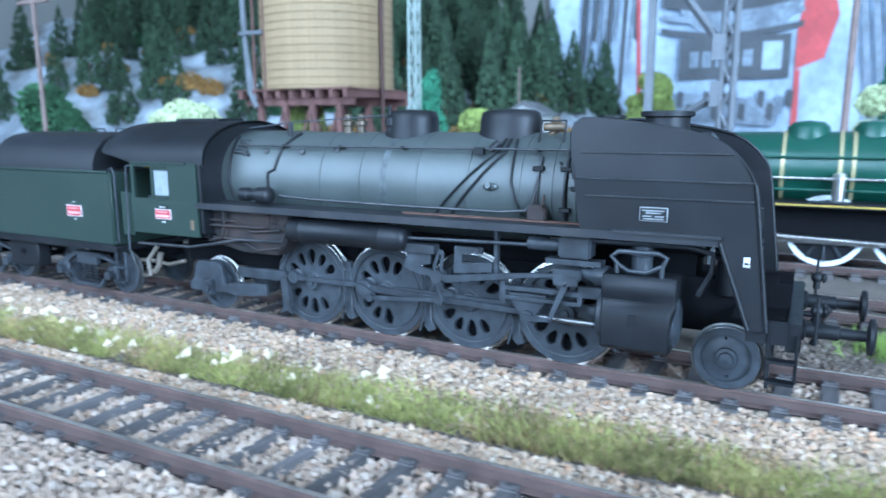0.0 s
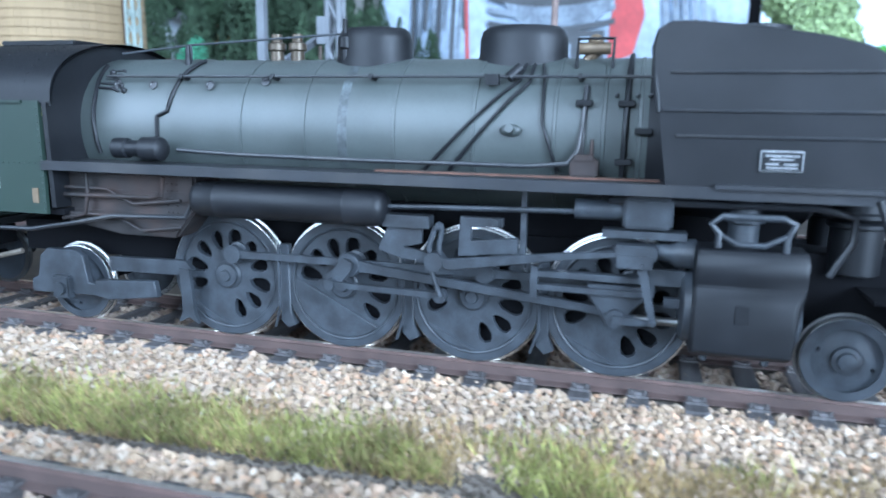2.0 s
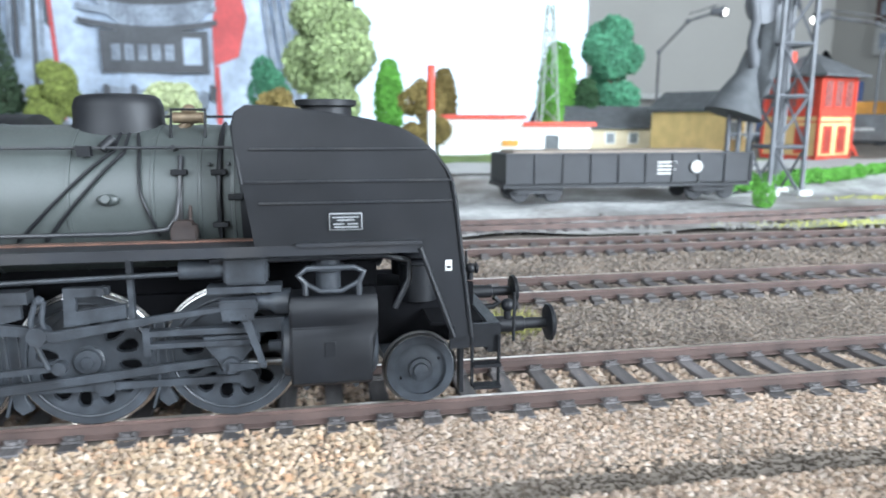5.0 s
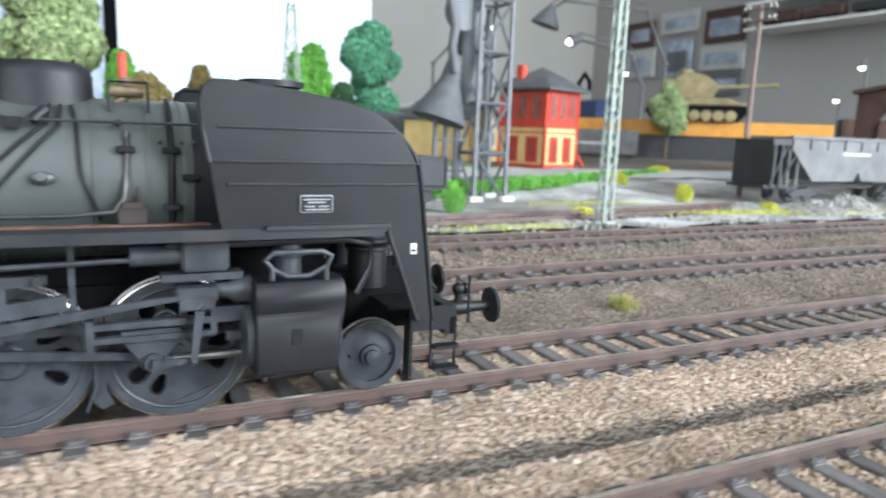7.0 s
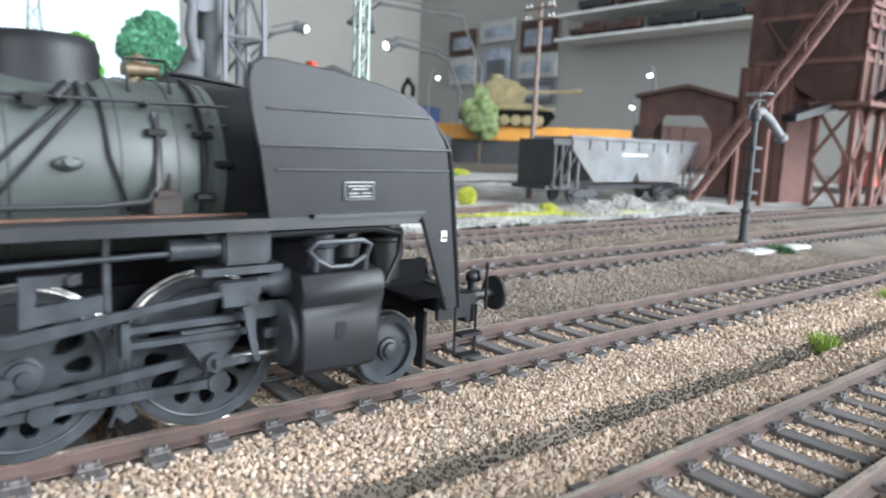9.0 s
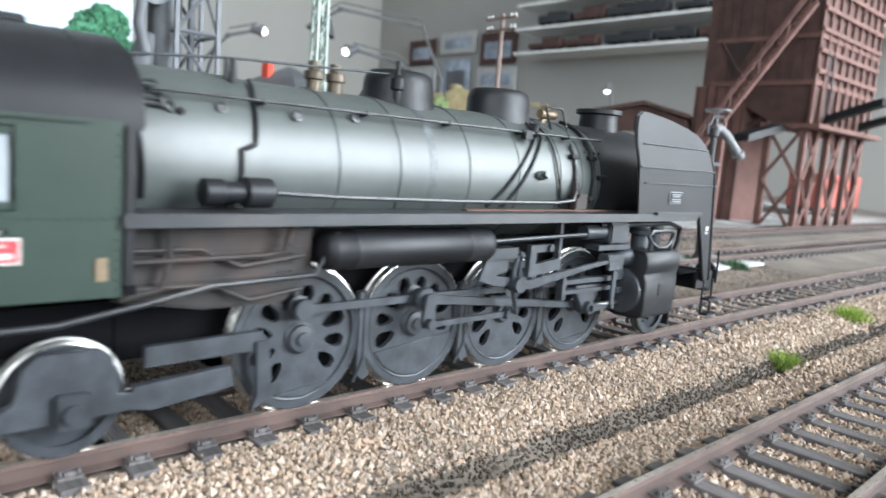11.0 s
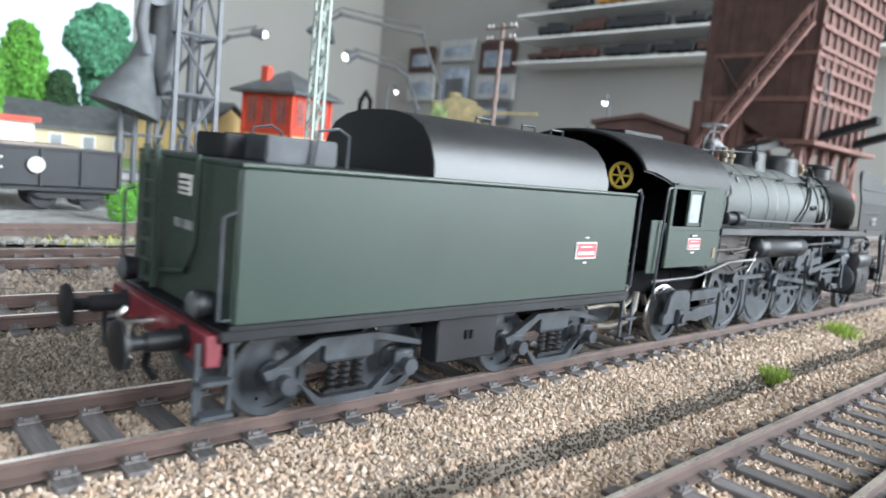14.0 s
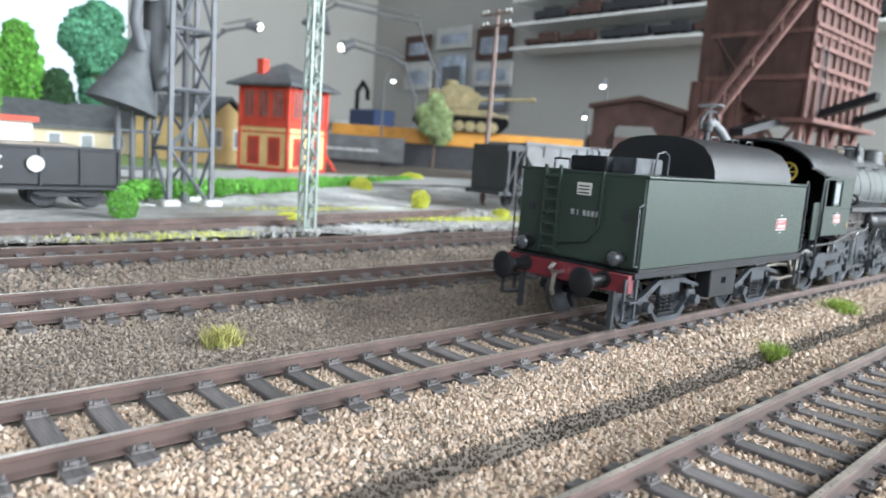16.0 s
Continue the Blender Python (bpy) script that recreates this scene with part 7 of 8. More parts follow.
# flat wagons with a sand-coloured tank
fl_ = thing("flat_wagon", at(101.0, 62.8, 0.4, 0, 0, -46), "long orange flat wagon loaded with a tank", "goods wagon", "standing wagons")
part("deck", Shape().box(-17, 17, -1.5, 1.5, 4.4, 5.0), "orange", fl_)
part("side_beam", Shape().box(-17, 17, -1.6, -1.5, 3.4, 5.4).bevel(0.05, 1), "orange", fl_)
part("trestle", Shape().box(-16.5, 16.5, -1.2, 1.2, 0.0, 3.4), "wagon_black", fl_)
tn = thing("tank_model", at(101.5, 62.8, 0.4, 0, 0, -46), "sand-yellow camouflaged toy tank with long gun", "toy tank")
part("hull", Shape().prism(((-6.0, 6.4), (-5.6, 8.2), (4.0, 8.4), (6.6, 7.0), (6.0, 5.9), (-5.4, 5.9)), "y", -2.4, 2.4).bevel(0.1, 1), "sandy", tn)
part("turret", Shape().prism(((-3.2, 8.3), (-3.0, 11.0), (-1.0, 11.8), (1.4, 11.2), (2.4, 9.8), (2.2, 8.3)), "y", -1.9, 1.9).bevel(0.2, 2), "sandy", tn)
part("gun", Shape().rod((2.0, 0, 9.9), (9.5, 0, 10.3), 0.28, 0.2, 12).rod((9.2, 0, 10.28), (9.9, 0, 10.32), 0.34, n=12), "sandy", tn)
part("cupola", Shape().lathe((-1.6, -0.5, 11.2), (-1.6, -0.5, 30), ((0, 0.95), (0.9, 0.9), (1.0, 0.7), (1.05, 0.001)), 18), "sandy", tn)
part("stowage_box", Shape().box(-4.6, -3.1, -1.7, 1.7, 9.0, 10.9).bevel(0.12, 1), "sandy", tn)
part("mantlet", Shape().rod((1.9, -0.9, 9.9), (1.9, 0.9, 9.9), 0.75, n=14), "sandy", tn)
part("track_guard", Shape().box(-6.2, 6.4, -3.0, -2.3, 7.5, 7.75).bevel(0.05, 1), "sandy", tn)
part("crawler_track", Shape().prism(((-6.0, 7.4), (6.2, 7.4), (6.6, 6.7), (5.4, 5.35), (-5.2, 5.35), (-6.4, 6.5)), "y", -2.95, -2.45), "dark", tn)
for k in range(7):
    part("road_wheel", Shape().lathe((-4.6 + 1.5 * k, -2.9, 6.1), (-4.6 + 1.5 * k, -9, 6.1), ((0, 0.72), (0.1, 0.72), (0.12, 0.4), (0.16, 0.2), (0.17, 0.001)), 16), "sandy", tn)

bx = thing("brown_box_wagon", at(117, 46.5, 0.4, 0, 0, -46), "red-brown box wagon in the yard", "goods wagon", "standing wagons")
part("body", Shape().box(-5, 5, -1.4, 1.4, 0.9, 6.2).bevel(0.05, 1), "timber", bx)
for k in range(6):
    part("rib", Shape().box(-4.6 + 1.85 * k, -4.45 + 1.85 * k, -1.5, -1.39, 1.0, 6.1), "timber", bx)
wagon_wheels(bx, (-4, -2.6, 2.6, 4))
bt = thing("blue_locomotive", at(76.5, 72, 0.4, 0, 0, -36), "dark blue diesel shunter partly hidden behind the signal box", "locomotive", "standing wagons")
M["navy"] = mat("navy_paint", (0.03, 0.05, 0.12), 0.5, vary=0.15)
part("body", Shape().box(-5, 5, -1.4, 1.4, 1.0, 4.6).bevel(0.15, 2), "navy", bt)
part("cab", Shape().box(2.2, 4.8, -1.35, 1.35, 4.6, 7.0).bevel(0.1, 1), "navy", bt)
part("cab_window", Shape().box(2.6, 4.4, -1.40, -1.36, 5.4, 6.5), "glass", bt)
wagon_wheels(bt, (-4, -2, 2, 4))

# ---- green express locomotive standing on the third track, facing away ----
gl = thing("green_locomotive", at(-0.4, 10.55, 0), "standing bright green steam locomotive with yellow lining", "steam locomotive")
gbz = 2.55
M["band_yellow"] = mat("pale_brass_band", (0.55, 0.47, 0.26), 0.3, metal=0.6, vary=0.1)
gb = part("boiler", Shape().lathe((1.0, 0, gbz), (99, 0, gbz), ((0, 0.7), (0.06, 0.95), (3.0, 0.95), (3.05, 0.98), (12.6, 1.02)), 36), "engine_green", gl, "glossy green boiler")
for x in (4.05, 5.6, 7.2, 8.55, 8.85, 10.3, 11.8):
    part("boiler_band", Shape().lathe((x, 0, gbz), (99, 0, gbz), ((0, 0.99), (0.01, 1.03), (0.09, 1.03), (0.10, 0.99)), 36), "band_yellow", gb)
for x, w in ((7.8, 0.55), (9.35, 0.5)):
    part("dome", Shape().lathe((x, 0, 3.3), (x, 0, 99), ((0, w * 1.15), (0.16, w), (0.36, w * 0.95), (0.50, w * 0.7), (0.55, 0.001)), 24), "engine_green", gl)
part("chimney", Shape().lathe((2.4, 0, 3.3), (2.4, 0, 9), ((0, 0.42), (0.2, 0.34), (0.6, 0.34), (0.64, 0.42), (0.72, 0.42), (0.72, 0.3)), 22), "black", gl)
part("running_board", Shape().box(0.4, 13.2, -1.45, 1.45, 1.62, 1.75), "black", gl)
part("lining", Shape().box(0.4, 13.2, -1.475, -1.455, 1.66, 1.70), "yellow", gl)
for z in (2.05, 2.35, 2.9):
    part("side_pipe", Shape().rod((3.0, -1.02 - 0.1 * (z < 2.5), z), (12.8, -1.02 - 0.1 * (z < 2.5), z), 0.035, n=8), "engine_green" if z != 2.35 else "steel", gl)
part("feed_pump", Shape().box(6.2, 7.0, -1.4, -1.05, 1.75, 2.5).bevel(0.06).rod((8.6, -1.2, 1.8), (8.6, -1.2, 2.5), 0.16), "steel", gl)
gc = part("cab", Shape().box(13.6, 16.0, -1.42, 1.42, 1.3, 3.05).bevel(0.03), "engine_green", gl, "green cab with yellow lining")
part("cab_roof", Shape().prism([(1.55 * math.cos(math.pi * k / 14), 3.05 + 0.75 * math.sin(math.pi * k / 14)) for k in range(15)], "x", 13.3, 16.6), "black", gl)
part("cab_window", Shape().box(14.2, 14.9, -1.44, -1.425, 2.35, 2.95), "glass", gc)
for x0, x1, z0, z1 in ((13.7, 15.9, 1.38, 1.42), (13.7, 13.74, 1.38, 2.98), (15.86, 15.9, 1.38, 2.98), (13.7, 15.9, 2.94, 2.98)):
    part("lining", Shape().box(x0, x1, -1.44, -1.424, z0, z1), "yellow", gc)
part("number_plate", Shape().lathe((14.65, -1.42, 2.05), (14.65, -9, 2.05), ((0, 0.30), (0.03, 0.30), (0.04, 0.001)), 20), "brick_red", gc)
part("number_bar", Shape().box(14.45, 14.85, -1.475, -1.462, 2.02, 2.09), "cream", gc)
gt = part("tender_tank", Shape().box(17.0, 24.7, -1.4, 1.4, 1.45, 3.15).bevel(0.04), "engine_green", gl, "green tender with yellow lining")
for z in (1.55, 3.05):
    part("lining", Shape().box(17.1, 24.6, -1.43, -1.405, z - 0.025, z + 0.025), "yellow", gt)
for x in (17.1, 24.56):
    part("lining", Shape().box(x, x + 0.04, -1.43, -1.405, 1.55, 3.05), "yellow", gt)
part("tender_coal", Shape().box(17.2, 22.5, -1.1, 1.1, 3.15, 3.42).bevel(0.12, 2), "black", gl)
part("tender_rail", Shape().rod((18.5, -1.0, 3.75), (24.0, -1.0, 3.75), 0.04, n=6), "black", gl)
part("tender_frame", Shape().box(16.8, 24.9, -1.2, 1.2, 1.1, 1.45), "black", gl)
part("frame", Shape().box(1.0, 16.5, -0.9, 0.9, 0.7, 1.62), "dark", gl)
for sgn in (-1, 1):
    bf = part("buffer", Shape().rod((24.9, sgn * 0.88, 1.05), (25.4, sgn * 0.88, 1.05), 0.1, n=12).rod((25.35, sgn * 0.88, 1.05), (25.42, sgn * 0.88, 1.05), 0.25, n=16), "black", gl)
M["whitetyre"] = mat("white_wheel_rim", (0.72, 0.76, 0.80), 0.4, vary=0.08)
for x, rr in ((2.6, 0.5), (4.4, 0.5), (6.4, 0.95), (8.4, 0.95), (10.4, 0.95), (12.9, 0.6), (18.3, 0.6), (20.2, 0.6), (21.8, 0.6), (23.4, 0.6)):
    wl = part("wheel", Shape().lathe((x, -0.72, rr), (x, -9, rr), ((0, rr - 0.12), (0.03, rr - 0.12), (0.05, 0.12), (0.1, 0.1), (0.1, 0.001)), 30), "black", gl)
    part("white_rim", Shape().rings([[(x + q * math.cos(2 * math.pi * k / 36), yy, rr + q * math.sin(2 * math.pi * k / 36)) for k in range(36)] for yy, q in ((-0.70, rr), (-0.80, rr), (-0.80, rr - 0.12), (-0.70, rr - 0.12))], caps=False), "whitetyre", wl)
    for k in range(12 if rr > 0.9 else 9):
        a = 2 * math.pi * k / (12 if rr > 0.9 else 9)
        part("spoke", Shape().rod((x + 0.1 * math.cos(a), -0.79, rr + 0.1 * math.sin(a)), (x + (rr - 0.1) * math.cos(a), -0.79, rr + (rr - 0.1) * math.sin(a)), 0.035, n=5), "grey", wl)
part("coupling_rod", Shape().box(6.2, 10.6, -1.0, -0.93, 0.62, 0.76).rod((10.4, -1.05, 0.7), (4.6, -1.05, 0.85), 0.07), "steel", gl)
part("cylinder", Shape().rod((3.0, -1.15, 0.9), (4.5, -1.15, 0.9), 0.42, n=20), "engine_green", gl)
# ---- big timber coaling station ----
cs = thing("timber_coaling_station", at(84.7, 11.7, -0.55), "tall red-brown timber coaling station with stairs and chutes", "coaling station")
CW, CD = 11.5, 7.0                                # along the track, and across it; the near corner is the origin


def cbox(name, x0, x1, y0, y1, z0, z1, m="timber", parent=None):
    return part(name, Shape().box(x0, x1, y0, y1, z0, z1), m, parent or cs)


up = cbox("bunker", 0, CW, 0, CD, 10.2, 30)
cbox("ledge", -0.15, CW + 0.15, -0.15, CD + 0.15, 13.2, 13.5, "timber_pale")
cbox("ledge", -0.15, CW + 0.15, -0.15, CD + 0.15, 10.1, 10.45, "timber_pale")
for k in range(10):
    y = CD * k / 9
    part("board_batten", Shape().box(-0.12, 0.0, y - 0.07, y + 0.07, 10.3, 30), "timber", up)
# flat dark triangle that paints the shade of a recess on the wall
part("recess", Shape().prism(((4.2, 13.3), (6.6, 13.3), (5.6, 10.6)), "x", -0.135, -0.122), mat("recess_shade_timber", (0.026, 0.015, 0.013), 0.9, vary=0.3), up)
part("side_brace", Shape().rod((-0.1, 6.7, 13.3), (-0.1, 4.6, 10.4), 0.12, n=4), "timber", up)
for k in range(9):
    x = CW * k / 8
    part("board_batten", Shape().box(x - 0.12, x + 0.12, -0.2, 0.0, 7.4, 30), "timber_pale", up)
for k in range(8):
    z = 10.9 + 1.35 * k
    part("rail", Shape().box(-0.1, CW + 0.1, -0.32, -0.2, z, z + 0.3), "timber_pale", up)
# sloping hopper under the bunker
part("hopper", Shape().rings([[(0, 0, 10.2), (CW, 0, 10.2), (CW, CD, 10.2), (0, CD, 10.2)], [(0.6, 0.1, 7.4), (CW - 0.6, 0.1, 7.4), (CW - 0.6, 2.4, 7.4), (0.6, 2.4, 7.4)]]), "timber", cs)
cbox("elevator_shaft", 0.0, 4.0, CD + 0.01, CD + 0.9, 10.2, 30)
# legs with cross bracing on the track side
for x in (0.2, 2.2, 4.4, 6.6, 8.8, CW - 0.2):
    cbox("leg", x - 0.2, x + 0.2, 0.0, 0.4, -0.4, 7.4, "timber_pale")
cbox("leg", 0.0, 0.4, 2.4, 2.8, -0.4, 7.4, "timber_pale")
# paler timber here puts the light on the south face into the colour
cbox("elevator_base", 0.0, 4.3, 4.5, CD + 1.4, -0.4, 10.15, "timber_pale")
for k in range(6):
    cbox("base_batten", -0.1, 0.0, 4.5 + 0.72 * k, 4.62 + 0.72 * k, -0.4, 10.1, "timber")
for z in (0.0, 3.6):
    for x in (0.2, 4.4, 8.8):
        part("brace", Shape().rod((x, -0.05, z + 0.1), (x + 2.2, -0.05, z + 3.6), 0.13, n=4), "timber_pale", cs)
        part("brace", Shape().rod((x + 2.2, -0.05, z + 0.1), (x, -0.05, z + 3.6), 0.13, n=4), "timber_pale", cs)
    part("brace", Shape().rod((0, 0.2, z + 0.1), (0, 2.6, z + 3.6), 0.13, n=4), "timber_pale", cs)
    part("brace", Shape().rod((0, 2.6, z + 0.1), (0, 0.2, z + 3.6), 0.13, n=4), "timber_pale", cs)
cbox("platform", -0.6, CW + 0.6, -1.0, 2.9, 7.2, 7.5, "timber_pale")
# sloping timbers that show daylight between them
for k in range(4):
    part("sloping_beam", Shape().rod((0.3 + 0.5 * k, CD - 0.3, 5.4 + 0.9 * k), (0.6 + 0.5 * k, 2.2, 7.6 + 0.9 * k), 0.22, n=4), "timber", cs)
for k, (x, y) in enumerate(((2.2, -0.4), (8.4, -0.6))):
    part("chute_trough", Shape().rings([[(x + a, y, 7.7 + b) for a, b in ((-0.5, 0), (0.5, 0), (0.5, 0.5), (-0.5, 0.5))], [(x + a, y - 3.4, 8.9 + b) for a, b in ((-0.5, 0), (0.5, 0), (0.5, 0.5), (-0.5, 0.5))]]), "black", cs, "raised black loading chute")
part("chute_trough", Shape().rings([[(-0.3, 1.6 + a, 7.0 + b) for a, b in ((-0.5, 0), (0.5, 0), (0.5, 0.5), (-0.5, 0.5))], [(-3.2, 2.9 + a, 6.0 + b) for a, b in ((-0.5, 0), (0.5, 0), (0.5, 0.5), (-0.5, 0.5))]]), "black", cs)
for y in (0.5, 1.4):
    part("chain", Shape().rod((0.6 + y, -0.6, 8.0), (0.6 + y, -0.4, 12.5), 0.05, n=5), "steelwork", cs)
# stairs up the end wall
P0_, P1_ = Vector((-8.0, 6.8, 0.2)), Vector((-0.75, 0.4, 15.2))
for side in (-0.45, 0.45):
    off = Vector((0.7, 0.7, 0)) * side
    part("stair_string", Shape().rod(P0_ + off, P1_ + off, 0.2, n=4), "timber_pale", cs)
    part("stair_handrail", Shape().rod(P0_ + off + Vector((0, 0, 1.3)), P1_ + off + Vector((0, 0, 1.3)), 0.07, n=4), "timber_pale", cs)
for k in range(34):
    c = P0_.lerp(P1_, (k + 0.5) / 34)
    part("stair_tread", Shape().rod(c - Vector((0.32, 0.32, -0.1)), c + Vector((0.32, 0.32, 0.1)), 0.13, n=4), "timber_pale", cs)
for k in range(7):
    c = P0_.lerp(P1_, k / 6)
    for side in (-0.45, 0.45):
        off = Vector((0.7, 0.7, 0)) * side
        part("baluster", Shape().rod(c + off, c + off + Vector((0, 0, 1.35)), 0.06, n=4), "timber_pale", cs)
part("stair_support", Shape().box(-4.4, -4.1, 3.6, 3.9, -0.3, 7.5), "timber_pale", cs)
part("stair_support", Shape().box(-5.6, -5.3, 5.0, 5.3, -0.3, 4.6), "timber_pale", cs)

# ---- unloading shed behind ----
shd = thing("unloading_shed", at(83.8, 20.3, 0.0, 0, 0, 20), "red-brown timber unloading shed with an arched opening", "shed")
arch = ((0, 0), (0, 7.2), (3.0, 8.0), (6.4, 7.4), (6.4, 0), (5.4, 0), (5.4, 4.8), (4.6, 6.0), (1.9, 6.0), (1.0, 4.8), (1.0, 0))
part("front_frame", Shape().prism(arch, "x", 0, 0.3), "timber", shd)
part("side_wall", Shape().box(0.0, 6.6, -0.2, 0.0, 0, 7.2), "timber", shd)
part("rear_wall", Shape().box(0.0, 6.6, 6.4, 6.6, 0, 7.3), "timber", shd)
part("roof", Shape().prism(((-0.5, 7.1), (3.0, 8.05), (6.9, 7.3), (6.9, 7.6), (3.0, 8.35), (-0.5, 7.4)), "x", -0.5, 7.0), "timber", shd)
for k in range(5):
    part("batten", Shape().box(0.3 + 1.35 * k, 0.5 + 1.35 * k, -0.3, -0.19, 0, 7.1), "timber", shd)
rs = thing("red_wagon", at(112, 19.5, -0.2), "faded red wagon glimpsed behind the coaling station", "goods wagon", "standing wagons")
part("body", Shape().box(-6, 6, -1.4, 1.4, 0.9, 4.2).bevel(0.05, 1), mat("faded_red_wagon_paint", (0.36, 0.085, 0.065), 0.7, vary=0.2, scale=1, fine=8), rs)
part("sill", Shape().box(-6.1, 6.1, -1.2, 1.2, 0.5, 0.9), "wagon_black", rs)
wagon_wheels(rs, (-4, -2, 2, 4))
gw = thing("grey_van", at(122, 9.0, -0.2), "pale grey van at the end of the yard", "goods wagon", "standing wagons")
part("body", Shape().box(-6, 6, -1.4, 1.4, 0.9, 3.6).bevel(0.05, 1), "concrete", gw)
part("door", Shape().box(-1, 1, -1.46, -1.4, 1.0, 3.4), "white", gw)
wagon_wheels(gw, (-4, -2, 2, 4))
pk = thing("point_post", at(75.2, 18.5, -0.3), "small dark base post at the foot of the stairs", "post")
part("post", Shape().box(-0.3, 0.3, -0.3, 0.3, 0, 0.5), "slate", pk)

# ---- water crane between the tracks ----
wc = thing("water_crane", at(58.6, 4.85, -0.25), "dark grey cast water crane with swung spout", "water crane")
part("base_slab", Shape().box(-0.9, 3.4, -1.0, 1.2, -0.35, 0.05).bevel(0.04), "concrete", wc)
part("column", Shape().lathe((0, 0, 0), (0, 0, 9), ((0, 0.26), (0.25, 0.24), (0.3, 0.16), (1.3, 0.14), (1.35, 0.19), (1.45, 0.19), (1.5, 0.12), (4.6, 0.11), (4.65, 0.18), (4.9, 0.18), (4.95, 0.08)), 18), "wagon_black", wc)
part("spout", Shape().pipe(((0, 0, 4.85), (0.35, 0, 4.95), (0.8, -0.1, 4.7), (1.5, -0.25, 4.1)), 0.17, 12), "wagon_grey", wc, "pale grey tubular spout")
part("spout_rim", Shape().rod((1.45, -0.24, 4.13), (1.6, -0.27, 4.0), 0.22, n=14), "wagon_grey", wc)
part("crank", Shape().pipe(((-0.4, 0, 5.0), (-0.2, 0, 5.3), (0.5, 0, 5.35), (0.7, 0, 5.1)), 0.05).rod((-0.5, 0, 4.7), (-0.5, 0, 5.1), 0.05), "wagon_black", wc)
for z in (2.0, 2.8, 3.6):
    part("clip", Shape().box(-0.3, 0.3, -0.22, 0.22, z, z + 0.12), "wagon_black", wc)
part("hand_wheel", Shape().pipe([(0.1 + 0.42 * math.cos(k * math.pi / 8), 0.42 * math.sin(k * math.pi / 8), 5.55) for k in range(17)], 0.05, 6).rod((0.1, 0, 5.0), (0.1, 0, 5.55), 0.05, n=6).rod((-0.3, 0, 5.55), (0.5, 0, 5.55), 0.03, n=5), "wagon_grey", wc)

# ---- right wall: shelves with locomotives, pictures; work lamps on the far side ----
for k, z in enumerate((25.0, 29.8, 34.6, 39.6)):
    sf = thing("wall_shelf", at(148.5, 50, z), "long white wall shelf carrying model trains", "shelf", "wall shelves")
    part("board", Shape().box(-4.5, 3.4, -47, 44.5, -0.22, 0.22), "white", sf)
    rr = random.Random(40 + k)
    y = 41.0 - 2 * k
    while y > -40:
        ln = rr.uniform(5, 13)
        col = rr.choice(("wagon_black", "wagon_black", "wagon_black", "wagon_black", "wagon_black", "timber"))
        if k == 0 and y > 30:
            col = "timber"
        if k == 2 and 8 < y < 30:
            col = "orange"
        md = thing("shelf_locomotive", at(145.2, 50 + y - ln / 2, z + 0.22), "small model locomotive standing on the wall shelf", "model train", "shelf trains")
        part("body", Shape().box(-0.9, 0.9, -ln / 2, ln / 2, 0.55, 1.6 + rr.random() * 0.5).bevel(0.2, 1), col, md)
        part("superstructure", Shape().box(-0.7, 0.7, -ln / 2 + rr.random() * 2, ln / 2 - 1.5 - rr.random() * 2, 1.6, 2.3 + rr.random() * 0.5).bevel(0.15, 1), col, md)
        for q in (-0.35, -0.15, 0.15, 0.35):
            part("wheel", Shape().rod((-0.8, ln * q, 0.45), (0.8, ln * q, 0.45), 0.45, n=12), "dark", md)
        y -= ln + rr.uniform(0.3, 2.2)
M["paper"] = mat("pale_poster_paper", (0.42, 0.42, 0.41), 0.8, vary=0.2, scale=0.15, fine=1.5)
for y0, y1, z0, z1, m1, nm in ((128, 137.5, 25.5, 31.5, "timber", "dark brown framed picture"), (113.5, 125.5, 27.5, 32.5, "paper", "pale printed poster with heading bars"), (100.5, 111.5, 24.5, 31.5, "timber", "brown framed picture"),
                           (127, 137, 18.0, 24.8, "paper", "pale printed poster"), (115, 124, 17.5, 26.0, "printgrey", "grey photo poster"), (100, 112, 18.5, 23.8, "paper", "pale printed sheet"), (100, 111, 13.0, 18.0, "printblack", "dark printed sheet")):
    pc = thing("wall_picture", at(151.2, 0, 0), nm + " on the wall", "picture", "wall pictures")
    part("sheet", Shape().box(-0.3, 0.5, y0, y1, z0, z1).bevel(0.08, 1), m1, pc)
    part("printed_area", Shape().box(-0.36, -0.31, y0 + 1.2, y1 - 1.5, z0 + 1.2, z0 + (z1 - z0) * 0.7), "printgrey" if m1 != "printgrey" else "printblack", pc)


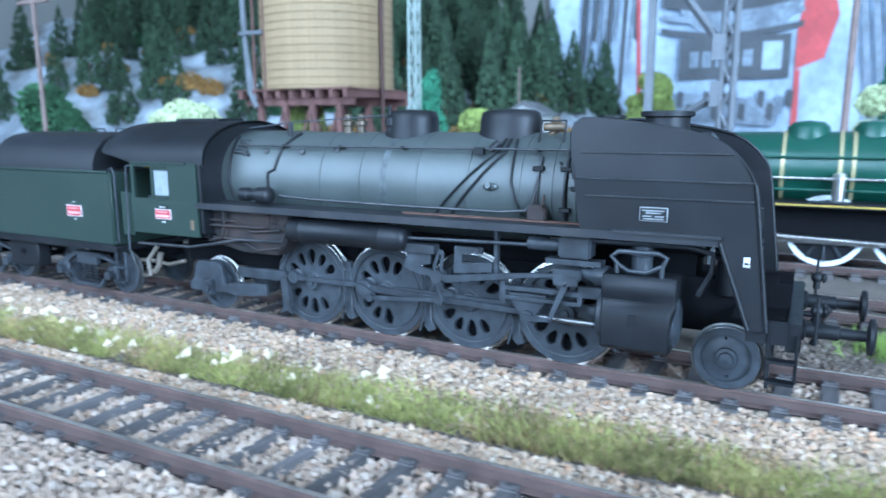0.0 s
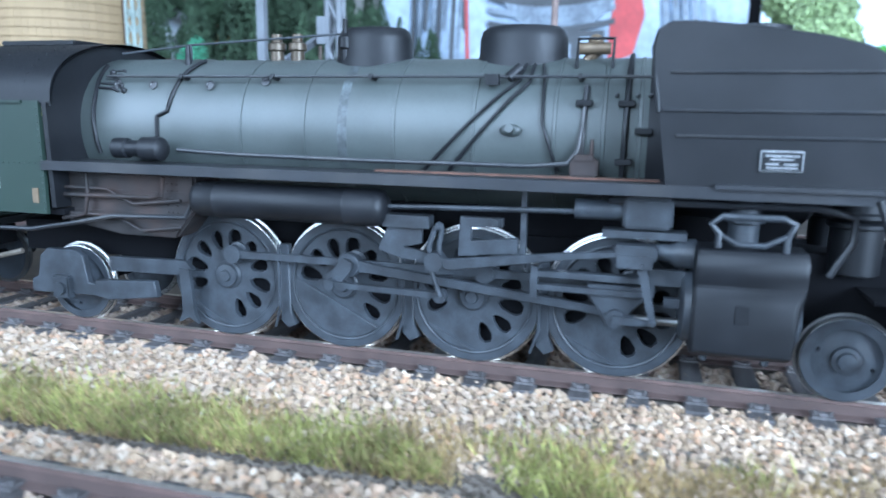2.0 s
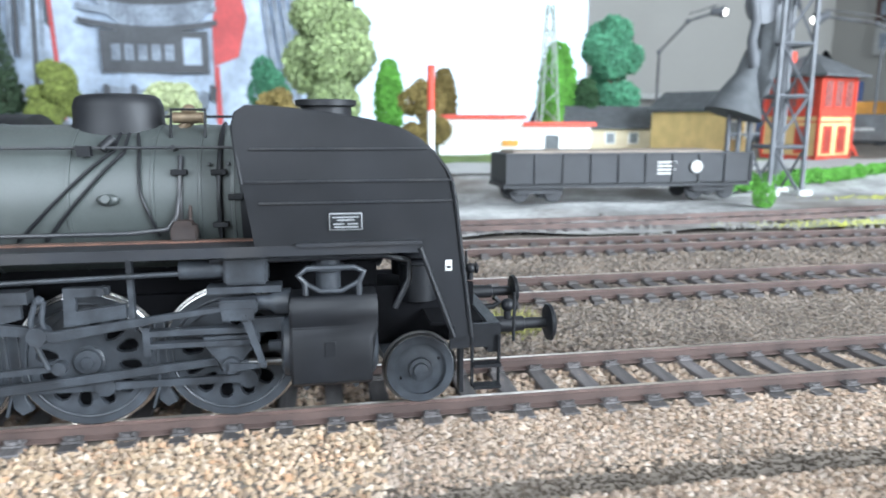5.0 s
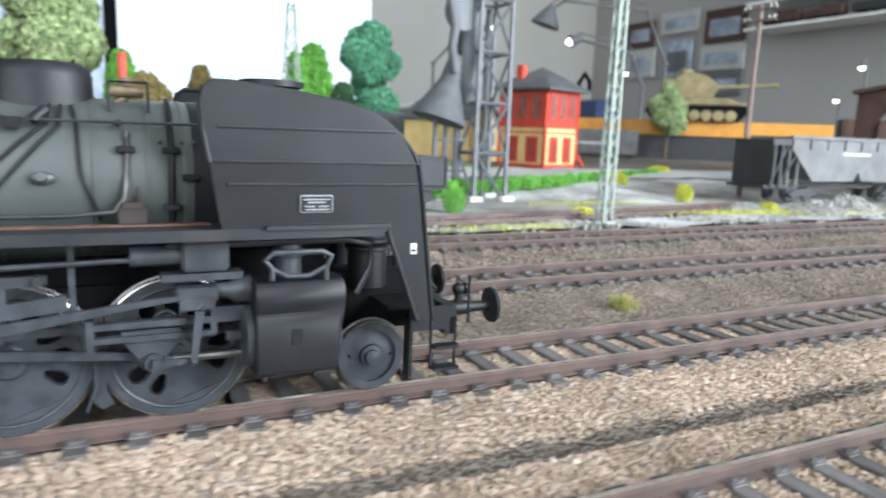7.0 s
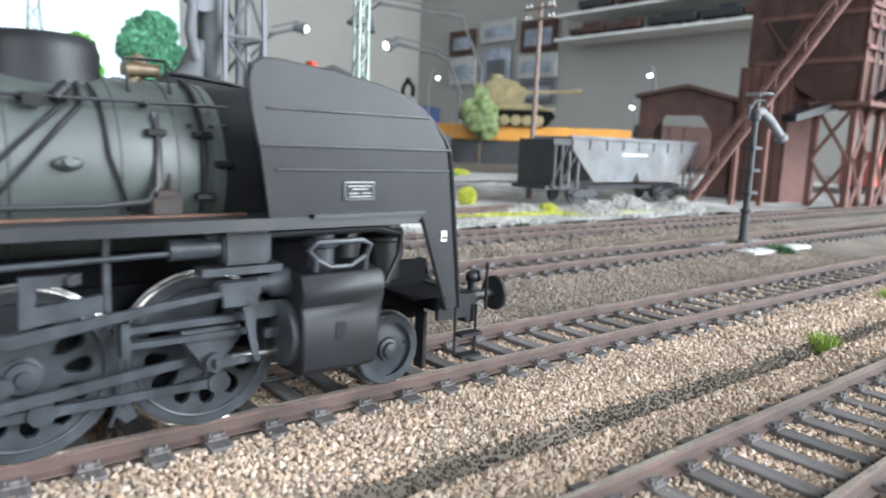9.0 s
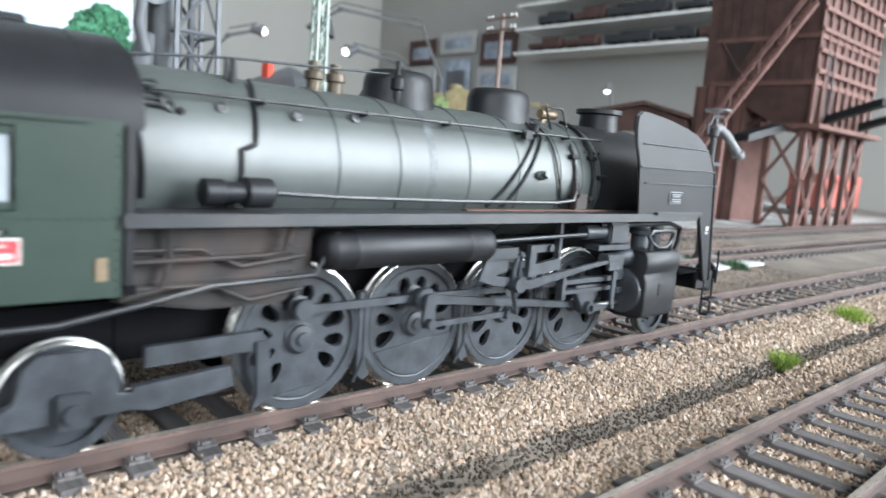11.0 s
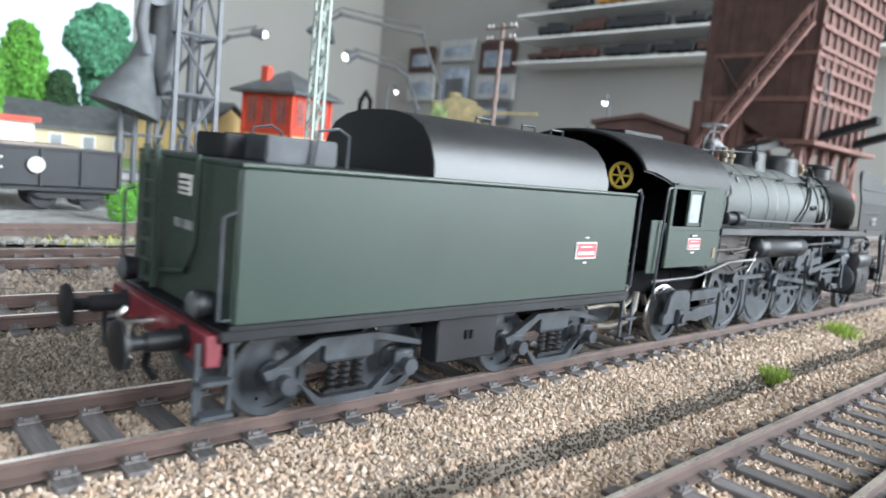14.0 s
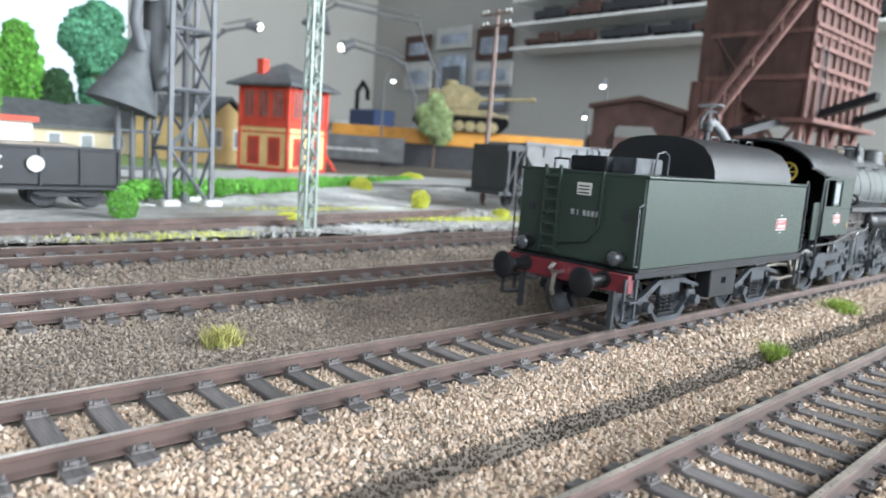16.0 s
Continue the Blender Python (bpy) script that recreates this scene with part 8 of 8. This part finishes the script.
def desk_lamp(points, lamp_dir, cone, label):
    """An articulated lamp: its arm runs from the foot through the joints to the head, which opens along lamp_dir."""
    ob = thing("work_lamp", at(*points[0]), label, "lamp", "work lamps")
    local = [Vector(p) - Vector(points[0]) for p in points]
    part("arm", Shape().pipe([tuple(p) for p in local], 0.26, 8), "wagon_grey", ob)
    if len(local) > 3:
        part("parallel_bar", Shape().pipe([tuple(p + Vector((0, 0, 1.1))) for p in local[2:]], 0.14, 6), "wagon_grey", ob)
    for p in local[1:-1]:
        part("joint", Shape().ball(tuple(p), 0.5, sub=1), "steelwork", ob)
    h_ = local[-1]
    d_ = Vector(lamp_dir).normalized()
    part("head", Shape().lathe(tuple(h_ - d_ * 1.0), tuple(h_ + d_ * 9), ((0, 0.45), (0.5, 0.7), (0.5 + cone * 0.5, cone * 0.62), (1.0 + cone, cone), (1.05 + cone, cone * 0.9)), 22), "steelwork", ob)
    if cone < 2:
        part("bulb", Shape().ball(tuple(h_ + d_ * (0.2 + cone)), 0.36 * cone + 0.2), "bulb", ob)


desk_lamp(((83, 108, 0.5), (83, 108, 15.0), (86.4, 104.8, 19.9), (90.3, 102.6, 21.2)), (0.9, -0.45, -0.05), 1.0, "grey gooseneck work lamp with a small lit head")
desk_lamp(((114, 88, 0.5), (114, 88, 12.0), (112.2, 89.2, 17.2), (110.5, 90.4, 18.3), (104.4, 94.8, 19.8)), (-0.8, 0.3, -0.35), 1.2, "grey articulated work lamp with a lit bulb")
desk_lamp(((117, 86, 0.5), (117, 86, 16.0), (113.0, 87.2, 24.4), (101.6, 95.2, 26.0), (99.9, 97.0, 24.4)), (-0.25, 0.15, -0.95), 2.6, "grey articulated work lamp with a wide dark shade")
sv = thing("grey_ledge", at(84, 148, 8), "pale ledge along the far wall", "ledge", kind="structure")
part("ledge", Shape().box(4, 66, -2, 2.5, 0, 1.2), "concrete", sv)
clk = thing("dark_cabinet", at(133, 126, 0.3), "dark blue tool rack below the pictures", "rack")
part("rack", Shape().box(-3, 3, -5, 5, 0, 11).bevel(0.3, 1), "navy", clk)
part("hook", Shape().pipe(((-3, 2, 11), (-3, 2, 15), (-3, 0, 17), (-3, -2, 15), (-3, -2, 13)), 0.5), "dark", clk)


# ---- movement ----
def motions():
    times = [k / 15 for k in range(241)]
    for body in (loco, tender):
        walk(body, [(t, at(travel(t), 0, 0)) for t in times])
    for wheel, x, r, quarter in WHEELS:
        rows = []
        for t in times:
            turn = -crank(t) if r > 0.8 else (travel(t) / r)
            if quarter:
                turn += math.pi / 2
            rows.append((t, at(x, 0, r, 0, math.degrees(turn), 0)))
        walk(wheel, rows)
    for rod, kind, sgn in RODS:
        rows = []
        for t in times:
            a = crank(t) - (math.pi / 2 if sgn == 1 else 0)
            cx, cz = 0.355 * math.cos(a), 0.355 * math.sin(a)
            xh = 1.677 + cx + math.sqrt(3.21 ** 2 - cz ** 2)
            if kind == "side":
                m = at(cx, 0, 0.825 + cz)
            elif kind == "main":
                m = at(1.677 + cx, 0, 0.825 + cz, 0, math.degrees(math.asin(cz / 3.21)), 0)
            elif kind == "cross":
                m = at(xh, 0, 0.825)
            elif kind == "ecc":
                b = a + radians(37)
                ex, ez = 1.677 + 0.10 * math.cos(b), 0.825 + 0.10 * math.sin(b)
                m = at(ex, 0, ez, 0, -math.degrees(math.atan2(0.90 - ez, 3.08 - 1.677)), 0)
            else:
                m = at(5.25 + 0.05 * math.cos(a), 0, 1.45, 0, -math.degrees(math.atan2(xh + 0.40 - 5.25, 0.75)), 0)
            rows.append((t, m))
        walk(rod, rows)


motions()
